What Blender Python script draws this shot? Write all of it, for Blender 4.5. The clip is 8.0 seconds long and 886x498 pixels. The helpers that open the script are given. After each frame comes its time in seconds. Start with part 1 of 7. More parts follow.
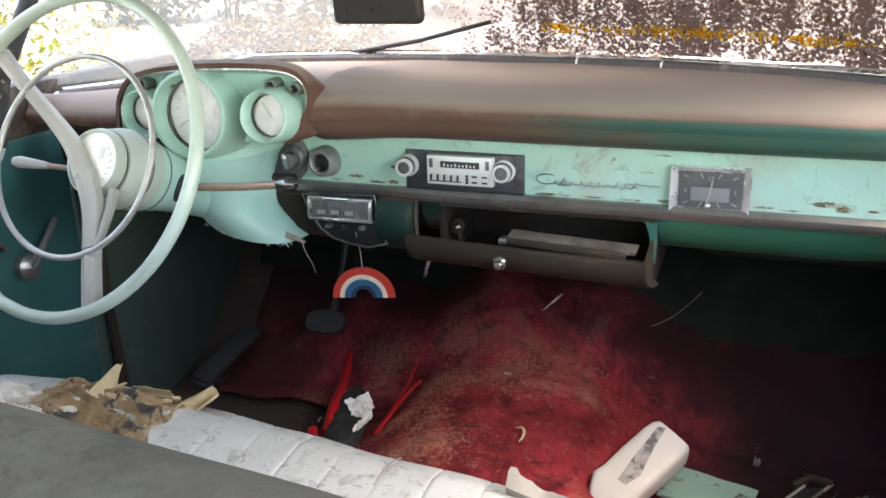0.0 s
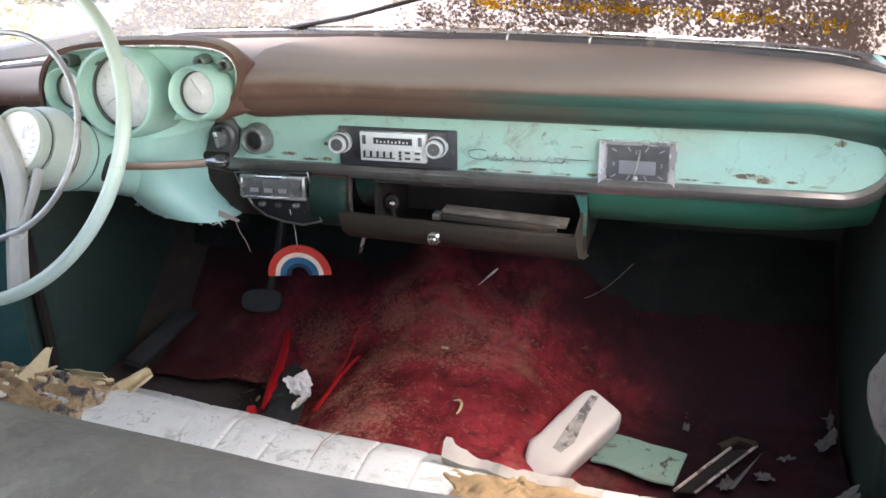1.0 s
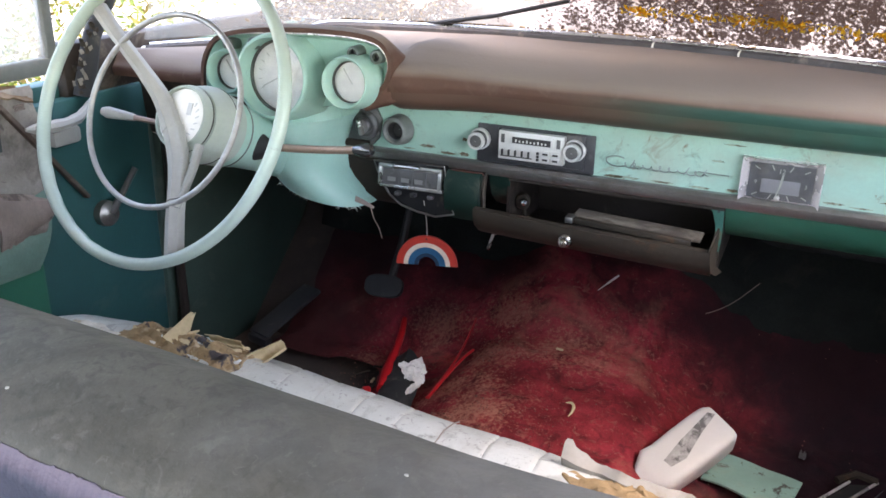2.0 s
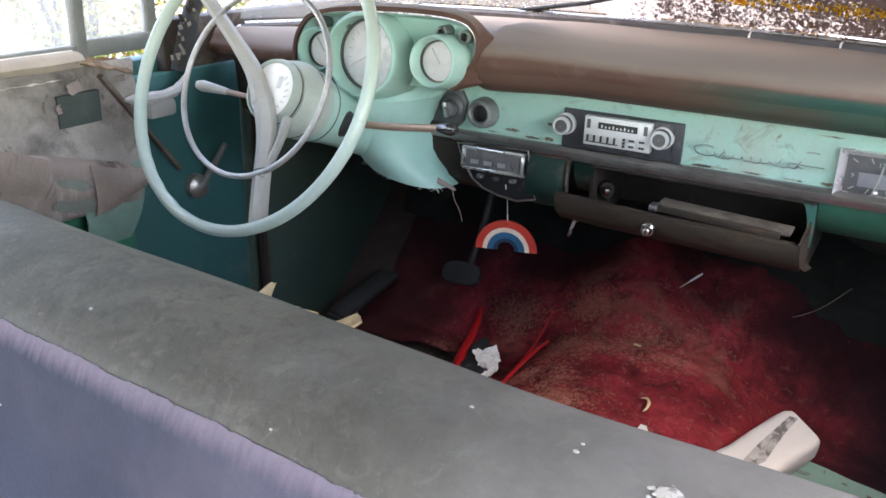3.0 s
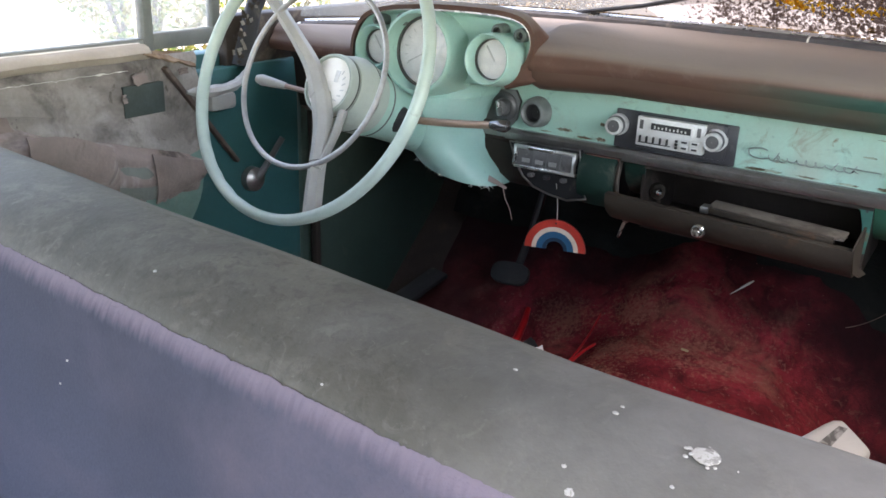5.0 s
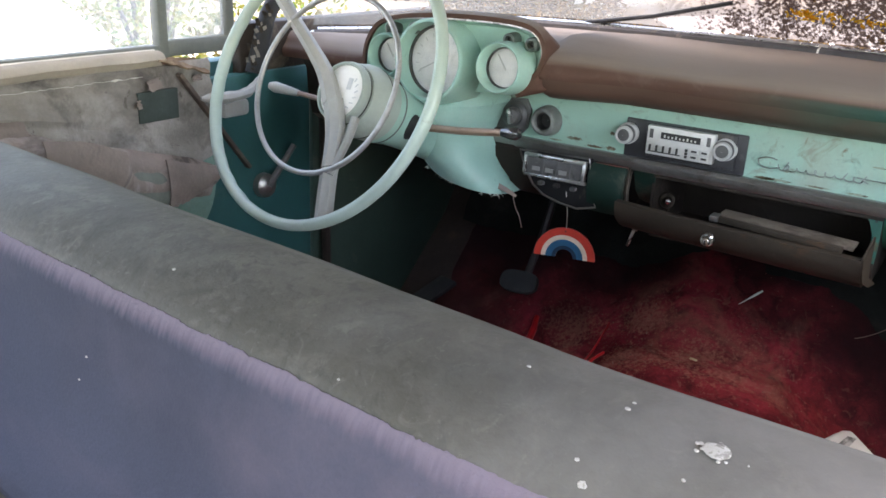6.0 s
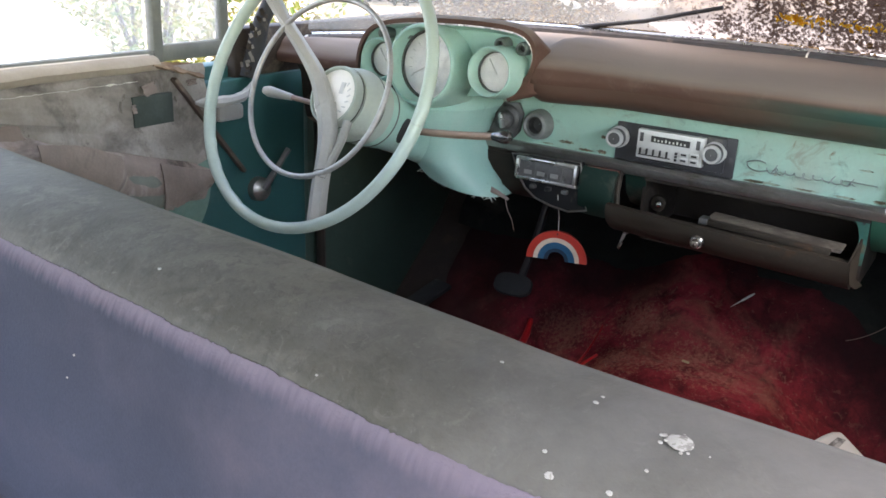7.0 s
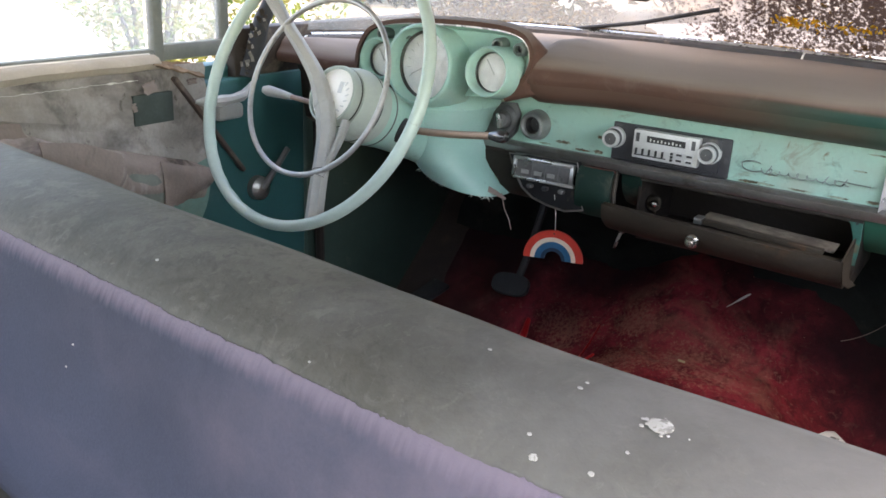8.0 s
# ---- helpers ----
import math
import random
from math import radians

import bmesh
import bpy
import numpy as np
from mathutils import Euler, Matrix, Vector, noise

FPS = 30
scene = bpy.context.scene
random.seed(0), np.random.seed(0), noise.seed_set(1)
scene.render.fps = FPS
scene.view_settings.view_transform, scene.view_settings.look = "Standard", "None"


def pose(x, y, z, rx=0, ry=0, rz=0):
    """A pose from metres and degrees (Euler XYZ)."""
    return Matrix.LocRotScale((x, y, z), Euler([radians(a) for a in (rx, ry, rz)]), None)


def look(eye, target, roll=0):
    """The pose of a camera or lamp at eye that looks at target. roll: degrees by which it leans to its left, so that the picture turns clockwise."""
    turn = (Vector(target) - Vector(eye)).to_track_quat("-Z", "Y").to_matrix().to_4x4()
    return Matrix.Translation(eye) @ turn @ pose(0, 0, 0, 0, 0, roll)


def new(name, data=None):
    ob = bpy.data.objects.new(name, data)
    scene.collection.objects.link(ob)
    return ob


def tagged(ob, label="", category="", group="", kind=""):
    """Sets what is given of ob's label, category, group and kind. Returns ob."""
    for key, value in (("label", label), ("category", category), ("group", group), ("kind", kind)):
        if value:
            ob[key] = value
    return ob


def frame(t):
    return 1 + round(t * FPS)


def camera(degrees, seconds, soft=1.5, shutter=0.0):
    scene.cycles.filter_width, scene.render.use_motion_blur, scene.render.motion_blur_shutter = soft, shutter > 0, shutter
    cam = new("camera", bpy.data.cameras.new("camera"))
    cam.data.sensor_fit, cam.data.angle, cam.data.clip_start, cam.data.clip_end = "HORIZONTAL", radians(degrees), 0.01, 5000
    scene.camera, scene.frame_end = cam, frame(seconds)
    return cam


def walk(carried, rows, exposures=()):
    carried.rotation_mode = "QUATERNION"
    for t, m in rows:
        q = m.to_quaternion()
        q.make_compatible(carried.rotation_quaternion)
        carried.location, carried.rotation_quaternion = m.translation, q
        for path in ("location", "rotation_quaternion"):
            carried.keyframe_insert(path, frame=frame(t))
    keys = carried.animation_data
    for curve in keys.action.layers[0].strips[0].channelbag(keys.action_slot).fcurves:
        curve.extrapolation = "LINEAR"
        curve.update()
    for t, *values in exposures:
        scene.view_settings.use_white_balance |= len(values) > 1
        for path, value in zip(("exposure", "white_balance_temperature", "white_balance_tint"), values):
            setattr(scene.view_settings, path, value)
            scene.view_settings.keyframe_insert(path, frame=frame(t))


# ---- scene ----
cam = camera(54.0, 8.0, soft=1.6)
PATH = [
    (0, (0.4117, -1.2332, 1.2307), (-0.2484, 0.5314, 0.5601), -1.71),
    (0.1, (0.4139, -1.2333, 1.2308), (-0.213, 0.5497, 0.5795), -1.91),
    (0.2, (0.4161, -1.2334, 1.2309), (-0.1794, 0.5629, 0.5876), -2.05),
    (0.3, (0.4184, -1.2336, 1.2311), (-0.1484, 0.5755, 0.5974), -2.14),
    (0.4, (0.4206, -1.2337, 1.2312), (-0.1289, 0.5809, 0.5965), -2.42),
    (0.5, (0.4228, -1.2338, 1.2313), (-0.1142, 0.579, 0.5789), -2.62),
    (0.6, (0.4229, -1.2353, 1.2311), (-0.1015, 0.5748, 0.5621), -2.26),
    (0.7, (0.4231, -1.2368, 1.2309), (-0.0839, 0.5742, 0.552), -1.95),
    (0.8, (0.4233, -1.2384, 1.2307), (-0.0829, 0.5634, 0.5266), -1.68),
    (0.9, (0.4235, -1.2399, 1.2305), (-0.0901, 0.5562, 0.5173), -1.48),
    (1, (0.4235, -1.2414, 1.2303), (-0.1018, 0.5484, 0.5098), -1.24),
    (1.1, (0.4229, -1.2416, 1.2337), (-0.1273, 0.5318, 0.4935), -0.96),
    (1.2, (0.4186, -1.2444, 1.2358), (-0.154, 0.518, 0.4872), -0.67),
    (1.3, (0.4143, -1.247, 1.2381), (-0.1756, 0.5057, 0.4802), -0.31),
    (1.4, (0.41, -1.2498, 1.2402), (-0.202, 0.495, 0.4807), -0.03),
    (1.5, (0.4057, -1.2525, 1.2423), (-0.2273, 0.4854, 0.4825), 0.23),
    (1.6, (0.4028, -1.2565, 1.2422), (-0.2553, 0.474, 0.4883), 0.31),
    (1.7, (0.3999, -1.2605, 1.2421), (-0.2741, 0.4645, 0.4899), 0.64),
    (1.8, (0.3969, -1.2646, 1.2421), (-0.3021, 0.4512, 0.4912), 0.69),
    (1.9, (0.394, -1.2685, 1.242), (-0.3302, 0.4424, 0.5032), 0.71),
    (2, (0.3911, -1.2726, 1.2419), (-0.3541, 0.4334, 0.5104), 1.12),
    (2.2, (0.3889, -1.2773, 1.2312), (-0.4071, 0.3991, 0.485), 1.41),
    (3.3, (0.404, -1.2785, 1.203), (-0.5288, 0.3367, 0.4822), 2.21),
    (3.5, (0.4069, -1.2784, 1.1982), (-0.539, 0.3304, 0.4775), 2.62),
    (3.7, (0.4072, -1.2812, 1.1984), (-0.5535, 0.3158, 0.4724), 2.56),
    (4, (0.4077, -1.2854, 1.1988), (-0.5635, 0.3057, 0.4753), 2.64),
    (4.2, (0.4078, -1.2877, 1.1982), (-0.5726, 0.298, 0.4753), 2.63),
    (4.5, (0.4079, -1.2912, 1.1972), (-0.5842, 0.2886, 0.4772), 2.64),
    (4.7, (0.4084, -1.2932, 1.1967), (-0.594, 0.2798, 0.4761), 2.42),
    (5.8, (0.411, -1.3042, 1.1938), (-0.6131, 0.268, 0.5012), 2.49),
    (6, (0.4115, -1.3062, 1.1933), (-0.6203, 0.2612, 0.5009), 2.56),
    (6.2, (0.4127, -1.3069, 1.1926), (-0.6309, 0.2588, 0.514), 2.48),
    (6.5, (0.4146, -1.3079, 1.1915), (-0.6273, 0.2554, 0.5045), 2.54),
    (6.7, (0.4198, -1.3081, 1.1928), (-0.6173, 0.2577, 0.5051), 2.54),
    (7, (0.4277, -1.3085, 1.1947), (-0.6061, 0.2615, 0.5124), 2.51),
    (7.2, (0.4311, -1.3113, 1.1944), (-0.5973, 0.2627, 0.5128), 2.57),
    (7.5, (0.4361, -1.3156, 1.1939), (-0.595, 0.2596, 0.519), 2.55),
    (7.7, (0.4373, -1.3156, 1.1934), (-0.6011, 0.2522, 0.5123), 2.54),
    (8, (0.4391, -1.3156, 1.1927), (-0.5972, 0.2555, 0.5157), 2.73),
]
walk(cam, [(t, look(eye, target, roll)) for t, eye, target, roll in PATH], exposures=[(0, 4.28, 8700, 15), (0.5, 4.25, 8700, 16), (1, 4.36, 8400, 19), (1.5, 4.40, 8100, 20), (2, 4.20, 8100, 19), (3.5, 4.15, 8200, 18), (4.5, 4.06, 8200, 18), (6, 3.87, 8300, 17), (8, 3.87, 8500, 17)])

# ---------- world, sun ----------
world = bpy.data.worlds.new("sky")
scene.world = world
world.use_nodes = True
wn = world.node_tree
sky = wn.nodes.new("ShaderNodeTexSky")
sky.sky_type, sky.sun_disc = "NISHITA", False
sky.sun_elevation, sky.sun_rotation = radians(62), radians(103)
sky.air_density, sky.dust_density = 1.0, 1.2
wn.links.new(sky.outputs[0], wn.nodes["Background"].inputs[0])
wn.nodes["Background"].inputs[1].default_value = 0.15
sun = new("sun", bpy.data.lights.new("sun", "SUN"))
sun.data.energy, sun.data.angle, sun.data.color = 0.55, radians(60), (1.0, 0.97, 0.95)
sun.matrix_world = look((4.2, -1.0, 8), (0, 0, 0))

XC = -0.05  # the car's centre line


# ---------- materials ----------
def mat(name, base, rough=0.6, metal=0.0, var=0.25, scale=14.0, stains=(), bump=0.15, fine=180.0, spec=0.4, coat=0.0, subs=0.0):
    """A surface with broad and fine variation; stains: (colour, scale, threshold, softness, strength)."""
    m = bpy.data.materials.new(name)
    m.use_nodes = True
    nt = m.node_tree
    b = nt.nodes["Principled BSDF"]
    tc = nt.nodes.new("ShaderNodeTexCoord")

    def noise_node(s, detail=4.0, rough_=0.6):
        n = nt.nodes.new("ShaderNodeTexNoise")
        n.inputs["Scale"].default_value, n.inputs["Detail"].default_value, n.inputs["Roughness"].default_value = s, detail, rough_
        nt.links.new(tc.outputs["Object"], n.inputs["Vector"])
        return n

    def ramp(src, lo, hi):
        r = nt.nodes.new("ShaderNodeMapRange")
        r.inputs["From Min"].default_value, r.inputs["From Max"].default_value = lo, hi
        nt.links.new(src, r.inputs["Value"])
        return r.outputs["Result"]

    def mix(fac, a, c):
        x = nt.nodes.new("ShaderNodeMix")
        x.data_type = "RGBA"
        for sock, v in ((x.inputs[0], fac), (x.inputs[6], a), (x.inputs[7], c)):
            if hasattr(v, "is_output"):
                nt.links.new(v, sock)
            elif isinstance(v, (int, float)):
                sock.default_value = v
            else:
                sock.default_value = (*v, 1)
        return x.outputs[2]

    n1, n2 = noise_node(scale), noise_node(fine, 3.0)
    dark = tuple(c * (1 - var) for c in base)
    light = tuple(min(1.0, c * (1 + var)) for c in base)
    col = mix(ramp(n1.outputs["Fac"], 0.3, 0.7), dark, light)
    col = mix(ramp(n2.outputs["Fac"], 0.35, 0.75), col, mix(0.5, col, dark))
    for k, (sc, ss, th, soft, amount) in enumerate(stains):
        ns = noise_node(ss, 6.0, 0.65)
        ns.inputs["Distortion"].default_value = 0.4 + 0.2 * k
        f = nt.nodes.new("ShaderNodeMath")
        f.operation = "MULTIPLY"
        nt.links.new(ramp(ns.outputs["Fac"], th, th + soft), f.inputs[0])
        f.inputs[1].default_value = amount
        col = mix(f.outputs[0], col, sc)
    nt.links.new(col, b.inputs["Base Color"])
    rr = nt.nodes.new("ShaderNodeMapRange")
    rr.inputs["To Min"].default_value, rr.inputs["To Max"].default_value = max(0.03, rough - 0.12), min(1, rough + 0.12)
    nt.links.new(n1.outputs["Fac"], rr.inputs["Value"])
    nt.links.new(rr.outputs[0], b.inputs["Roughness"])
    b.inputs["Metallic"].default_value = metal
    b.inputs["Specular IOR Level"].default_value = spec
    b.inputs["Coat Weight"].default_value = coat
    if bump:
        bp = nt.nodes.new("ShaderNodeBump")
        bp.inputs["Strength"].default_value, bp.inputs["Distance"].default_value = bump, 0.002
        nt.links.new(n2.outputs["Fac"], bp.inputs["Height"])
        nt.links.new(bp.outputs[0], b.inputs["Normal"])
    return m


TEAL = (0.29, 0.49, 0.41)
RUST = (0.16, 0.065, 0.025)
DUST = (0.33, 0.28, 0.22)
M_TEAL = mat("teal_paint", TEAL, 0.42, var=0.1, scale=6, stains=((DUST, 7, 0.50, 0.25, 0.5), ((0.14, 0.2, 0.17), 30, 0.58, 0.12, 0.55), ((0.20, 0.17, 0.12), 20, 0.60, 0.08, 0.5), (RUST, 16, 0.66, 0.05, 0.7)), bump=0.1)
M_TEAL_CLEAN = mat("teal_paint_cluster", (0.265, 0.465, 0.405), 0.4, var=0.1, scale=7, stains=((DUST, 12, 0.56, 0.2, 0.35), ((0.12, 0.2, 0.17), 26, 0.62, 0.10, 0.4), ((0.36, 0.46, 0.42), 5, 0.52, 0.2, 0.5)), bump=0.08)
M_TEAL_DEEP = mat("deep_teal_paint", (0.020, 0.10, 0.10), 0.5, var=0.15, scale=5, stains=((DUST, 7, 0.6, 0.25, 0.25),), bump=0.08)
# the teal paint with the shade of the low panels in its colour
M_TEAL_SHADED = mat("teal_paint_shaded", (0.022, 0.155, 0.100), 0.5, var=0.12, scale=5, stains=((DUST, 8, 0.6, 0.2, 0.25),), bump=0.08)
M_BROWN = mat("dark_brown_paint", (0.032, 0.025, 0.021), 0.55, var=0.3, scale=10, stains=((DUST, 12, 0.58, 0.2, 0.4),), bump=0.12, spec=0.2)
M_DOORBROWN = mat("worn_brown_steel", (0.037, 0.030, 0.023), 0.6, var=0.3, scale=12, stains=((RUST, 14, 0.62, 0.12, 0.4), ((0.10, 0.085, 0.07), 26, 0.64, 0.08, 0.35)), bump=0.12, spec=0.15)
M_CHROME = mat("dull_chrome", (0.62, 0.62, 0.6), 0.28, 1.0, var=0.15, scale=20, stains=(((0.2, 0.18, 0.15), 25, 0.6, 0.1, 0.5),), bump=0.03)
M_STEEL = mat("dull_steel_trim", (0.34, 0.33, 0.32), 0.38, 1.0, var=0.2, scale=20, stains=(((0.1, 0.08, 0.07), 18, 0.58, 0.15, 0.6),), bump=0.05)
M_BLACK = mat("black_plastic", (0.02, 0.02, 0.022), 0.5, var=0.3, scale=30, stains=((DUST, 25, 0.6, 0.2, 0.25),), bump=0.08)
M_GREY = mat("grey_metal", (0.12, 0.12, 0.12), 0.45, 0.4, var=0.25, scale=30, bump=0.08)
M_RUBBER = mat("black_rubber", (0.022, 0.024, 0.026), 0.75, var=0.3, scale=30, stains=((DUST, 20, 0.6, 0.2, 0.3),), bump=0.2)
M_WHEEL = mat("pale_teal_wheel", (0.36, 0.46, 0.415), 0.35, var=0.08, scale=12, stains=(((0.2, 0.2, 0.16), 30, 0.66, 0.08, 0.5),), bump=0.05, coat=0.2)
M_SPOKE = mat("grey_beige_spoke", (0.34, 0.345, 0.325), 0.42, var=0.12, scale=14, stains=(((0.25, 0.2, 0.17), 18, 0.6, 0.15, 0.5),), bump=0.06)
M_RING = mat("worn_chrome_ring", (0.36, 0.36, 0.35), 0.45, 0.6, var=0.25, scale=25, stains=(((0.22, 0.2, 0.18), 22, 0.55, 0.12, 0.6),), bump=0.06)
M_BUTTON = mat("white_button", (0.82, 0.82, 0.80), 0.3, var=0.06, scale=20, stains=(((0.4, 0.37, 0.33), 40, 0.64, 0.1, 0.5),), bump=0.03)
M_HUB = mat("grey_hub", (0.34, 0.40, 0.36), 0.45, var=0.12, scale=14, stains=(((0.2, 0.2, 0.17), 16, 0.58, 0.2, 0.4),), bump=0.06)
M_WHITE = mat("dirty_white", (0.7, 0.68, 0.62), 0.5, var=0.1, scale=20, stains=(((0.25, 0.22, 0.18), 18, 0.62, 0.15, 0.5),), bump=0.06)
M_CARPET = mat("red_carpet", (0.255, 0.029, 0.038), 0.95, var=0.55, scale=9, stains=(((0.36, 0.036, 0.056), 6, 0.52, 0.14, 0.8), ((0.06, 0.012, 0.014), 13, 0.52, 0.14, 0.8), ((0.30, 0.14, 0.10), 5, 0.55, 0.12, 0.5), ((0.33, 0.16, 0.12), 60, 0.57, 0.10, 0.45), ((0.045, 0.010, 0.012), 34, 0.5, 0.2, 0.5)), bump=1.0, fine=320, spec=0.1)
# teal darkened for the shade under the padded top
M_LIP = mat("shaded_lip_teal", (0.019, 0.075, 0.058), 0.55, var=0.2, scale=5, stains=(((0.075, 0.05, 0.04), 5, 0.52, 0.25, 0.6),), bump=0.08)
M_TRIM = mat("dull_grey_trim", (0.29, 0.28, 0.265), 0.34, 0.8, var=0.18, scale=16, stains=(((0.17, 0.14, 0.12), 18, 0.56, 0.15, 0.6),), bump=0.08)
M_BRIGHT = mat("bright_chrome", (0.85, 0.80, 0.79), 0.28, 0.6, var=0.1, scale=30, stains=(((0.3, 0.28, 0.26), 40, 0.62, 0.1, 0.5),), bump=0.03)
M_POST = mat("grey_green_window_post", (0.16, 0.18, 0.17), 0.5, var=0.2, scale=20, stains=((DUST, 14, 0.58, 0.2, 0.4),), bump=0.1)


def tint_past(m, col, spans):
    """Blend a colour over a material past given lines (axis, start, end), with an uneven front."""
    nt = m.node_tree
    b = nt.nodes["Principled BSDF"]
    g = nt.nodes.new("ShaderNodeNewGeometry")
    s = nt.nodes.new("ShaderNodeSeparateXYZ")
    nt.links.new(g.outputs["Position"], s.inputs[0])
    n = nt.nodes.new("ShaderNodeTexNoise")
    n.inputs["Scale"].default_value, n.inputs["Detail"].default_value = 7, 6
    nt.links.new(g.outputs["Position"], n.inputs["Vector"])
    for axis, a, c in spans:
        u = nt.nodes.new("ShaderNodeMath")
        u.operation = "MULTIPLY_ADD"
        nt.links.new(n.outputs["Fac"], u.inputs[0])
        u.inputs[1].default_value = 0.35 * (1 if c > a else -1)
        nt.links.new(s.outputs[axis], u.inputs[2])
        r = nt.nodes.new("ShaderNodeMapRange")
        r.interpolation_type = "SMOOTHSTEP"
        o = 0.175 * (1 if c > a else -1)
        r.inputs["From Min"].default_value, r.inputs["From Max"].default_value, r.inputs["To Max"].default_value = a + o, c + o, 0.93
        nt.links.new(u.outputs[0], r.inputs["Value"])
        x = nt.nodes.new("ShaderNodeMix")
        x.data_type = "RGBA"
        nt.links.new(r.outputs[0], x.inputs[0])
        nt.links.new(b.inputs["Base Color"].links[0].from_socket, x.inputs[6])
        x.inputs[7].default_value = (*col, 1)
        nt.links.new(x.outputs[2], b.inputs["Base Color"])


def grit_on(m, col, spots):
    """Sprinkle fine pale grit round given spots (centre, radius)."""
    nt = m.node_tree
    b = nt.nodes["Principled BSDF"]
    g = nt.nodes.new("ShaderNodeNewGeometry")
    n = nt.nodes.new("ShaderNodeTexNoise")
    n.inputs["Scale"].default_value, n.inputs["Detail"].default_value, n.inputs["Roughness"].default_value = 130, 6, 0.75
    nt.links.new(g.outputs["Position"], n.inputs["Vector"])
    n2 = nt.nodes.new("ShaderNodeTexNoise")
    n2.inputs["Scale"].default_value, n2.inputs["Detail"].default_value = 14, 4
    nt.links.new(g.outputs["Position"], n2.inputs["Vector"])
    for centre, radius in spots:
        d = nt.nodes.new("ShaderNodeVectorMath")
        d.operation = "DISTANCE"
        nt.links.new(g.outputs["Position"], d.inputs[0])
        d.inputs[1].default_value = centre
        r = nt.nodes.new("ShaderNodeMapRange")
        r.inputs["From Min"].default_value, r.inputs["From Max"].default_value = radius, 0.0
        r.inputs["To Min"].default_value, r.inputs["To Max"].default_value = -0.25, 0.15
        r.clamp = False
        nt.links.new(d.outputs["Value"], r.inputs["Value"])
        u = nt.nodes.new("ShaderNodeMath")
        nt.links.new(n.outputs["Fac"], u.inputs[0])
        nt.links.new(r.outputs[0], u.inputs[1])
        w = nt.nodes.new("ShaderNodeMath")
        w.operation = "MULTIPLY_ADD"
        nt.links.new(n2.outputs["Fac"], w.inputs[0])
        w.inputs[1].default_value = 0.5
        nt.links.new(u.outputs[0], w.inputs[2])
        k = nt.nodes.new("ShaderNodeMapRange")
        k.inputs["From Min"].default_value, k.inputs["From Max"].default_value, k.inputs["To Max"].default_value = 0.75, 0.92, 0.7
        nt.links.new(w.outputs[0], k.inputs["Value"])
        x = nt.nodes.new("ShaderNodeMix")
        x.data_type = "RGBA"
        nt.links.new(k.outputs[0], x.inputs[0])
        nt.links.new(b.inputs["Base Color"].links[0].from_socket, x.inputs[6])
        x.inputs[7].default_value = (*col, 1)
        nt.links.new(x.outputs[2], b.inputs["Base Color"])


grit_on(M_CARPET, (0.40, 0.165, 0.12), (((-0.13, 0.18, 0.41), 0.24), ((-0.10, 0.0, 0.42), 0.22), ((-0.14, 0.31, 0.43), 0.18), ((-0.17, 0.06, 0.39), 0.20), ((-0.43, 0.21, 0.35), 0.16), ((0.02, 0.22, 0.43), 0.2), ((-0.30, 0.30, 0.39), 0.16), ((-0.08, -0.06, 0.41), 0.16)))
# brown paint carried over the lip towards the driver's end
tint_past(M_LIP, (0.085, 0.045, 0.034), (("X", 0.40, 0.05),))
# darken the carpet for the shade in the footwells and under the dashboard
tint_past(M_CARPET, (0.013, 0.012, 0.017), (("X", 0.18, 0.46),))
tint_past(M_CARPET, (0.050, 0.016, 0.016), (("X", -0.30, -0.60),))
tint_past(M_CARPET, (0.022, 0.010, 0.012), (("Y", 0.25, 0.45),))
M_KICK = mat("dark_green_kick", (0.034, 0.066, 0.054), 0.6, var=0.25, scale=7, stains=((DUST, 9, 0.6, 0.2, 0.2),), bump=0.1)
# green with the shade under the dashboard put into its colour
M_GREEN_SHADED = mat("shaded_green", (0.007, 0.026, 0.020), 0.5, var=0.2, scale=12, stains=((DUST, 14, 0.6, 0.2, 0.25),), bump=0.1, spec=0.2)
M_MAT = mat("brown_floor_mat", (0.045, 0.033, 0.028), 0.9, var=0.3, scale=14, stains=(((0.10, 0.06, 0.045), 12, 0.6, 0.15, 0.5),), bump=0.5)
M_SEATTOP = mat("worn_grey_vinyl", (0.072, 0.070, 0.060), 0.6, var=0.25, scale=5, stains=(((0.15, 0.145, 0.125), 5, 0.53, 0.18, 0.6), ((0.034, 0.034, 0.028), 6, 0.445, 0.16, 0.85), ((0.11, 0.105, 0.09), 22, 0.52, 0.10, 0.6), ((0.045, 0.045, 0.040), 30, 0.55, 0.08, 0.6), ((0.17, 0.165, 0.15), 42, 0.62, 0.10, 0.35), ((0.042, 0.040, 0.036), 75, 0.53, 0.12, 0.5), ((0.15, 0.145, 0.13), 110, 0.60, 0.08, 0.4)), bump=0.28)


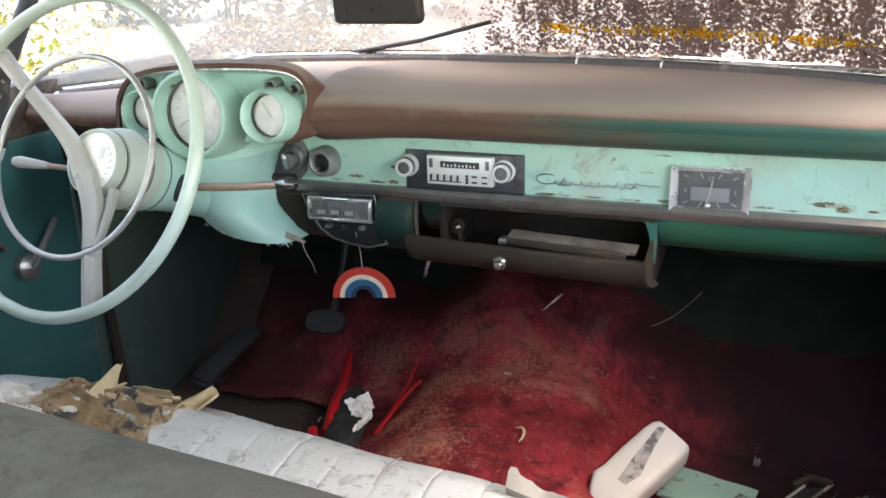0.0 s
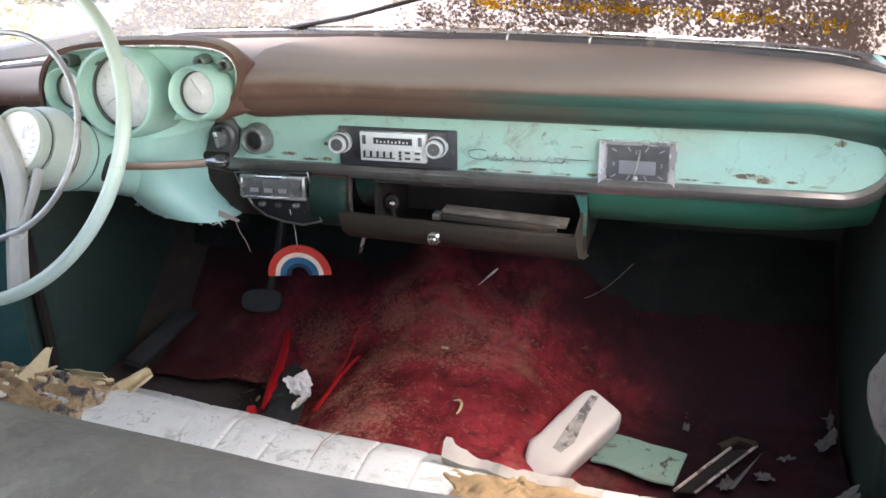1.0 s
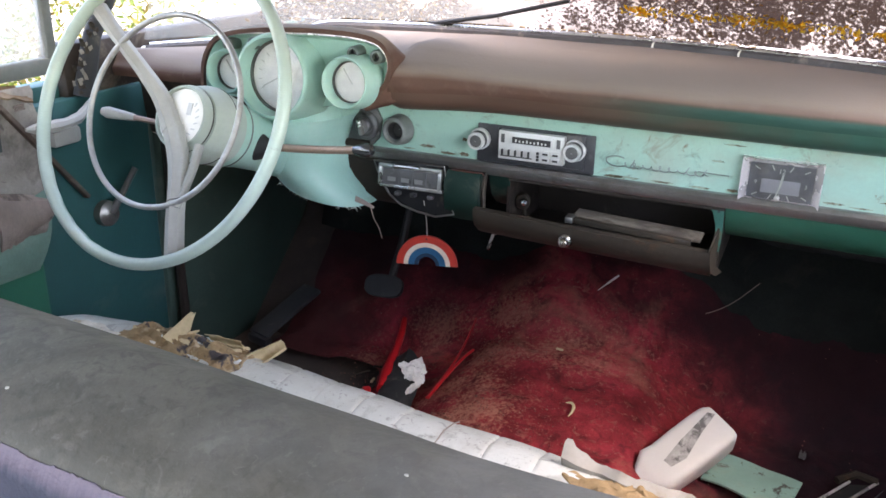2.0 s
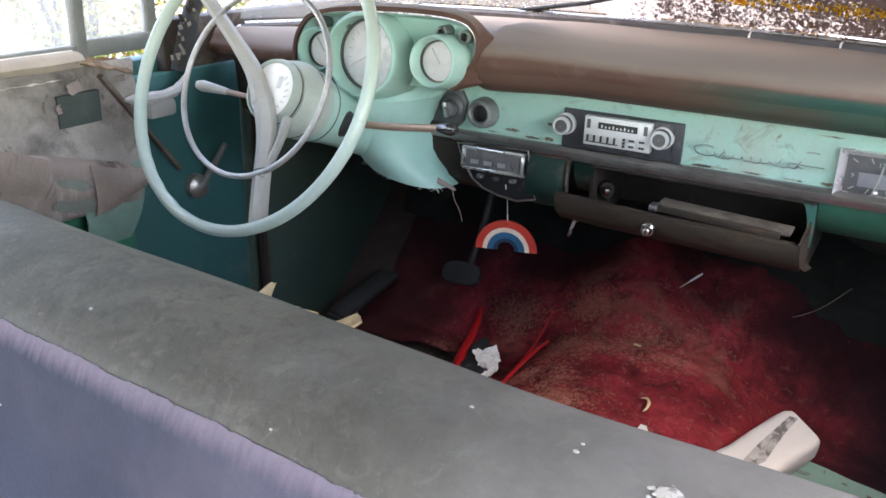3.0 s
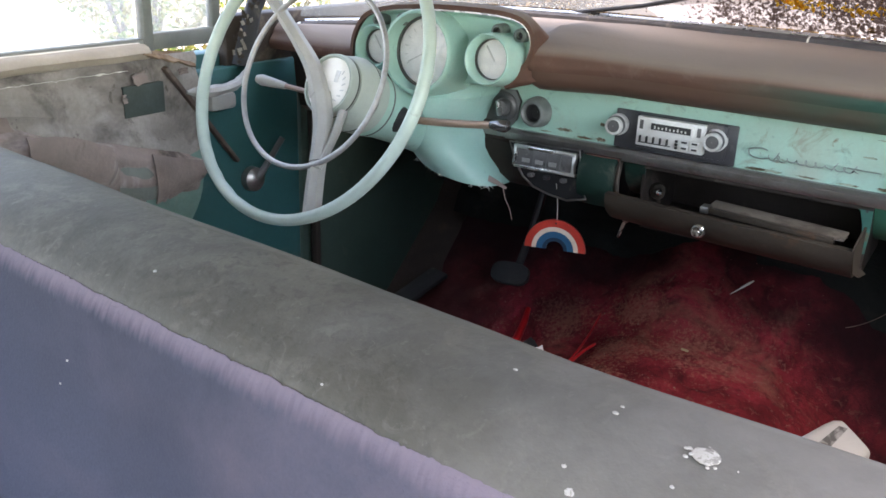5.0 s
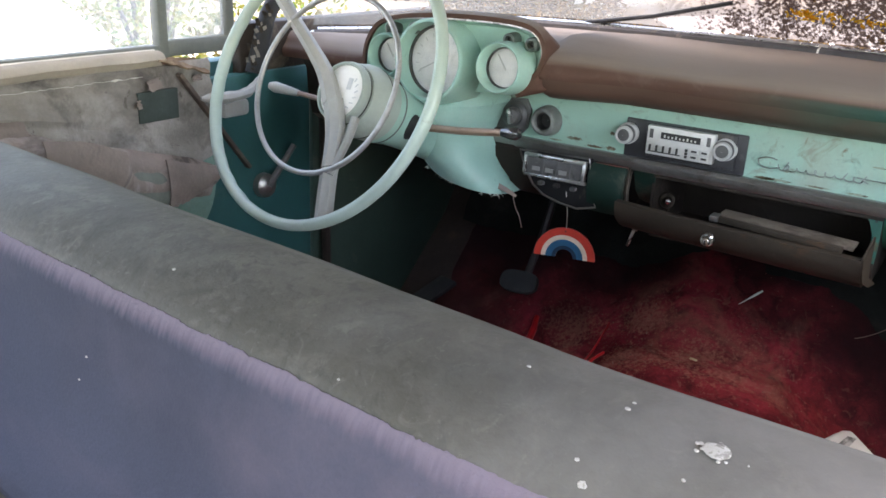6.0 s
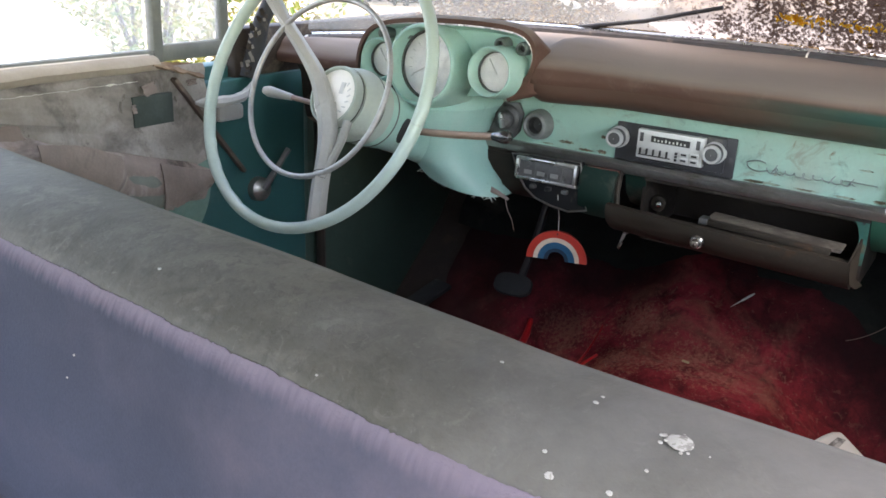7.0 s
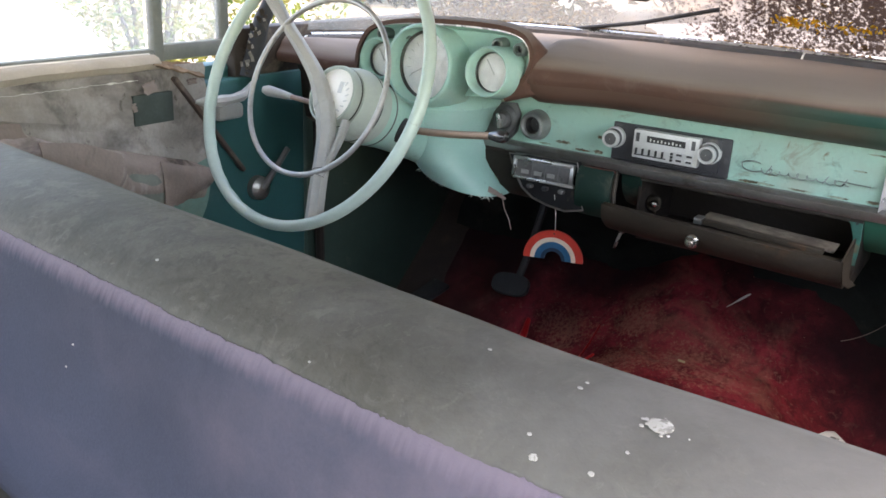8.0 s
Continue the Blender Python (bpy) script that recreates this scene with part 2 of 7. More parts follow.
def worn_cloth():
    """Blue-purple cloth, rubbed pale and lilac along its top edge."""
    m = mat("blue_purple_cloth", (0.056, 0.064, 0.094), 0.85, var=0.2, scale=4, stains=(((0.125, 0.112, 0.15), 3, 0.5, 0.25, 0.6), ((0.045, 0.056, 0.086), 4, 0.52, 0.25, 0.6)), bump=0.35, fine=420, spec=0.12)
    nt = m.node_tree
    b = nt.nodes["Principled BSDF"]
    tc = nt.nodes.new("ShaderNodeTexCoord")
    st = nt.nodes.new("ShaderNodeMapping")
    st.inputs["Scale"].default_value = (320, 20, 60)
    nt.links.new(tc.outputs["Object"], st.inputs["Vector"])
    n = nt.nodes.new("ShaderNodeTexNoise")
    n.inputs["Scale"].default_value, n.inputs["Detail"].default_value = 1.0, 4
    nt.links.new(st.outputs[0], n.inputs["Vector"])
    s = nt.nodes.new("ShaderNodeSeparateXYZ")
    nt.links.new(tc.outputs["Object"], s.inputs[0])
    u = nt.nodes.new("ShaderNodeMath")
    u.operation = "MULTIPLY_ADD"
    nt.links.new(n.outputs["Fac"], u.inputs[0])
    u.inputs[1].default_value = 0.010
    nt.links.new(s.outputs["Z"], u.inputs[2])
    r = nt.nodes.new("ShaderNodeMapRange")
    r.interpolation_type = "SMOOTHSTEP"
    r.inputs["From Min"].default_value, r.inputs["From Max"].default_value, r.inputs["To Max"].default_value = 0.6395, 0.6535, 0.9
    nt.links.new(u.outputs[0], r.inputs["Value"])
    # less rubbed towards the driver's end
    e = nt.nodes.new("ShaderNodeMapRange")
    e.inputs["From Min"].default_value, e.inputs["From Max"].default_value, e.inputs["To Min"].default_value = -0.62 - XC, -0.12 - XC, 0.12
    nt.links.new(s.outputs["X"], e.inputs["Value"])
    w = nt.nodes.new("ShaderNodeMath")
    w.operation = "MULTIPLY"
    nt.links.new(r.outputs[0], w.inputs[0])
    nt.links.new(e.outputs[0], w.inputs[1])
    x = nt.nodes.new("ShaderNodeMix")
    x.data_type = "RGBA"
    nt.links.new(w.outputs[0], x.inputs[0])
    nt.links.new(b.inputs["Base Color"].links[0].from_socket, x.inputs[6])
    x.inputs[7].default_value = (0.19, 0.163, 0.21, 1)
    nt.links.new(x.outputs[2], b.inputs["Base Color"])
    return m


M_SEATBACK = worn_cloth()
M_THREAD = mat("lilac_thread", (0.24, 0.21, 0.26), 0.9, var=0.2, scale=60, bump=0.1, spec=0.1)


def lighten_on(m, col, x0, x1, amount):
    """Lighten a material from x0 to x1, patchily: fading and light put into colour."""
    nt = m.node_tree
    b = nt.nodes["Principled BSDF"]
    g = nt.nodes.new("ShaderNodeNewGeometry")
    s = nt.nodes.new("ShaderNodeSeparateXYZ")
    nt.links.new(g.outputs["Position"], s.inputs[0])
    n = nt.nodes.new("ShaderNodeTexNoise")
    n.inputs["Scale"].default_value, n.inputs["Detail"].default_value, n.inputs["Roughness"].default_value = 9, 6, 0.65
    nt.links.new(g.outputs["Position"], n.inputs["Vector"])
    u = nt.nodes.new("ShaderNodeMath")
    u.operation = "MULTIPLY_ADD"
    nt.links.new(n.outputs["Fac"], u.inputs[0])
    u.inputs[1].default_value = 0.5
    nt.links.new(s.outputs["X"], u.inputs[2])
    r = nt.nodes.new("ShaderNodeMapRange")
    r.interpolation_type = "SMOOTHSTEP"
    r.inputs["From Min"].default_value, r.inputs["From Max"].default_value, r.inputs["To Max"].default_value = x0 + 0.25, x1 + 0.25, amount
    nt.links.new(u.outputs[0], r.inputs["Value"])
    x = nt.nodes.new("ShaderNodeMix")
    x.data_type = "RGBA"
    nt.links.new(r.outputs[0], x.inputs[0])
    nt.links.new(b.inputs["Base Color"].links[0].from_socket, x.inputs[6])
    x.inputs[7].default_value = (*col, 1)
    nt.links.new(x.outputs[2], b.inputs["Base Color"])


lighten_on(M_SEATBACK, (0.175, 0.148, 0.19), 0.0, 0.45, 0.8)
lighten_on(M_SEATTOP, (0.19, 0.188, 0.186), 0.10, 0.45, 0.7)
M_VINYL = mat("stained_white_vinyl", (0.51, 0.525, 0.50), 0.5, var=0.08, scale=9, stains=(((0.38, 0.375, 0.35), 7, 0.5, 0.2, 0.6), ((0.22, 0.22, 0.20), 19, 0.54, 0.10, 0.55), ((0.12, 0.115, 0.105), 55, 0.58, 0.06, 0.5), ((0.36, 0.33, 0.28), 9, 0.55, 0.2, 0.5), ((0.16, 0.15, 0.14), 130, 0.62, 0.05, 0.6)), bump=0.2)
M_FOAM = mat("rotten_tan_padding", (0.30, 0.21, 0.12), 0.95, var=0.35, scale=16, stains=(((0.55, 0.46, 0.33), 14, 0.52, 0.1, 0.7), ((0.045, 0.047, 0.062), 13, 0.545, 0.04, 0.9), ((0.12, 0.075, 0.04), 30, 0.55, 0.1, 0.6)), bump=1.0, fine=140, spec=0.1)
M_TAN = mat("tan_burlap", (0.28, 0.195, 0.11), 0.95, var=0.25, scale=18, stains=(((0.15, 0.09, 0.05), 14, 0.54, 0.15, 0.7), ((0.42, 0.32, 0.2), 9, 0.53, 0.15, 0.5)), bump=0.8, fine=200, spec=0.1)
M_FLAP = mat("curled_cream_backing", (0.55, 0.44, 0.27), 0.85, var=0.2, scale=25, stains=(((0.25, 0.17, 0.09), 18, 0.58, 0.15, 0.5),), bump=0.3, spec=0.15)
M_DOORCARD = mat("rotten_door_card", (0.31, 0.285, 0.26), 0.85, var=0.3, scale=7, stains=(((0.46, 0.43, 0.41), 6, 0.53, 0.15, 0.7), ((0.05, 0.042, 0.04), 5, 0.49, 0.14, 0.85), ((0.05, 0.04, 0.035), 30, 0.62, 0.06, 0.6)), bump=0.5, spec=0.15)
M_DOORLOW = mat("mottled_grey_vinyl", (0.25, 0.20, 0.175), 0.7, var=0.25, scale=9, stains=(((0.42, 0.38, 0.37), 8, 0.52, 0.14, 0.8), ((0.06, 0.045, 0.038), 9, 0.52, 0.10, 0.85)), bump=0.4)
M_SILL = mat("tan_window_sill", (0.34, 0.30, 0.245), 0.6, var=0.2, scale=9, stains=(((0.2, 0.1, 0.04), 12, 0.6, 0.12, 0.7),), bump=0.15)
M_HEADLINER = mat("grey_headliner", (0.42, 0.42, 0.38), 0.95, var=0.12, scale=5, stains=(((0.25, 0.2, 0.14), 4, 0.58, 0.2, 0.5),), bump=0.3, spec=0.1)
M_HOOD = mat("faded_hood_paint", (0.52, 0.50, 0.48), 0.4, var=0.1, scale=3, stains=(((0.18, 0.14, 0.1), 12, 0.56, 0.1, 0.6),), bump=0.05)
M_LITTER = mat("dry_pale_ground", (0.36, 0.32, 0.26), 0.95, var=0.3, scale=3, stains=(((0.17, 0.15, 0.07), 0.7, 0.56, 0.12, 0.7), ((0.2, 0.14, 0.07), 8, 0.62, 0.1, 0.6)), bump=0.8, fine=40, spec=0.1)


# dust lies on the upward faces of the padded top
def pad_material():
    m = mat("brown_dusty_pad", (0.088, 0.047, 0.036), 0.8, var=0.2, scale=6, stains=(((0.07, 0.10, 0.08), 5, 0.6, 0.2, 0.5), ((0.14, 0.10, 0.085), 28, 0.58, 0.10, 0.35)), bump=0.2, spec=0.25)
    nt = m.node_tree
    b = nt.nodes["Principled BSDF"]
    old = b.inputs["Base Color"].links[0].from_socket
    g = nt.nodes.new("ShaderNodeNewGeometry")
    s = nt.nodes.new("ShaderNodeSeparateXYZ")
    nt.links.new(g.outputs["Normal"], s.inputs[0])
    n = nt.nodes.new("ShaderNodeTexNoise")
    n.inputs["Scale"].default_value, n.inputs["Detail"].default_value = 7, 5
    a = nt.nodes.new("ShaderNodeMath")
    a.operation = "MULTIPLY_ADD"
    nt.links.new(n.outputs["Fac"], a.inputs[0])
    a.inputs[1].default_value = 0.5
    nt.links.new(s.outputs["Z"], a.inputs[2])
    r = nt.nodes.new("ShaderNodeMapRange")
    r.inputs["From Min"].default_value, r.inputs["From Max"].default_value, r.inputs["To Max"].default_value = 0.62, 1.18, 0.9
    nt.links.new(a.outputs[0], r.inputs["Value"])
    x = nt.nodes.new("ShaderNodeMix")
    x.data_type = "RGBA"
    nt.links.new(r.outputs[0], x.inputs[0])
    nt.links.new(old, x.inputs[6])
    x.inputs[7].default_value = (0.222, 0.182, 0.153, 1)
    # green paint with its shade mixed in, under the nose towards the passenger's end
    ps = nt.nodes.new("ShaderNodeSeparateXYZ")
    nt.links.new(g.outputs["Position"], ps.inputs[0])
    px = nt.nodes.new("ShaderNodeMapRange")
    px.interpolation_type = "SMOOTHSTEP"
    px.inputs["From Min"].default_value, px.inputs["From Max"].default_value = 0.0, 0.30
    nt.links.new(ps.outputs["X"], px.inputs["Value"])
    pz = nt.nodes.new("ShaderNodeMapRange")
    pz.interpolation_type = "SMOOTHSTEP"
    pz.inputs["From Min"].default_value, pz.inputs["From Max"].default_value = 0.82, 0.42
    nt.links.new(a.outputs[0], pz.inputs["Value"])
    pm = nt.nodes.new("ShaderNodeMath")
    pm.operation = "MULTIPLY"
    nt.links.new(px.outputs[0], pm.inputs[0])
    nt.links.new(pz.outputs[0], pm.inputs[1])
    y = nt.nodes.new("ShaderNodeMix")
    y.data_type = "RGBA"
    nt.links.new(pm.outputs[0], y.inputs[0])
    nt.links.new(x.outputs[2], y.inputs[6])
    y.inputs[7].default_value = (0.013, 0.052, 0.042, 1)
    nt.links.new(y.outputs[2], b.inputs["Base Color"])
    return m


M_PAD = pad_material()


def flat(name, base, rough=0.5, metal=0.0):
    return mat(name, base, rough, metal, var=0.12, scale=40, bump=0.04)


def glass_material(name, gloss=0.06, tint=(0.9, 0.93, 0.9), haze=0.0):
    m = bpy.data.materials.new(name)
    m.use_nodes = True
    nt = m.node_tree
    nt.nodes.remove(nt.nodes["Principled BSDF"])
    t = nt.nodes.new("ShaderNodeBsdfTransparent")
    t.inputs[0].default_value = (*tint, 1)
    g = nt.nodes.new("ShaderNodeBsdfGlossy")
    g.inputs["Roughness"].default_value = 0.08
    x = nt.nodes.new("ShaderNodeMixShader")
    f = nt.nodes.new("ShaderNodeFresnel")
    f.inputs[0].default_value = 1.0 + gloss * 8
    nt.links.new(f.outputs[0], x.inputs[0])
    hz = nt.nodes.new("ShaderNodeMixShader")
    hz.inputs[0].default_value = haze
    tl = nt.nodes.new("ShaderNodeBsdfTranslucent")
    tl.inputs[0].default_value = (0.85, 0.85, 0.83, 1)
    nt.links.new(t.outputs[0], hz.inputs[1])
    nt.links.new(tl.outputs[0], hz.inputs[2])
    nt.links.new(hz.outputs[0], x.inputs[1])
    nt.links.new(g.outputs[0], x.inputs[2])
    nt.links.new(x.outputs[0], nt.nodes["Material Output"].inputs[0])
    return m


def film_material(name, col, scale, lo, hi, x0, x1, cut, foot):
    """Speckled dirt on glass, thicker from x0 to x1; bare glass between the specks."""
    m = bpy.data.materials.new(name)
    m.use_nodes = True
    nt = m.node_tree
    nt.nodes.remove(nt.nodes["Principled BSDF"])
    tc = nt.nodes.new("ShaderNodeTexCoord")
    n = nt.nodes.new("ShaderNodeTexNoise")
    n.inputs["Scale"].default_value, n.inputs["Detail"].default_value, n.inputs["Roughness"].default_value = scale, 5, 0.62
    nt.links.new(tc.outputs["Object"], n.inputs["Vector"])
    n2 = nt.nodes.new("ShaderNodeTexNoise")
    n2.inputs["Scale"].default_value, n2.inputs["Detail"].default_value = 5, 3
    nt.links.new(tc.outputs["Object"], n2.inputs["Vector"])
    s = nt.nodes.new("ShaderNodeSeparateXYZ")
    nt.links.new(tc.outputs["Object"], s.inputs[0])
    r = nt.nodes.new("ShaderNodeMapRange")
    r.inputs["From Min"].default_value, r.inputs["From Max"].default_value = x0, x1
    r.inputs["To Min"].default_value, r.inputs["To Max"].default_value = lo, hi
    nt.links.new(s.outputs["X"], r.inputs["Value"])
    a = nt.nodes.new("ShaderNodeMath")
    nt.links.new(n.outputs["Fac"], a.inputs[0])
    nt.links.new(r.outputs[0], a.inputs[1])
    b = nt.nodes.new("ShaderNodeMath")
    b.operation = "MULTIPLY_ADD"
    nt.links.new(n2.outputs["Fac"], b.inputs[0])
    b.inputs[1].default_value = 0.26
    nt.links.new(a.outputs[0], b.inputs[2])
    # upright streaks where the dirt has run, and a bare foot with a ragged edge
    mp = nt.nodes.new("ShaderNodeMapping")
    mp.inputs["Scale"].default_value = (34, 10, 11)
    nt.links.new(tc.outputs["Object"], mp.inputs["Vector"])
    n3 = nt.nodes.new("ShaderNodeTexNoise")
    n3.inputs["Scale"].default_value, n3.inputs["Detail"].default_value = 1.0, 4
    nt.links.new(mp.outputs[0], n3.inputs["Vector"])
    b3 = nt.nodes.new("ShaderNodeMath")
    b3.operation = "MULTIPLY_ADD"
    nt.links.new(n3.outputs["Fac"], b3.inputs[0])
    b3.inputs[1].default_value = 0.42
    nt.links.new(b.outputs[0], b3.inputs[2])
    n4 = nt.nodes.new("ShaderNodeTexNoise")
    n4.inputs["Scale"].default_value, n4.inputs["Detail"].default_value = 26, 5
    nt.links.new(tc.outputs["Object"], n4.inputs["Vector"])
    zr = nt.nodes.new("ShaderNodeMath")
    zr.operation = "MULTIPLY_ADD"
    nt.links.new(n4.outputs["Fac"], zr.inputs[0])
    zr.inputs[1].default_value = 0.085
    nt.links.new(s.outputs["Z"], zr.inputs[2])
    zf = nt.nodes.new("ShaderNodeMapRange")
    zf.inputs["From Min"].default_value, zf.inputs["From Max"].default_value = foot + 0.052, foot + 0.066
    zf.inputs["To Min"].default_value, zf.inputs["To Max"].default_value = -0.3, 0.0
    nt.links.new(zr.outputs[0], zf.inputs["Value"])
    b4 = nt.nodes.new("ShaderNodeMath")
    nt.links.new(b3.outputs[0], b4.inputs[0])
    nt.links.new(zf.outputs[0], b4.inputs[1])
    c = nt.nodes.new("ShaderNodeMapRange")
    c.inputs["From Min"].default_value, c.inputs["From Max"].default_value, c.inputs["To Max"].default_value = cut + 0.170, cut + 0.305, 0.97
    nt.links.new(b4.outputs[0], c.inputs["Value"])
    t = nt.nodes.new("ShaderNodeBsdfTransparent")
    veil = nt.nodes.new("ShaderNodeBsdfTranslucent")
    # pale veil imitates glare at the driver's side, browner grime where dirt is thick
    vc = nt.nodes.new("ShaderNodeMix")
    vc.data_type = "RGBA"
    vc.inputs[6].default_value, vc.inputs[7].default_value = (0.56, 0.53, 0.47, 1), (0.27, 0.225, 0.20, 1)
    vk = nt.nodes.new("ShaderNodeMapRange")
    vk.inputs["From Min"].default_value, vk.inputs["From Max"].default_value = x0 - 0.05, x0 + 0.2
    nt.links.new(s.outputs["X"], vk.inputs["Value"])
    nt.links.new(vk.outputs[0], vc.inputs[0])
    nt.links.new(vc.outputs[2], veil.inputs[0])
    # the gaps are smeared too, browner where the dirt is thick
    tcol = nt.nodes.new("ShaderNodeMix")
    tcol.data_type = "RGBA"
    tcol.inputs[6].default_value, tcol.inputs[7].default_value = (1, 1, 1, 1), (0.50, 0.45, 0.42, 1)
    nt.links.new(vk.outputs[0], tcol.inputs[0])
    nt.links.new(tcol.outputs[2], t.inputs[0])
    v = nt.nodes.new("ShaderNodeMixShader")
    vr = nt.nodes.new("ShaderNodeMapRange")
    vr.inputs["From Min"].default_value, vr.inputs["From Max"].default_value = 0.35, 0.7
    vr.inputs["To Min"].default_value, vr.inputs["To Max"].default_value = 0.60, 0.95
    nt.links.new(n2.outputs["Fac"], vr.inputs["Value"])
    vx = nt.nodes.new("ShaderNodeMapRange")
    vx.inputs["From Min"].default_value, vx.inputs["From Max"].default_value = x0 - 0.03, x1
    vx.inputs["To Min"].default_value, vx.inputs["To Max"].default_value = 0.32, 1.0
    nt.links.new(s.outputs["X"], vx.inputs["Value"])
    vm = nt.nodes.new("ShaderNodeMath")
    vm.operation = "MULTIPLY"
    nt.links.new(vr.outputs[0], vm.inputs[0])
    nt.links.new(vx.outputs[0], vm.inputs[1])
    nt.links.new(vm.outputs[0], v.inputs[0])
    nt.links.new(t.outputs[0], v.inputs[1])
    nt.links.new(veil.outputs[0], v.inputs[2])
    d0 = nt.nodes.new("ShaderNodeBsdfDiffuse")
    d0.inputs[0].default_value = (*col, 1)
    d1 = nt.nodes.new("ShaderNodeBsdfTranslucent")
    d1.inputs[0].default_value = (0.016, 0.0085, 0.007, 1)
    d = nt.nodes.new("ShaderNodeMixShader")
    nt.links.new(d0.outputs[0], d.inputs[1])
    nt.links.new(d1.outputs[0], d.inputs[2])
    x = nt.nodes.new("ShaderNodeMixShader")
    nt.links.new(c.outputs[0], x.inputs[0])
    nt.links.new(v.outputs[0], x.inputs[1])
    nt.links.new(d.outputs[0], x.inputs[2])
    nt.links.new(x.outputs[0], nt.nodes["Material Output"].inputs[0])
    return m


M_GLASS = glass_material("window_glass", tint=(0.96, 0.97, 0.95), haze=0.12)
M_SCREEN = glass_material("dirty_windscreen_glass", 0.012, tint=(0.87, 0.86, 0.84))
M_FILM = film_material("windscreen_dirt", (0.05, 0.034, 0.027), 180, -0.24, 0.092, -0.25, 0.13, 0.612, -0.002)

# ---------- mesh helpers ----------
ORIGIN = {}


def thing(name, at, label, category, group="", kind=""):
    ob = new(name)
    ob.empty_display_size = 0.02
    ob.location = at
    ORIGIN[ob] = Vector(at)
    return tagged(ob, label, category, group, kind)


def smooth(me, angle=40):
    me.polygons.foreach_set("use_smooth", [True] * len(me.polygons))
    me.set_sharp_from_angle(angle=radians(angle))


def part(name, bm, material, parent=None, label="", angle=40):
    """One mesh object, its vertices given in the world, under a thing or a part."""
    o = ORIGIN[parent] if parent else Vector((0, 0, 0))
    bmesh.ops.recalc_face_normals(bm, faces=bm.faces)
    bm.transform(Matrix.Translation(-o))
    me = bpy.data.meshes.new(name)
    bm.to_mesh(me)
    bm.free()
    smooth(me, angle)
    for k in material if isinstance(material, (list, tuple)) else (material,):
        me.materials.append(k)
    ob = new(name, me)
    if parent:
        ob.parent = parent
    ORIGIN[ob] = o
    return tagged(ob, label)


def solo(name, bm, material, label, category, group="", kind="", angle=40):
    """A thing that is one mesh, its origin at its base."""
    lo = Vector([min(v.co[i] for v in bm.verts) for i in range(3)])
    hi = Vector([max(v.co[i] for v in bm.verts) for i in range(3)])
    at = Vector(((lo.x + hi.x) / 2, (lo.y + hi.y) / 2, lo.z))
    bmesh.ops.recalc_face_normals(bm, faces=bm.faces)
    bm.transform(Matrix.Translation(-at))
    me = bpy.data.meshes.new(name)
    bm.to_mesh(me)
    bm.free()
    smooth(me, angle)
    for k in material if isinstance(material, (list, tuple)) else (material,):
        me.materials.append(k)
    ob = new(name, me)
    ob.location = at
    ORIGIN[ob] = at
    return tagged(ob, label, category, group, kind)


def box(x0, x1, y0, y1, z0, z1, bev=0.0, m=None, seg=2):
    bm = bmesh.new()
    bmesh.ops.create_cube(bm, size=1)
    bm.transform(Matrix.Translation(((x0 + x1) / 2, (y0 + y1) / 2, (z0 + z1) / 2)) @ Matrix.Diagonal((x1 - x0, y1 - y0, z1 - z0, 1)))
    if bev:
        bmesh.ops.bevel(bm, geom=bm.edges[:], offset=bev, segments=seg, profile=0.5, affect="EDGES")
    if m:
        bm.transform(m)
    return bm


def grid(rows, close_u=False, close_v=False, cap=False, thick=0.0):
    """A sheet through rows of points; thick: a second sheet behind it, with rims."""
    bm = bmesh.new()
    vs = [[bm.verts.new(p) for p in row] for row in rows]
    nu, nv = len(rows), len(rows[0])
    for i in range(nu if close_u else nu - 1):
        for j in range(nv if close_v else nv - 1):
            bm.faces.new((vs[i][j], vs[(i + 1) % nu][j], vs[(i + 1) % nu][(j + 1) % nv], vs[i][(j + 1) % nv]))
    if cap:
        bm.faces.new(vs[0])
        bm.faces.new(vs[-1][::-1])
    if thick:
        bmesh.ops.recalc_face_normals(bm, faces=bm.faces)
        bmesh.ops.solidify(bm, geom=bm.faces[:], thickness=thick)
    return bm


def lathe(profile, m, n=40, cap=True):
    """Rings of (radius, height) turned about z, then moved by m."""
    rows = [[(r * math.cos(2 * math.pi * k / n), r * math.sin(2 * math.pi * k / n), h) for k in range(n)] for r, h in profile]
    bm = grid(rows, close_v=True, cap=cap)
    bm.transform(m)
    return bm


def tube(points, r, n=10, closed=False):
    """A round bar along points; r: one radius or one for each point."""
    pts = [Vector(p) for p in points]
    k = len(pts)
    rr = r if isinstance(r, (list, tuple)) else [r] * k
    rows = []
    up = None
    for i, p in enumerate(pts):
        a, b = (pts[(i - 1) % k], pts[(i + 1) % k]) if closed else (pts[max(i - 1, 0)], pts[min(i + 1, k - 1)])
        d = (b - a).normalized()
        if up is None:
            up = d.orthogonal().normalized()
        up = (up - d * up.dot(d)).normalized()
        side = d.cross(up)
        rows.append([p + (up * math.cos(2 * math.pi * j / n) + side * math.sin(2 * math.pi * j / n)) * rr[i] for j in range(n)])
    return grid(rows, close_u=closed, close_v=True, cap=not closed)


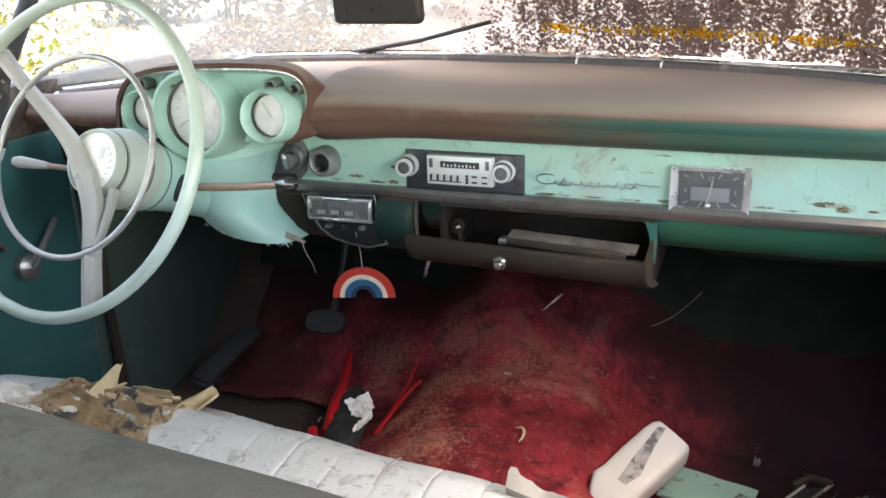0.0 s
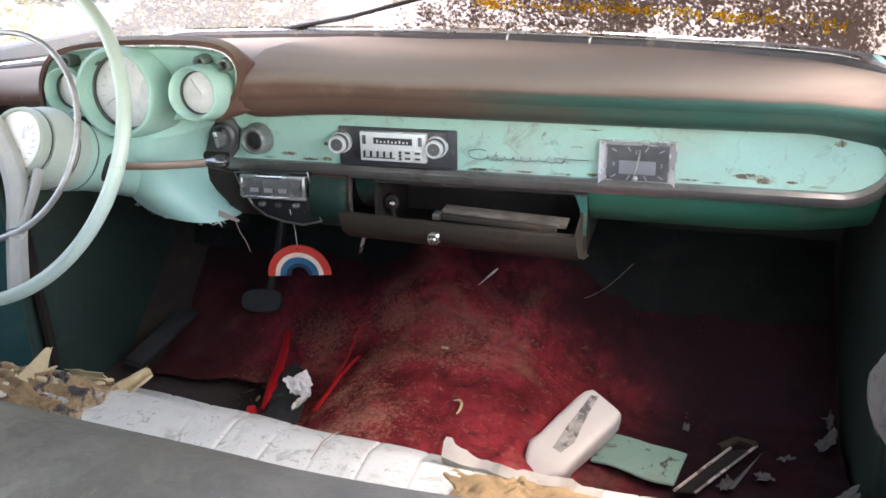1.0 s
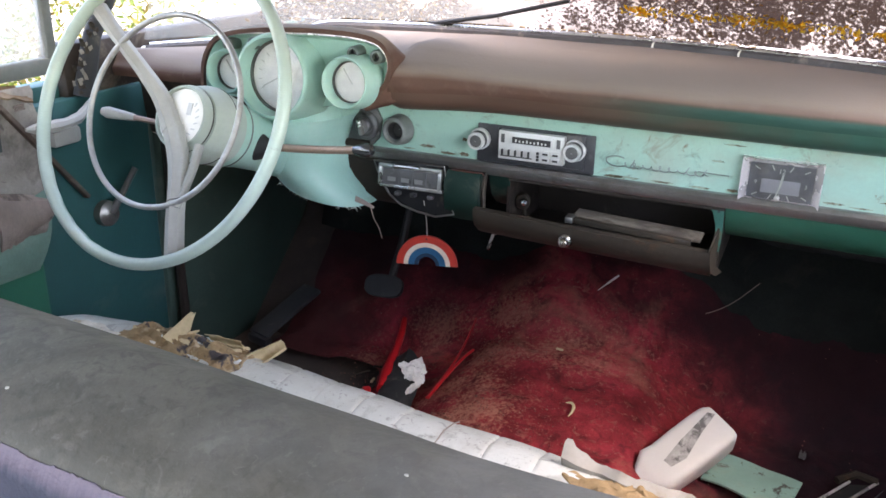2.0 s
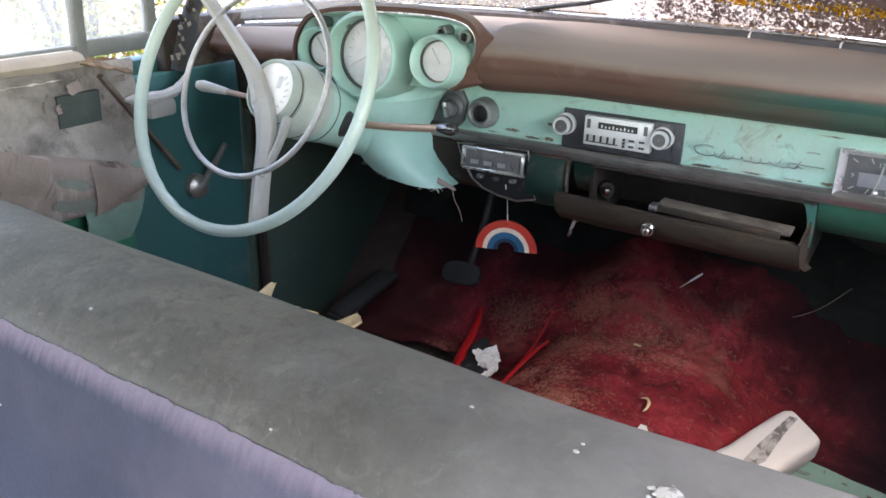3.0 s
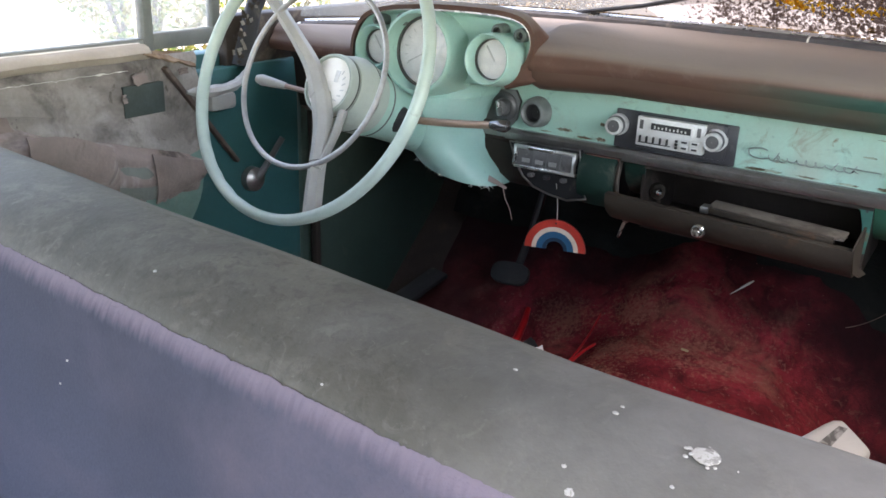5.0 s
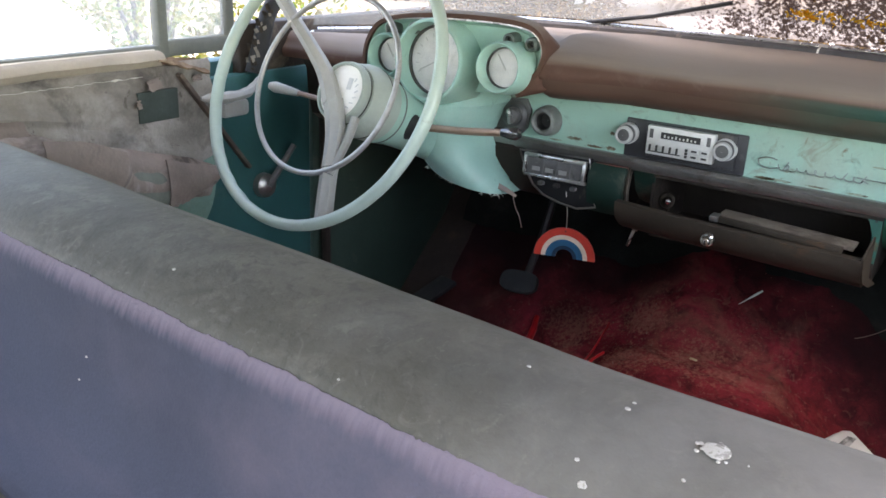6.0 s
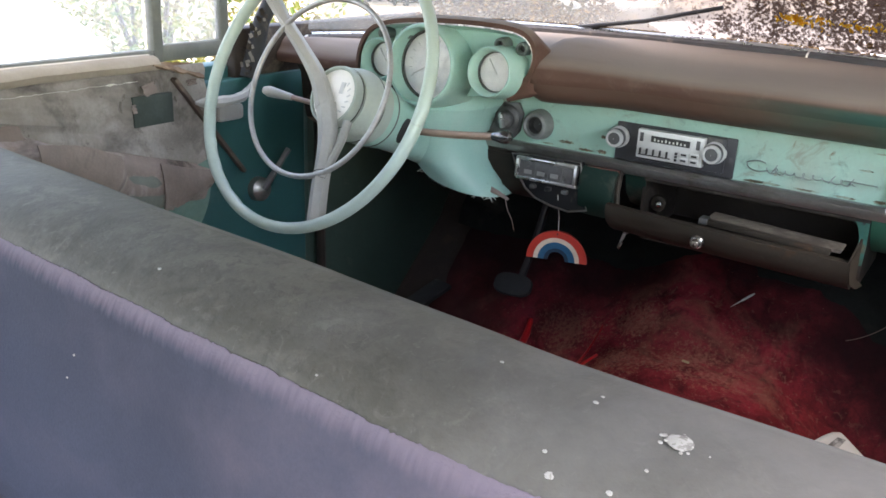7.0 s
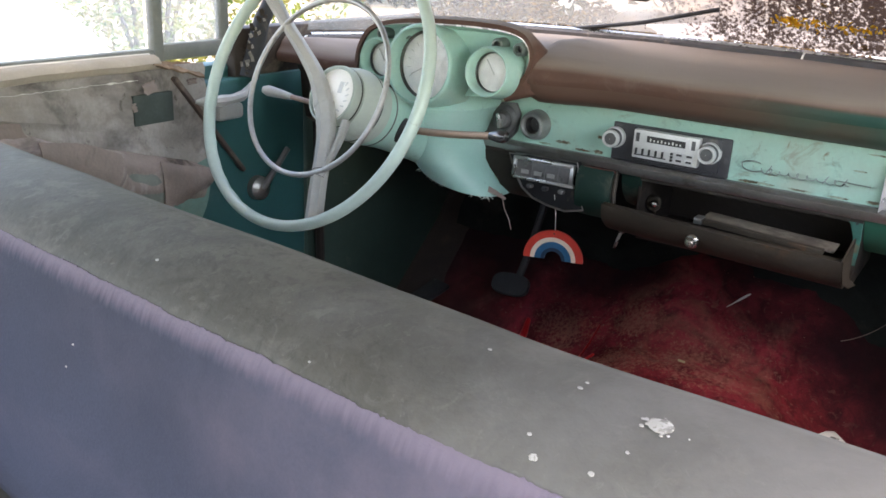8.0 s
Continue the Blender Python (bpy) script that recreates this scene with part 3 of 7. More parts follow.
def prism(outline, depth, m, bev=0.0):
    """A flat outline in x, y pushed out along z by depth, then moved by m."""
    bm = bmesh.new()
    f = bm.faces.new([bm.verts.new((x, y, 0)) for x, y in outline])
    up = bmesh.ops.extrude_face_region(bm, geom=[f])
    bmesh.ops.translate(bm, verts=[v for v in up["geom"] if isinstance(v, bmesh.types.BMVert)], vec=(0, 0, depth))
    if bev:
        bmesh.ops.recalc_face_normals(bm, faces=bm.faces)
        rim = [e for e in bm.edges if abs(e.verts[0].co.z - depth) < 1e-6 and abs(e.verts[1].co.z - depth) < 1e-6]
        bmesh.ops.bevel(bm, geom=rim, offset=bev, segments=2, profile=0.5, affect="EDGES")
    bm.transform(m)
    return bm


def join(*bms):
    out = bms[0]
    for b in bms[1:]:
        me = bpy.data.meshes.new("join")
        b.to_mesh(me)
        b.free()
        out.from_mesh(me)
        bpy.data.meshes.remove(me)
    return out


def frame_at(centre, normal, up=(0, 0, 1)):
    """A matrix whose z is the normal, whose y is as near to up as it can be, at centre."""
    z = Vector(normal).normalized()
    x = Vector(up).cross(z).normalized()
    y = z.cross(x)
    m = Matrix((x, y, z)).transposed().to_4x4()
    m.translation = Vector(centre)
    return m


def lerp(a, b, t):
    return a + (b - a) * t


def spline(pts, n):
    """n+1 points on a smooth curve through pts (Catmull-Rom)."""
    P = [Vector(p) for p in pts]
    P = [P[0] * 2 - P[1]] + P + [P[-1] * 2 - P[-2]]
    out = []
    for k in range(n + 1):
        s = k / n * (len(P) - 3)
        i = min(int(s), len(P) - 4)
        t = s - i
        a, b, c, d = P[i:i + 4]
        out.append(0.5 * ((2 * b) + (c - a) * t + (2 * a - 5 * b + 4 * c - d) * t * t + (3 * b - a - 3 * c + d) * t ** 3))
    return out


def wob(x, y, z=0.0, s=1.0):
    return noise.noise(Vector((x * s, y * s, z * s)))


FRONT = (0, -1, 0)  # the way the dashboard faces

# ---------- outside: ground, bushes ----------
bm = bmesh.new()
bmesh.ops.create_circle(bm, cap_ends=True, radius=400, segments=48)
solo("ground", bm, M_LITTER, "pale dry ground with patches of weeds and leaves", "ground", kind="structure")


# ---------- the car's shell ----------
def screen_y(u):
    """Plan of the wrapped windscreen's foot: how far ahead it lies at a distance u from the centre line."""
    a = abs(u)
    k, e = (3.6, 0.5) if u < 0 else (2.6, 0.60)
    return 0.285 - 0.42 * a ** 2.2 - (0.0 if a < e else k * (a - e) ** 2)


SCREEN_Z = 1.02


def foot_drop(x):
    """Lowers the sill under the glass at the driver's corner, to fit the camera's view."""
    t = min(1.0, max(0.0, (-0.50 - x) / 0.10))
    return 0.032 * t * t * (3 - 2 * t)


def build_shell():
    # floor pan and toe board: one sheet from the back seat to the firewall
    rows = []
    for i in range(60):
        y = -2.3 + 2.85 * i / 59
        row = []
        for j in range(49):
            x = XC - 0.74 + 1.56 * j / 48
            row.append((x, y, floor_z(x, y) - 0.012))
        rows.append(row)
    solo("car_floor", grid(rows, thick=0.004), M_MAT, "dark brown worn car floor pan", "car floor", kind="structure")
    # firewall above the toe board
    solo("firewall", box(XC - 0.76, XC + 0.84, 0.545, 0.56, 0.3, 0.99), M_BLACK, "dark steel firewall under the dashboard", "firewall", kind="structure")
    # kick panels ahead of the doors
    solo("kick_panel", box(-0.79, -0.775, -0.005, 0.55, 0.26, 0.99, 0.003), M_KICK, "dark green painted kick panel beside the pedals", "kick panel", kind="structure")
    # painted dark for the shade at the passenger's side
    solo("kick_panel", box(0.735, 0.75, 0.02, 0.55, 0.26, 0.97, 0.003), M_KICK, "dark green kick panel, its shade in the paint colour", "kick panel", kind="structure")
    # roof with headliner
    rows = []
    for i in range(17):
        v = i / 16
        y = lerp(0.02, -2.3, v)
        rows.append([(XC + 0.66 * s + (0.13 * s * (1 - v) if s > 0 else 0), y, 1.42 - 0.05 * s * s - 0.10 * (2 * v - 1) ** 4) for s in [k / 10 - 1 for k in range(21)]])
    solo("ceiling", grid(rows, thick=0.03), M_HEADLINER, "grey sagging cloth headliner under the roof", "ceiling", kind="structure")
    # rear, unseen: parcel shelf, back window frame, boot wall raised to cut light
    solo("rear_wall", box(XC - 0.74, XC + 0.74, -2.36, -2.3, 0.28, 1.14, 0.01), M_DOORLOW, "unseen wall behind the back seat, raised to cut light", "wall", kind="structure")
    solo("parcel_shelf", box(XC - 0.74, XC + 0.74, -2.75, -2.3, 0.98, 1.0, 0.005), M_DOORLOW, "dusty parcel shelf under the back window", "shelf", kind="structure")
    # pillars at the back corners and between the doors
    for s in (-1, 1):
        solo("pillar", tube([(XC + s * 0.70, -1.15, 0.98), (XC + s * 0.665, -1.15, 1.4)], 0.03), M_TEAL_DEEP, "teal door pillar", "pillar", kind="structure")
        solo("pillar", tube([(XC + s * 0.72, -2.72, 0.99), (XC + s * 0.64, -2.05, 1.34)], 0.05), M_TEAL_DEEP, "teal rear pillar", "pillar", kind="structure")
        # windscreen pillar: foot well back of the dashboard, leaning forward to the roof
        wd = 0.0 if s < 0 else 0.13
        solo("windscreen_pillar", tube([(XC + s * (0.715 + wd), -0.17, 0.93), (XC + s * (0.71 + wd), -0.14, 1.03), (XC + s * (0.685 + wd), -0.04, 1.2), (XC + s * (0.655 + wd), 0.01, 1.35)], [0.018, 0.015, 0.014, 0.016]), M_RUBBER,
             "flaking dark windscreen pillar with torn rubber", "pillar", kind="structure")
    # unseen panels, added to cut light from the left; camera's side left open
    solo("side_block", box(-0.84, -0.775, -2.32, -1.16, 0.30, 0.975, 0.01), M_DOORLOW, "unseen mottled grey side panel, added to cut light from the left", "car door", kind="structure")
    solo("rear_block", join(box(-0.80, -0.74, -2.75, -2.28, 0.96, 1.36, 0.02), box(-0.80, -0.74, -2.75, -2.32, 0.30, 0.97, 0.02)), M_TEAL_DEEP, "unseen teal rear panel, added to cut light from the left", "panel", kind="structure")
    # rail over the windscreen and over the doors
    head = [(XC + lerp(-0.655, 0.785, k / 16), 0.06 * (1 - (k / 8 - 1) ** 2), 1.355) for k in range(17)]
    solo("windscreen_header", tube(head, 0.025), M_TEAL_DEEP, "teal windscreen header rail", "rail", kind="structure")
    for s in (-1, 1):
        solo("roof_rail", tube([(XC + s * 0.655 + (0.13 if s > 0 else 0), 0.0, 1.355), (XC + s * 0.66 + (0.09 if s > 0 else 0), -1.0, 1.385), (XC + s * 0.64, -2.05, 1.34)], 0.025), M_TEAL_DEEP, "teal roof rail over the doors", "rail", kind="structure")


def hump(x):
    d = (x - 0.03) / 0.24
    return 0.10 * math.exp(-d ** 4) if abs(d) < 1.6 else 0.0


def floor_z(x, y):
    z = 0.31
    if y > 0.26:
        z += 0.85 * (y - 0.26) if y < 0.5 else 0.204 + 1.5 * (y - 0.5)
    k = min(1.0, max(0.0, (y + 0.9) / 0.9))
    return z + hump(x) * (0.6 + 0.4 * k + max(0.0, y) * 0.35)


build_shell()
for s in (-1, 1):
    solo("cowl_side", box(XC + s * 0.75 - 0.02 + (0.13 if s > 0 else 0), XC + s * 0.75 + 0.02 + (0.13 if s > 0 else 0), -0.19, 0.5, 0.88, 1.018, 0.006), M_BROWN, "brown cowl side under the windscreen corner", "panel", kind="structure")


# ---------- windscreen ----------
M_SEAL = mat("perished_rubber", (0.052, 0.048, 0.05), 0.6, var=0.3, scale=20, stains=((DUST, 30, 0.58, 0.15, 0.4),), bump=0.2)


def build_windscreen():
    win = thing("window_1", (XC, 0.2, SCREEN_Z), "curved wraparound windscreen, filthy with dirt and leaf specks", "windscreen", kind="structure")

    def sheet(off, lo=0.0, hi=1.0, nz=9):
        rows = []
        for i in range(nz):
            v = lerp(lo, hi, i / (nz - 1))
            row = []
            for k in range(41):
                u = lerp(-0.70, 0.86, k / 40)
                yb, yt = screen_y(u), 0.0 + 0.09 * (1 - (u / 0.86) ** 2)
                row.append((XC + lerp(u, u * 0.93, v), lerp(yb, yt, v ** 1.15) + off, lerp(SCREEN_Z - foot_drop(XC + u), 1.35, v)))
            rows.append(row)
        return grid(rows)

    g = part("pane", sheet(0.0), M_SCREEN, win, "smeared curved glass")
    g.visible_shadow = False
    part("pane", sheet(0.016, 0.06, 1.0), M_FILM, win, "outer face of the glass caked with speckled dirt")
    # chrome and rubber strip along the foot
    foot = [(XC + u, screen_y(u) - 0.012, SCREEN_Z + 0.004 - foot_drop(XC + u) - max(0.0, u - 0.68) * 0.22) for u in [lerp(-0.69, 0.86, k / 64) for k in range(65)]]
    for lo, hi in ((0, 35), (35, 41), (41, 65)):
        length = [Vector(p) for p in foot[lo:hi + 1]]
        length[0] = lerp(length[0], length[1], 0.08)
        length[-1] = lerp(length[-1], length[-2], 0.08)
        part("rubber_seal", tube(length, 0.010, 8), M_SEAL, win, "perished dark grey rubber seal")
        # white bits stand for the bright gaps in the seal
        part("seal_gap", tube([length[0] - Vector((0.005, 0, 0)), length[0] + Vector((0.001, 0, 0.001))], 0.0085, 8), M_WHITE, win, "white bit standing for the bright gap in the seal")
    part("chrome_strip", tube([(x, y + 0.014, z + 0.006) for x, y, z in foot], 0.008, 8), M_CHROME, win, "tarnished chrome strip")


build_windscreen()


# ---------- dashboard ----------
def dash_thing():
    return thing("dashboard", (XC, 0.0, 0.85), "teal painted steel dashboard with a faded brown top and chrome trim", "dashboard")


DASH = dash_thing()
R_END, L_END = 0.80, -0.775


def end_back(x):
    """How far the dashboard's nose draws back towards the passenger's end."""
    t = max(0.0, (x - 0.50) / 0.19)
    return 0.05 * min(1.0, t * t) + 0.03 * max(0.0, t - 1)


def build_dash_top():
    # padded brown top: from the windscreen's foot over the rounded nose
    rows, lip = [], []
    n = 180
    for k in range(n + 1):
        x = lerp(L_END, R_END, k / n)
        yb = screen_y(min(max(x - XC, -0.72), 0.85)) - 0.004
        yn = -0.085 + end_back(x)
        yb = max(yb, yn + 0.06)
        q = 0.55 * max(0.0, x - 0.56) ** 1.6
        s = math.exp(-((x + 0.208) / (0.085 if x > -0.208 else 0.011)) ** 2)
        yn -= 0.041 * s
        w = yb - yn
        k = min(max(0.05, 0.25 * w), 0.4 * w)
        prof = [(yb, SCREEN_Z - 0.03), (yb, SCREEN_Z - 0.3 * q), (yb - 0.25 * w, 1.024 - 0.4 * q + 0.003 * s), (yb - 0.5 * w, 1.028 - 0.6 * q + 0.010 * s), (yn + k, 1.0275 - 0.8 * q + 0.013 * s)]
        arc = spline([(0, yn + k, 1.0275 - 0.8 * q + 0.013 * s), (0, yn + 0.4 * k + 0.006, 1.020 - q + 0.010 * s), (0, yn + 0.009, 1.009 - q + 0.006 * s), (0, yn, 0.997 - q), (0, yn + 0.003, 0.986 - q)], 14)[1:]
        prof += [(p.y, p.z) for p in arc]
        rows.append([(x, y, z + 0.0015 * wob(x, y, z, 9) - foot_drop(x)) for y, z in prof])
        if x > -0.25:
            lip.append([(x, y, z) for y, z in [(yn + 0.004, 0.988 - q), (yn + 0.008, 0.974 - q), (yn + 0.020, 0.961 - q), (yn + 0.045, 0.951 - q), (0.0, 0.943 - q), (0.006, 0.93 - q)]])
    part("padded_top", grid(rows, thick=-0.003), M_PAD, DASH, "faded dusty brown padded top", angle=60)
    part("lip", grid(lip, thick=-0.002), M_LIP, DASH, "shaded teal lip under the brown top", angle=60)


build_dash_top()


def build_dash_panel():
    # the long recessed panel with a round passenger's end
    def outline(x0, x1, z0, z1, n=14):
        r = (z1 - z0) / 2
        pts = [(x0, z1), (x0, z0)]
        for k in range(n + 1):
            a = -math.pi / 2 + math.pi * k / n
            pts.append((x1 - r * 1.3 + r * 1.3 * math.cos(a), (z0 + z1) / 2 + r * math.sin(a)))
        return pts

    m = Matrix(((1, 0, 0, 0), (0, 0, 1, 0), (0, 1, 0, 0), (0, 0, 0, 1)))  # x, y -> x, z
    part("fascia", prism(outline(-0.36, 0.682, 0.852, 0.942), 0.006, Matrix.Translation((0, 0.0, 0)) @ m), M_TEAL, DASH, "flat teal fascia with scuffs and rust spots")
    # trim: along the foot of the fascia, then round its end
    pts = [Vector((lerp(-0.345, 0.62, k / 40), -0.006, 0.853)) for k in range(41)]
    pts += [Vector((0.6235 + 0.0615 * math.cos(a), -0.006, 0.898 + 0.045 * math.sin(a))) for a in [radians(d) for d in range(-86, 41, 6)]]
    rows = []
    for i, p in enumerate(pts):
        a, b = pts[max(i - 1, 0)], pts[min(i + 1, len(pts) - 1)]
        d = (b - a).normalized()
        nrm = Vector((-d.z, 0, d.x))
        fade = min(1.0, max(0.12, (len(pts) - 1 - i) / 14))
        rows.append([p + nrm * s * fade + Vector((0, -h * fade, 0)) for s, h in [(0.0095, -0.01), (0.0095, 0.004), (0.004, 0.009), (-0.004, 0.008), (-0.011, 0.002), (-0.011, -0.01)]])
    part("trim_strip", grid(rows, cap=True), M_TRIM, DASH, "dull scratched metal trim strip")
    # driver's end of the dashboard, dark brown for the shade under the brown ledge
    prof = [(-0.074, 0.966), (-0.05, 0.952), (-0.035, 0.93), (-0.03, 0.88), (-0.02, 0.84), (0.01, 0.82), (0.06, 0.815)]
    rows = [[(x, y, z) for y, z in prof] for x in [lerp(-0.76, -0.44, k / 8) for k in range(9)]]
    part("driver_panel", grid(rows, thick=0.003), M_BROWN, DASH, "panel at the driver's end, dark brown for its shade")
    # lower panel to the passenger's side, rolling under
    prof = [(0.0, 0.848), (0.003, 0.838), (0.007, 0.824), (0.017, 0.805), (0.036, 0.787), (0.068, 0.774), (0.12, 0.768)]
    full = [(0.0, 0.848), (0.004, 0.838), (0.013, 0.824), (0.027, 0.808), (0.045, 0.793), (0.068, 0.780), (0.095, 0.771), (0.13, 0.766)]
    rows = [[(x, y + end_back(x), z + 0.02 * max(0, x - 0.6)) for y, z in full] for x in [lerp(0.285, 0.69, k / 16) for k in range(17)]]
    part("lower_panel", grid(rows, thick=0.003), M_TEAL_SHADED, DASH, "shaded green lower panel, rolled under")
    # strip of lower panel between ashtray and glovebox opening, and over the opening
    rows = [[(x, y, z) for y, z in prof] for x in [lerp(-0.085, -0.05, k / 3) for k in range(4)]]
    part("lower_panel", grid(rows, thick=0.003), M_GREEN_SHADED, DASH, "green strip beside the glovebox, its shade in the paint colour")
    part("opening_rim", box(-0.05, 0.285, -0.004, 0.004, 0.836, 0.847), M_BROWN, DASH, "dark rim over the glovebox opening")


build_dash_panel()


def gauge(parent, cx, cz, r, y0, y1, name, dial, wide=1.0, deep=0.026):
    """A tube that stands out of the cluster, with a glass dial sunk deep inside it."""
    m = frame_at((cx, y0, cz), (0.0, -1, 0.10))
    L = y0 - y1
    pod = part(name, lathe([(r * 1.16, -0.02), (r * 1.08, L * 0.45), (r * 1.03, L - 0.005), (r * 1.00, L - 0.001), (r * 0.97, L), (r * 0.93, L - 0.001), (r * 0.87 * wide, L - 0.006), (r * 0.83 * wide, L - deep + 0.004), (r * 0.82 * wide, L - deep - 0.004)], m, 52, cap=False), M_TEAL_CLEAN, parent, "teal gauge pod", angle=50)
    part("dial", lathe([(0.0005, L - deep), (r * 0.5, L - deep), (r * 0.83 * wide, L - deep - 0.0004)], m, 40, cap=False), dial, pod, "pale dial, whitened for the sky it reflects")
    part("bezel", lathe([(r * 0.835 * wide, L - deep + 0.001), (r * 0.825 * wide, L - deep + 0.005), (r * 0.785 * wide, L - deep + 0.005), (r * 0.77 * wide, L - deep + 0.001)], m, 40, cap=False), M_GREY, pod, "grey inner bezel")
    g = part("lens", lathe([(0.0005, L - deep + 0.011), (r * 0.5, L - deep + 0.0100), (r * 0.80 * wide, L - deep + 0.006)], m, 40, cap=False), M_LENS, pod, "dusty curved lens")
    g.visible_shadow = False
    return pod, m, L - deep


M_LENS = glass_material("gauge_lens", 0.05, (0.95, 0.95, 0.95))
# marks faint and dials whitened, for the sky reflected in the lenses
M_FAINT = mat("faint_marking", (0.55, 0.57, 0.58), 0.5, var=0.1, scale=60, bump=0.02)
M_DIAL = mat("pale_dial", (0.88, 0.90, 0.92), 0.35, var=0.12, scale=35, stains=(((0.5, 0.52, 0.54), 20, 0.58, 0.14, 0.5),), bump=0.02)

M_KNOB = mat("grey_green_knob", (0.10, 0.13, 0.12), 0.4, 0.2, var=0.2, scale=40, bump=0.05)


BUTTONS = ((-0.2205, 1.035), (-0.2590, 1.038), (-0.437, 1.039), (-0.485, 1.034))


def build_cluster():
    cl = thing("instrument_cluster", (-0.38, -0.06, 0.95), "teal hooded instrument cluster with three round gauges", "instrument cluster")
    # face outline, seen from the driver
    top = [(-0.542, 0.948), (-0.543, 0.975), (-0.535, 1.010), (-0.510, 1.040), (-0.46, 1.053), (-0.38, 1.059), (-0.31, 1.061), (-0.250, 1.059), (-0.217, 1.050), (-0.203, 1.028), (-0.208, 1.0), (-0.222, 0.976), (-0.243, 0.956)]
    crv = spline([(x, 0, z) for x, z in top], 48)
    rows = []
    for p in crv:
        rows.append([(p.x, -0.121, p.z), (lerp(-0.38, p.x, 0.93), -0.108, lerp(0.94, p.z, 0.95)), (lerp(-0.38, p.x, 0.5), -0.100, lerp(0.94, p.z, 0.5)), (-0.38, -0.098, 0.94)])
    part("face", grid(rows, thick=0.004), M_TEAL_CLEAN, cl, "pale teal cluster face")
    # brown hood round the face, running back into the padded top
    rows = []
    for i, p in enumerate(crv):
        a, b = crv[max(i - 1, 0)], crv[min(i + 1, len(crv) - 1)]
        d = (b - a).normalized()
        o = Vector((-d.z, 0, d.x))
        row = []
        k = min(1.0, max(0.12, (p.x + 0.555) / 0.16)) * min(1.0, max(0.3, (p.z - 0.96) / 0.05))
        g = min(1.0, max(0.0, (p.x + 0.31) / 0.09))
        g = g * g * (3 - 2 * g)
        # the passenger's side flares out and sinks into the padded top
        for y, off, wide, sink in [(-0.122, 0.001, 0.001, 0), (-0.127, 0.003, 0.003, 0), (-0.127, 0.006, 0.004, 0), (-0.121, 0.008, 0.004, 0.0), (-0.111, 0.009, 0.004, 0.0), (-0.097, 0.0095, 0.005, 0.1), (-0.078, 0.009, 0.008, 0.3), (-0.05, 0.007, 0.014, 0.6), (-0.01, 0.004, 0.024, 0.9), (0.05, 0.0, 0.04, 1.15), (0.12, -0.012, 0.02, 1.2), (0.20, -0.04, 0.0, 1.3)]:
            q = p + o * (off * k)
            back = min(1.0, max(0.0, (y + 0.105) / 0.15))
            z = lerp(q.z, min(q.z, 1.018), back)
            pad = 1.010 if y > -0.04 else 1.010 - 4.0 * (y + 0.04) ** 2
            low = min(1.0, max(0.0, (p.z - 0.955) / 0.045))
            # below, its side stands upright where it meets the padded top
            under = 0.0
            if p.x > -0.26 and p.z < 1.03:
                under = max(0.0, -0.201 - q.x) * min(1.0, max(0.0, (y + 0.127) / 0.012)) * min(1.0, max(0.0, (p.z - 0.958) / 0.012))
            row.append((q.x + under + (wide - off * k) * g * max(0.0, o.x) * low * 0.8, y, lerp(z, min(z, lerp(z, pad, sink)), g)))
        rows.append(row)
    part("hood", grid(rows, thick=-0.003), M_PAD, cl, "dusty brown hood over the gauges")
    part("edge_trim", tube([p + Vector((0, -0.1272, 0)) for p in crv], 0.0022, 6), M_BRIGHT, cl, "thin bright edge trim")
    for cx, cz, r, y1 in ((-0.487, 0.988, 0.0345, -0.146), (-0.2560, 0.993, 0.0375, -0.168)):
        pod, m, L = gauge(cl, cx, cz, r, -0.10, y1, "gauge_pod", M_DIAL)
        part("needle", box(-0.0009, 0.0009, -0.004, r * 0.62, L + 0.002, L + 0.003, m=m @ pose(0, 0, 0, 0, 0, 35)), M_FAINT, pod, "faint grey needle")
    pod, m, L = gauge(cl, -0.390, 0.989, 0.0635, -0.10, -0.160, "speedometer_pod", M_DIAL, 1.08, 0.034)
    tick = bmesh.new()
    for k in range(13):
        a = radians(210 - 20 * k)
        tick = join(tick, box(-0.0006, 0.0006, 0.038, 0.044, L + 0.0002, L + 0.0008, m=m @ pose(0, 0, 0, 0, 0, math.degrees(a) - 90)))
    part("scale_marks", tick, M_FAINT, pod, "faint grey scale marks")
    part("needle", box(-0.0008, 0.0008, -0.006, 0.038, L + 0.002, L + 0.003, m=m @ pose(0, 0, 0, 0, 0, 118)), M_FAINT, pod, "faint grey needle")
    for bx, bz in BUTTONS:
        mm = frame_at((bx, -0.105, bz), FRONT)
        k = part("knob", lathe([(0.0108, 0.0), (0.0104, 0.024), (0.0098, 0.028), (0.0085, 0.029), (0.0062, 0.029), (0.005, 0.020), (0.0005, 0.020)], mm, 24, cap=False), M_KNOB, cl, "small round grey knob")
        part("lens", lathe([(0.0052, 0.0205), (0.004, 0.022), (0.0005, 0.023)], mm, 14, cap=False), M_BLACK, k, "dark centre")
    # the bulge from the speedometer down round the column
    rows = []
    prof = [(-0.392, 0.955, -0.105, 0.060, 0.060), (-0.397, 0.932, -0.122, 0.070, 0.074), (-0.402, 0.920, -0.134, 0.078, 0.082), (-0.408, 0.905, -0.135, 0.082, 0.078), (-0.406, 0.865, -0.133, 0.086, 0.060), (-0.395, 0.830, -0.122, 0.088, 0.060), (-0.382, 0.805, -0.110, 0.088, 0.078), (-0.376, 0.785, -0.098, 0.086, 0.086)]
    for cx, z, y, w, wr in prof:
        row = []
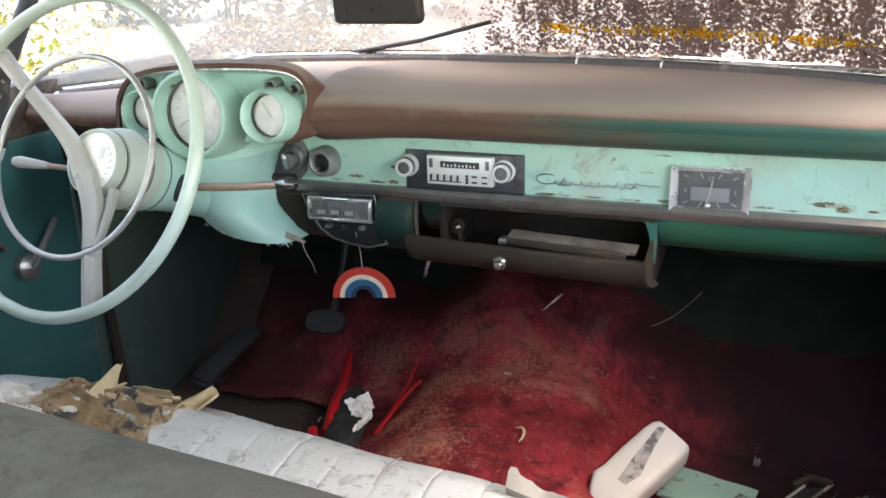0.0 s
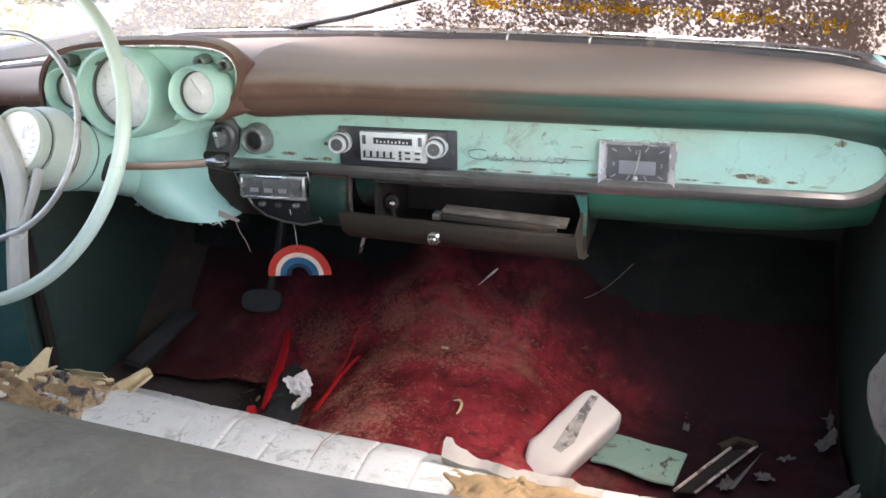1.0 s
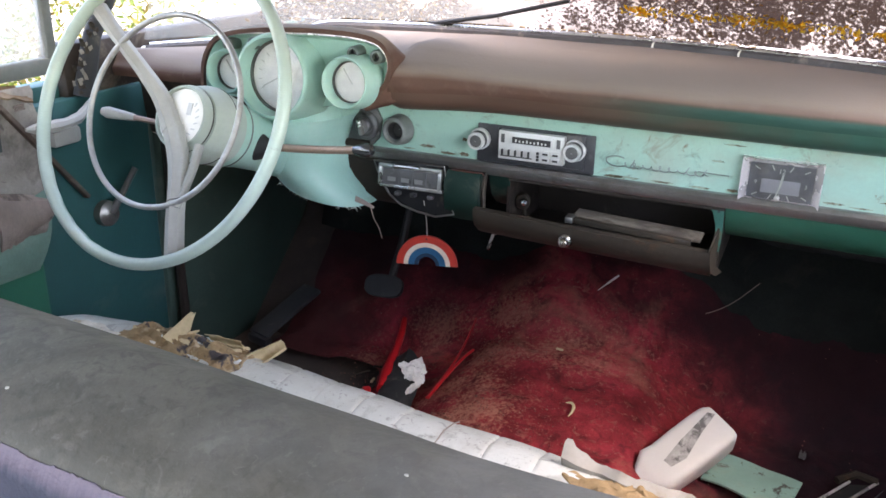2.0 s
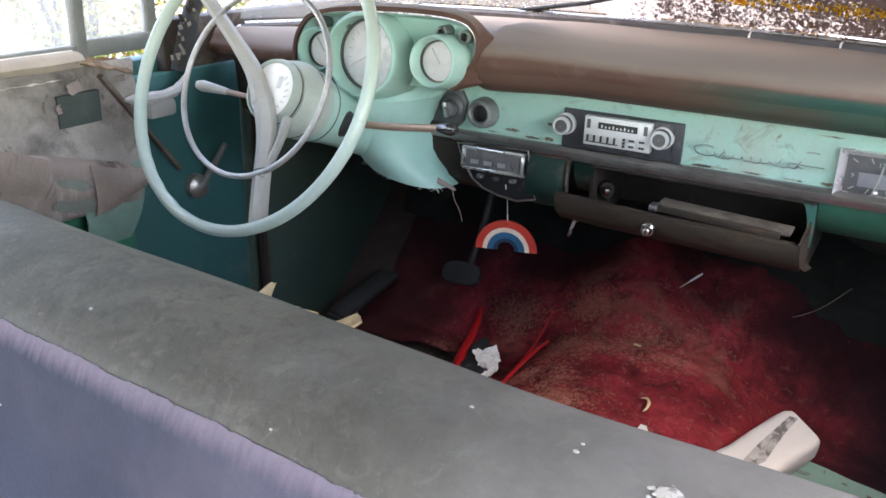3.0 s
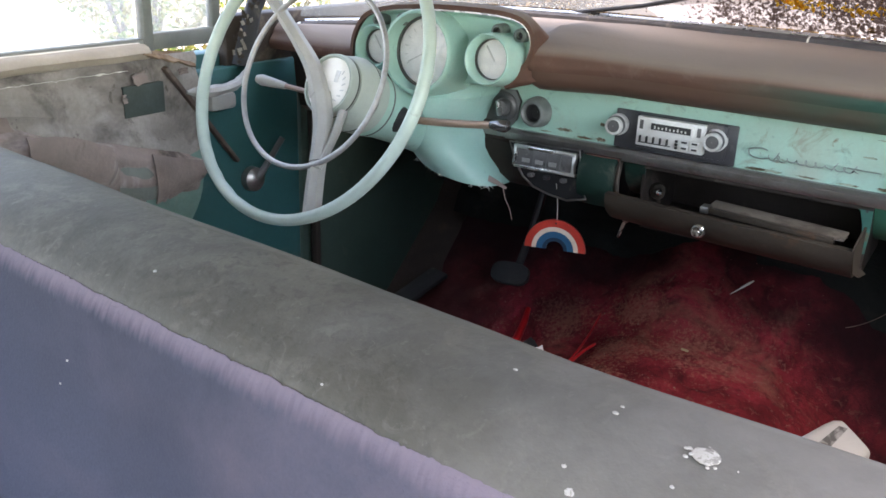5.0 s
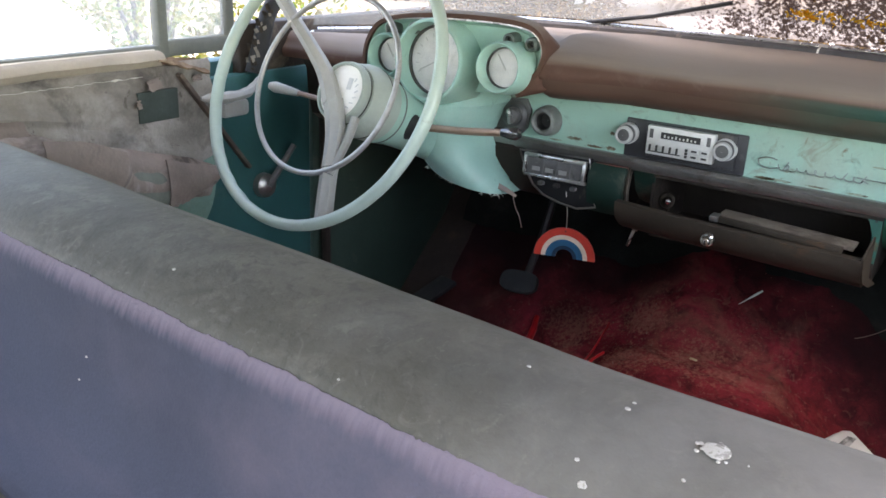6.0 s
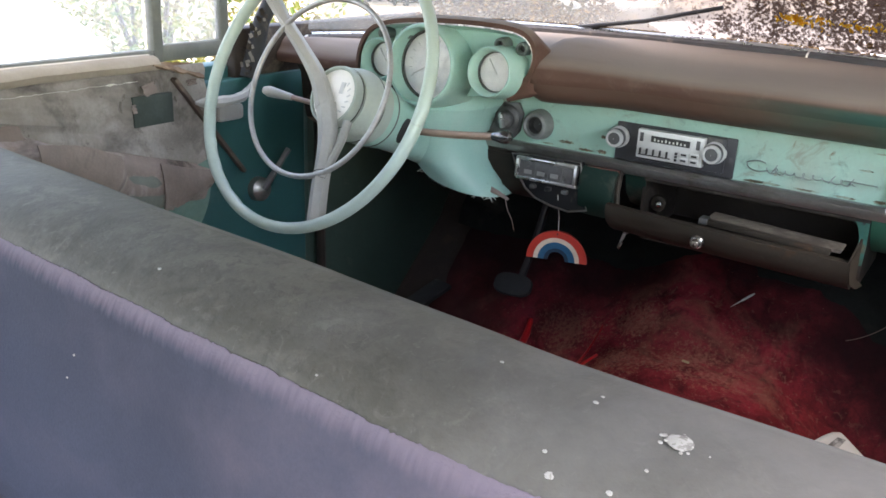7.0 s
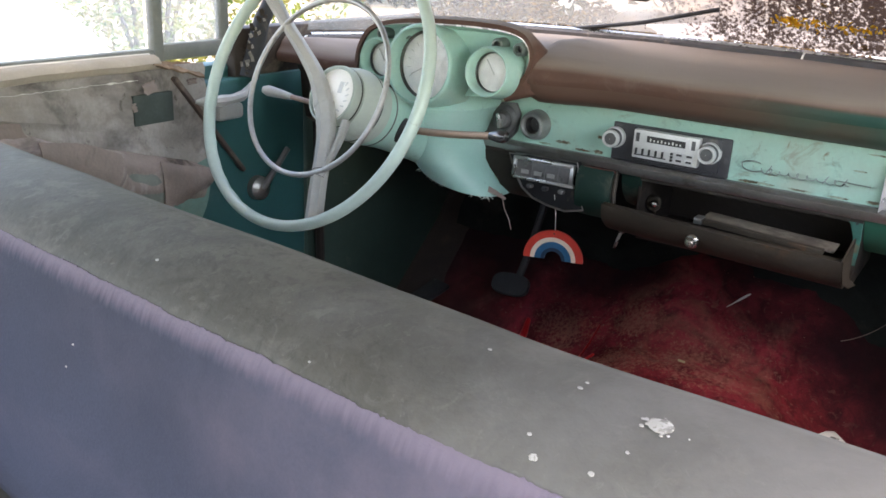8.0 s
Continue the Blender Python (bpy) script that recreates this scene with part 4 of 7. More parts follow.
        for k in range(25):
            a = math.pi * k / 24
            s = math.cos(a)
            row.append((cx - (w if s > 0 else wr) * s, 0.03 + (y - 0.03) * math.sin(a) ** 0.55, z + 0.32 * max(0.0, 0.85 - z) * s * (1 if s > 0 else 0.9)))
        rows.append(row)
    part("column_cowl", grid(rows, thick=0.003), M_TEAL_CLEAN, cl, "teal cowl swelling round the steering column")
    # frayed fibres on its lower edge
    fr = random.Random(4)
    f = bmesh.new()
    for k in range(22):
        a = math.pi * fr.uniform(0.12, 0.9)
        p = Vector((-0.376 - 0.086 * math.cos(a), 0.03 - 0.128 * math.sin(a) ** 0.55, 0.787 + 0.021 * math.cos(a)))
        q = p + Vector((fr.uniform(-0.008, 0.008), fr.uniform(-0.006, 0.002), -fr.uniform(0.002, 0.008)))
        f = join(f, tube([p, (p + q) / 2 + Vector((0.002, 0, 0)), q], [0.0010, 0.0008, 0.0003], 5))
    tagged(part("frayed_edge", f, M_HUB, cl, "pale frayed fibres along the torn edge"), kind="stuff")


build_cluster()


def build_lower_left():
    th = thing("control_panel", (-0.2, 0.0, 0.80), "dark brown bowed panel under the dashboard trim", "panel")
    rows = []
    for k in range(21):
        x = lerp(-0.36, -0.085, k / 20)
        s = math.sin(math.pi * k / 20)
        rows.append([(x, y, z) for y, z in [(0.0, 0.848), (-0.012 - 0.008 * s, 0.84), (-0.018 - 0.010 * s, 0.81), (-0.014 - 0.010 * s, 0.785), (0.004 - 0.008 * s, 0.766), (0.03, 0.758)]])
    part("plate", grid(rows, thick=0.003), M_BROWN, th, "dark brown pressed plate")
    part("side_plate", box(-0.352, -0.30, -0.012, 0.0, 0.80, 0.872, 0.004), M_BROWN, th, "dark brown plate under the ignition switch")
    # ashtray
    rows = []
    for k in range(9):
        x = lerp(-0.145, -0.088, k / 8)
        s = math.sin(math.pi * k / 8) * 0.003
        rows.append([(x, y - 0.004 - s, z) for y, z in [(-0.016, 0.842), (-0.024, 0.83), (-0.028, 0.81), (-0.024, 0.79), (-0.012, 0.774)]])
    ash = part("ashtray", grid(rows, thick=-0.012), M_GREEN_SHADED, th, "green ashtray front with a rusty edge")
    part("frame", tube([(-0.147, -0.018, 0.846), (-0.149, -0.030, 0.812), (-0.147, -0.016, 0.772), (-0.088, -0.012, 0.770), (-0.085, -0.028, 0.810), (-0.087, -0.016, 0.846)], 0.0022, 6, closed=True), M_BROWN, ash, "brown worn frame")
    part("lip", box(-0.144, -0.089, -0.030, -0.012, 0.8415, 0.8468, 0.001), flat("red_rust_lip", (0.2, 0.05, 0.04), 0.6), ash, "reddish rusty lip")


build_lower_left()


# ---------- steering column and wheel ----------
W_C = Vector((-0.4475, -0.3505, 0.978))
W_N = Vector((-0.075, -0.905, 0.425)).normalized()
W_R = 0.2245
W_M = frame_at(W_C, W_N)


def on_wheel(r, deg, h=0.0):
    a = radians(deg)
    return W_M @ Vector((r * math.cos(a), r * math.sin(a), h))


def build_wheel():
    wh = thing("steering_wheel", W_C, "pale teal two-spoke steering wheel with a chrome horn ring", "steering wheel")
    n = 96
    rows = []
    for k in range(n):
        a = 360 * k / n
        rows.append([on_wheel(W_R - 0.0084 + 0.0084 * math.cos(b) * (1.0 + (0.16 * math.sin(radians(a) * 34) * max(0.0, -math.cos(b)) if 115 < a < 255 else 0)), a, 0.0102 * math.sin(b)) for b in [2 * math.pi * j / 14 for j in range(14)]])
    part("rim", grid(rows, close_u=True, close_v=True), M_WHEEL, wh, "smooth pale teal rim")
    part("horn_ring", tube([on_wheel(0.1365, 360 * k / 90, -0.012) for k in range(90)], 0.0042, 10, closed=True), M_RING, wh, "thin worn chrome horn ring")
    hub = part("hub", lathe([(0.0005, -0.13), (0.055, -0.13), (0.058, -0.104), (0.0585, -0.100), (0.057, -0.090), (0.051, -0.0705), (0.0495, -0.068), (0.045, -0.067), (0.045, -0.0645), (0.048, -0.063), (0.0485, -0.056), (0.046, -0.0485), (0.043, -0.0475), (0.0415, -0.053)], W_M, 56, cap=False), M_HUB, wh, "grey bell-shaped hub", angle=28)
    for r, h in ((0.0462, -0.0655), (0.0572, -0.1045)):
        part("gap", tube([on_wheel(r, 360 * k / 56, h) for k in range(56)], 0.0016, 6, closed=True), M_BLACK, hub, "dark joint")
    part("horn_button", lathe([(0.042, -0.053), (0.039, -0.0505), (0.022, -0.0475), (0.0005, -0.0465)], W_M, 40, cap=False), M_BUTTON, hub, "white domed horn button")
    # plain marks on the button
    part("emblem", box(0.012, 0.020, 0.004, 0.022, -0.0495, -0.0462, 0.0008, W_M), M_FAINT, hub, "small grey mark")
    for k in range(7):
        a = radians(-62 + 17 * k)
        part("emblem", box(-0.0035, 0.0035, -0.001, 0.001, -0.0515, -0.0485, 0.0004, W_M @ Matrix.Translation((0.031 * math.cos(a), 0.031 * math.sin(a), 0)) @ Matrix.Rotation(a + 0.5, 4, "Z")), M_FAINT, hub, "small grey mark")
    # two spokes that meet in an elbow beside the horn button
    arms = (([(0.000, -0.020, -0.031), (-0.029, 0.018, -0.030), (-0.066, 0.053, -0.020), (-0.112, 0.090, -0.010), (-0.166, 0.134, -0.003)], [0.015, 0.0120, 0.0095, 0.0085, 0.011]),
            ([(0.000, -0.018, -0.032), (0.024, -0.058, -0.030), (0.044, -0.096, -0.020), (0.060, -0.135, -0.011), (0.082, -0.190, -0.003)], [0.015, 0.0150, 0.0125, 0.0120, 0.0125]))
    for line, wid in arms:
        pts = spline(line, 20)
        rows = []
        for i, p in enumerate(pts):
            d = (pts[min(i + 1, 20)] - pts[max(i - 1, 0)]).normalized()
            nrm = Vector((-d.y, d.x, 0)).normalized()
            t = i / 20 * 4
            k0 = min(int(t), 3)
            w = lerp(wid[k0], wid[k0 + 1], t - k0)
            rows.append([W_M @ (p + nrm * (w * s) + Vector((0, 0, h))) for s, h in [(-1, -0.014), (-1, -0.004), (-0.9, -0.001), (-0.35, 0.0012), (0.0, 0.004), (0.35, 0.0012), (0.9, -0.001), (1, -0.004), (1, -0.014), (0.5, -0.019), (-0.5, -0.019)]])
        sp = part("spoke", grid(rows, close_v=True, cap=True), M_SPOKE, wh, "worn grey-beige spoke", angle=24)
        if line[1][1] > 0:
            continue
        # thin brace from the hub, parted from the spoke by a dark gap
        br = spline([(0.046, -0.036, -0.050), (0.054, -0.066, -0.040), (0.0615, -0.098, -0.026), (0.0665, -0.128, -0.014)], 12)
        part("brace", tube([W_M @ p for p in br], [lerp(0.0072, 0.0050, k / 12) for k in range(13)], 8), M_SPOKE, sp, "thin worn brace")
        part("groove", tube([W_M @ (p + Vector((-0.0068, 0.001, -0.003))) for p in br[1:]], [0.0028] * 9 + [0.0016, 0.001, 0.0004], 6), M_BLACK, sp, "dark groove")
        ck = pts[13]
        d = (pts[14] - pts[12]).normalized()
        nrm = Vector((-d.y, d.x, 0)).normalized()
        part("crack", tube([W_M @ (ck + nrm * (s * 0.0165) + d * (0.002 * wob(s, 4, 1, 5)) + Vector((0, 0, 0.0042 - 0.0045 * abs(s)))) for s in (-0.95, -0.5, 0.0, 0.5, 0.95)], 0.0006, 5), M_BLACK, sp, "dark crack across the spoke")


build_wheel()


def build_column():
    co = thing("steering_column", W_C - W_N * 0.2, "teal steering column with a gear lever and indicator stalk", "steering column")
    m = W_M
    part("jacket", lathe([(0.0005, -0.107), (0.0545, -0.107), (0.0555, -0.112), (0.054, -0.14), (0.051, -0.16), (0.047, -0.18), (0.043, -0.23), (0.040, -0.34), (0.03, -0.50), (0.0005, -0.72)], m, 40, cap=False), M_TEAL_CLEAN, co, "teal tapered jacket")
    part("collar", lathe([(0.0525, -0.1445), (0.0540, -0.1455), (0.0538, -0.1475), (0.0515, -0.149)], m, 40, cap=False), M_GREY, co, "dark ring joint")
    ax = lambda d: W_C - W_N * d
    a = ax(0.185) + Vector((0.045, -0.01, -0.005))
    b = Vector((-0.192, -0.215, 0.918))
    lev = part("gear_lever", tube(spline([a, lerp(a, b, 0.5) + Vector((0, 0, -0.002)), b], 10), 0.0058, 10), flat("rusty_chrome_lever", (0.36, 0.25, 0.19), 0.45, 0.5), co, "rusty gear lever")
    d = (b - a).normalized()
    km = frame_at(b, d)
    part("knob", lathe([(0.0062, -0.022), (0.0075, -0.016), (0.0100, -0.005), (0.0100, 0.003), (0.007, 0.009), (0.0005, 0.011)], km, 24, cap=False), mat("dark_plated_knob", (0.16, 0.16, 0.165), 0.22, 0.9, var=0.3, scale=60, bump=0.03), lev, "dark worn metal knob")
    part("boot", lathe([(0.024, -0.012), (0.02, 0.012), (0.009, 0.03), (0.0062, 0.034)], frame_at(a - d * 0.012, d), 20, cap=False), M_RUBBER, lev, "black rubber boot")
    a2 = ax(0.175) + Vector((-0.045, 0.0, 0.0))
    b2 = Vector((-0.655, -0.235, 0.928))
    d2 = (b2 - a2).normalized()
    st = part("indicator_stalk", tube([a2, lerp(a2, b2, 0.5), b2], 0.0045, 8), flat("rusty_stalk", (0.28, 0.2, 0.17), 0.5, 0.4), co, "thin rusty indicator stalk")
    part("tip", lathe([(0.0055, -0.05), (0.0075, -0.03), (0.0095, -0.004), (0.006, 0.006), (0.0005, 0.008)], frame_at(b2, d2), 16, cap=False), M_SPOKE, st, "pale tapered tip")


build_column()


# ---------- front bench seat ----------
def seat_y(x):
    """The seat's line, set to fit the camera's view: it runs back towards the passenger's side."""
    return 0.085 * (0.3 - x) if x < 0.25 else 0.00425 - 0.02 * (x - 0.25)


def build_seat():
    st = thing("front_bench_seat", (XC, -0.7, 0.33), "worn front bench, grey vinyl top, purple cloth back, torn cushion", "bench seat")
    # backrest: from its foot inside, over the rolled top to the cloth edge
    prof = [(-0.80, 0.62), (-0.86, 0.80), (-0.906, 0.935), (-0.921, 0.976), (-0.9385, 0.9955), (-0.960, 1.0045), (-0.985, 1.0045), (-1.008, 0.9995), (-1.020, 0.9950), (-1.029, 0.9885), (-1.0345, 0.9815), (-1.036, 0.968)]
    n = 80

    def droop(x):
        e = max(0.0, abs(x - XC) - 0.58)
        return 1.6 * e * e + 0.009

    rows = []
    for k in range(n + 1):
        x = lerp(XC - 0.68, XC + 0.66, k / n)
        rows.append([(x, y + seat_y(x) + 0.002 * wob(x, z, y, 9), z - droop(x) * (z - 0.5) * 2 + 0.0015 * wob(x, y, z, 6)) for y, z in prof])
    part("backrest_top", grid(rows, thick=-0.004), M_SEATTOP, st, "grey-olive worn vinyl roll along the top")
    rows, edge = [], []
    for k in range(701):
        x = lerp(XC - 0.685, XC + 0.665, k / 700)
        j = 0.0009 * wob(k * 0.9, 3.0) + 0.0008 * wob(k * 0.21, 7.0) + 0.0014 * wob(k * 0.05, 2.0)
        prof = [(-1.0330 + j * 0.6, 0.9858 + 0.9 * j), (-1.0366, 0.9810), (-1.0392, 0.9755), (-1.0408, 0.9685), (-1.0424, 0.960), (-1.0440, 0.945), (-1.051, 0.87), (-1.0570, 0.816), (-1.0605, 0.808), (-1.0598, 0.801), (-1.0595, 0.788), (-1.0575, 0.777), (-1.050, 0.773), (-1.028, 0.772)]
        row = [(x, y + seat_y(x) - 0.0017 - 0.004 * wob(x, z, y, 4) * min(1.0, max(0.0, (0.97 - z) / 0.05)), z - droop(x) * (z - 0.5) * 2) for y, z in prof]
        rows.append(row)
        edge.append(Vector(row[0]))
    back = part("backrest_cloth", grid(rows, thick=-0.002), M_SEATBACK, st, "dusty blue-purple cloth back, frayed and pale along its top edge", angle=60)
    # black sheet put in for the dark gap under the hem
    rows = [[(x, y + seat_y(x), z) for y, z in ((-1.012, 0.79), (-1.034, 0.784), (-1.040, 0.70), (-1.045, 0.5), (-1.03, 0.36))] for x in [lerp(XC - 0.67, XC + 0.65, k / 20) for k in range(21)]]
    part("gap_sheet", grid(rows, thick=0.006), M_BLACK, st, "black sheet standing for the dark gap under the hem")
    rnd = random.Random(23)
    threads = bmesh.new()
    for k in range(260):
        p = edge[rnd.randrange(20, 680)] + Vector((0, 0, -0.0004))
        q = p + Vector((rnd.gauss(0, 0.0016), rnd.uniform(0.0, 0.0022), rnd.uniform(0.0004, 0.0016)))
        threads = join(threads, tube([p, (p + q) / 2 + Vector((rnd.gauss(0, 0.0006), 0, 0.0004)), q], [0.0004, 0.0003, 0.00015], 4))
    tagged(part("seam", threads, M_THREAD, back, "frayed lilac threads"), kind="stuff")
    # cushion
    prof = [(-0.90, 0.60), (-0.80, 0.62), (-0.62, 0.642), (-0.50, 0.655), (-0.44, 0.659), (-0.405, 0.648), (-0.385, 0.62), (-0.385, 0.55), (-0.40, 0.45)]
    rows = []
    for k in range(481):
        x = lerp(XC - 0.67, 0.45, k / 480)
        f = 0.006 + 0.03 * max(0.0, x + 0.286)
        # stitched pleats
        pl = 0.0035 * math.exp(-((((x + 0.02 * wob(x, 2.0, 1, 1)) % 0.062) - 0.031) / 0.0022) ** 2)
        rows.append([(x, y + seat_y(x) - f * min(1.0, max(0.0, (y + 0.8) / 0.36)), z - 0.010 + 0.006 * wob(x * 1.0, y, 0.3, 8) - droop(x) - pl - 0.11 * max(0.0, -0.43 - x)) for y, z in prof])
    part("cushion", grid(rows, thick=-0.006), M_VINYL, st, "stained white vinyl cushion")
    part("base", box(XC - 0.62, XC + 0.66, -0.95, -0.45, 0.34, 0.46, 0.01), M_BLACK, st, "dark seat base")
    # plain dark block, put in where the white cushion stops
    part("dark_end", box(0.452, XC + 0.66, -0.92, -0.44, 0.46, 0.60, 0.03), M_BLACK, st, "plain dark block where the white cushion stops")
    return st


SEAT = build_seat()


# ---------- carpet ----------
def carpet_z(x, y):
    return floor_z(x, y) + 0.012 + 0.010 * wob(x, y, 0.2, 9) + 0.007 * abs(wob(x + y * 0.7, y, 1.3, 17)) + 0.006 * wob(x, y, 2.0, 30) + 0.005 * abs(wob(x, y, 5.0, 55)) + 0.002 * wob(x, y, 8.0, 110)


def build_carpet():
    rows = []
    for i in range(131):
        y = -0.45 + 0.985 * i / 130
        row = []
        for j in range(191):
            x = -0.765 + 1.49 * j / 190
            row.append((x, y, carpet_z(x, y)))
        rows.append(row)
    bm = grid(rows)
    gone = []
    for fc in bm.faces:
        c = fc.calc_center_median()
        e = 0.03 * wob(c.x, c.y, 4, 14)
        if c.x < -0.655 + e or (c.x < -0.37 + e and c.y < 0.165 + e) or c.y > 0.51:
            gone.append(fc)
    bmesh.ops.delete(bm, geom=gone, context="FACES")
    for _ in range(5):
        rim = {v: [e.other_vert(v).co.copy() for e in v.link_edges if e.is_boundary] for v in bm.verts if v.is_boundary}
        for v, near in rim.items():
            if len(near) == 2 and v.co.y < 0.5:
                v.co = v.co * 0.4 + (near[0] + near[1]) * 0.3
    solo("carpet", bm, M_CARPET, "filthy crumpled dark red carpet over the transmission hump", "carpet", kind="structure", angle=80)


build_carpet()


def build_shade_sheet():
    """Added black sheet over the carpet's head, standing for shade under the dashboard."""
    rows = []
    for i in range(41):
        v = i / 40
        row = []
        for j in range(91):
            x = -0.70 + 1.42 * j / 90
            edge = 0.425 + 0.05 * min(1.0, max(0.0, (-0.16 - x) / 0.2)) + 0.012 * wob(x, 0, 3, 5) + 0.006 * wob(x, 0, 5, 23)
            y = lerp(0.535, edge, v)
            row.append((x, y, floor_z(x, y) + 0.034 + 0.010 * wob(x, y, 6, 8) + 0.006 * abs(wob(x, y, 2, 21)) - 0.030 * max(0.0, v - 0.75) / 0.25))
        rows.append(row)
    solo("shade_sheet", grid(rows, thick=0.006), mat("shade_black", (0.014, 0.017, 0.016), 0.95, var=0.35, scale=9, stains=(((0.04, 0.034, 0.03), 12, 0.58, 0.15, 0.6),), bump=0.6, spec=0.1), "added black sheet over the carpet's head, standing for shade under the dashboard", "insulation", kind="structure", angle=70)


build_shade_sheet()


# ---------- driver's door ----------
def build_door():
    d = thing("door_1", (-0.77, -0.5, 0.3), "driver's door with rotten brown trim and bare teal metal", "car door", kind="structure")
    part("skin", box(-0.84, -0.80, -1.12, -0.02, 0.30, 0.955, 0.008), M_TEAL_DEEP, d, "deep teal steel door skin")
    part("inner_metal", box(-0.80, -0.772, -0.34, -0.015, 0.30, 0.93, 0.006), M_TEAL_DEEP, d, "bare deep teal inner metal")
    # rotten card: sagging, with a lip half way down
    rows = []
    for i in range(21):
        v = i / 20
        row = []
        for j in range(45):
            u = j / 44
            y = lerp(-1.10, -0.275, u)
            z0, z1 = 0.966, 0.892 - 0.298 * max(0.0, y + 0.65)
            row.append((-0.772 + 0.010 * v + 0.006 * wob(y, v, 0, 7), y + 0.01 * wob(v, y, 3, 6) * (u > 0.9), lerp(z0, z1, v) + 0.003 * wob(y, 0, v, 20)))
        rows.append(row)
    part("upper_card", grid(rows, thick=0.004), M_DOORCARD, d, "rotten brown door card")
    rows = []
    for i in range(17):
        v = i / 16
        row = []
        for j in range(45):
            u = j / 44
            y = lerp(-1.10, -0.285 - 0.05 * v, u)
            z1 = 0.899 - 0.298 * max(0.0, y + 0.65) + 0.006 * wob(y, 1, 0, 12)
            bulge = 0.004 + 0.034 * math.sin(math.pi * min(1, v * 1.25)) ** 0.45 if v < 0.8 else 0.0
            row.append((-0.766 + bulge + 0.006 * wob(y, v, 2, 8), y, lerp(z1, 0.70, v ** 1.1) + 0.002 * wob(y, v, 5, 25)))
        rows.append(row)
    part("lower_card", grid(rows, thick=0.004), M_DOORLOW, d, "mottled grey torn vinyl roll")
    part("bottom_panel", box(-0.80, -0.765, -1.10, -0.30, 0.32, 0.77, 0.01), M_TEAL_SHADED, d, "dark teal lower door panel")
    # square hole in the card: a teal plate, darkened for the recess's shade
    part("opening", box(-0.772, -0.759, -0.430, -0.351, 0.876, 0.926, 0.001), mat("recess_teal", (0.045, 0.062, 0.055), 0.7, var=0.3, scale=30, bump=0.2), d, "square of bare teal metal in the card, darkened as a recess")
    # sill under the glass
    rows = []
    for j in range(41):
        y = lerp(-1.12, -0.375, j / 40)
        rows.append([(x, y, z + 0.002 * wob(y, x, 1, 18)) for x, z in [(-0.79, 0.982), (-0.770, 0.983), (-0.761, 0.980), (-0.757, 0.975), (-0.760, 0.969), (-0.772, 0.966)]])
    part("sill", grid(rows, thick=-0.004), M_SILL, d, "rusty tan window sill")
    # its broken brown end, curling down
    rows = [[(lerp(-0.788, -0.752, v) + 0.004 * math.sin(6 * t), lerp(-0.39, -0.285, t) + 0.008 * wob(v * 3, t, 2), 0.976 - 0.022 * t * v - 0.010 * t + 0.004 * wob(t * 5, v * 4, 7)) for v in [k / 6 for k in range(7)]] for t in [i / 9 for i in range(10)]]
    part("sill_end", grid(rows, thick=0.003), mat("rusty_sill_end", (0.16, 0.10, 0.06), 0.8, var=0.35, scale=20, stains=(((0.36, 0.28, 0.2), 14, 0.52, 0.15, 0.6), ((0.06, 0.035, 0.025), 18, 0.56, 0.1, 0.6)), bump=0.3), d, "rusty brown curled end of the sill")
    # torn paper edge along the head of the card
    edge = [(-0.757 + 0.002 * wob(k * 0.7, 2), lerp(-1.08, -0.42, k / 90), 0.951 + 0.0035 * wob(k * 0.35, 5) + 0.002 * wob(k * 1.1, 8)) for k in range(91)]
    part("torn_edge", tube(edge, [max(0.0003, 0.0042 * (wob(k * 0.45, 3) - 0.08)) for k in range(91)], 5), M_WHITE, d, "pale torn paper edge")
    part("channel", box(-0.812, -0.79, -1.12, -0.35, 0.972, 0.992, 0.003), M_POST, d, "grey-green window channel")
    part("felt", tube([(-0.790, -1.12, 0.985), (-0.789, -0.8, 0.9855), (-0.790, -0.5, 0.985), (-0.789, -0.37, 0.984)], 0.003, 6), M_WHITE, d, "pale felt strip")
    vent = part("vent_frame", join(box(-0.806, -0.786, -0.360, -0.340, 0.965, 1.38, 0.004), box(-0.806, -0.788, -0.347, -0.195, 0.972, 0.999, 0.004), box(-0.806, -0.788, -0.212, -0.192, 0.98, 1.36, 0.004)), M_POST, d, "grey-green vent window frame")
    g = part("pane", box(-0.799, -0.795, -0.34, -0.212, 0.998, 1.36), M_GLASS, vent, "vent glass")
    g.visible_shadow = False
    g = part("pane", box(-0.803, -0.799, -1.12, -0.365, 0.985, 1.37), M_GLASS, d, "side window glass")
    g.visible_shadow = False
    # window crank
    cm = frame_at((-0.760, -0.155, 0.715), (1, -0.05, 0.05))
    cr = part("crank", lathe([(0.024, -0.01), (0.023, 0.004), (0.016, 0.010), (0.0005, 0.012)], cm, 24, cap=False), M_TRIM, d, "tarnished window crank boss")
    part("arm", tube([cm @ Vector((0, 0, 0.008)), cm @ Vector((0.03, 0.035, 0.014)), cm @ Vector((0.06, 0.072, 0.02))], [0.008, 0.006, 0.006], 8), M_GREY, cr, "bent crank arm")


build_door()


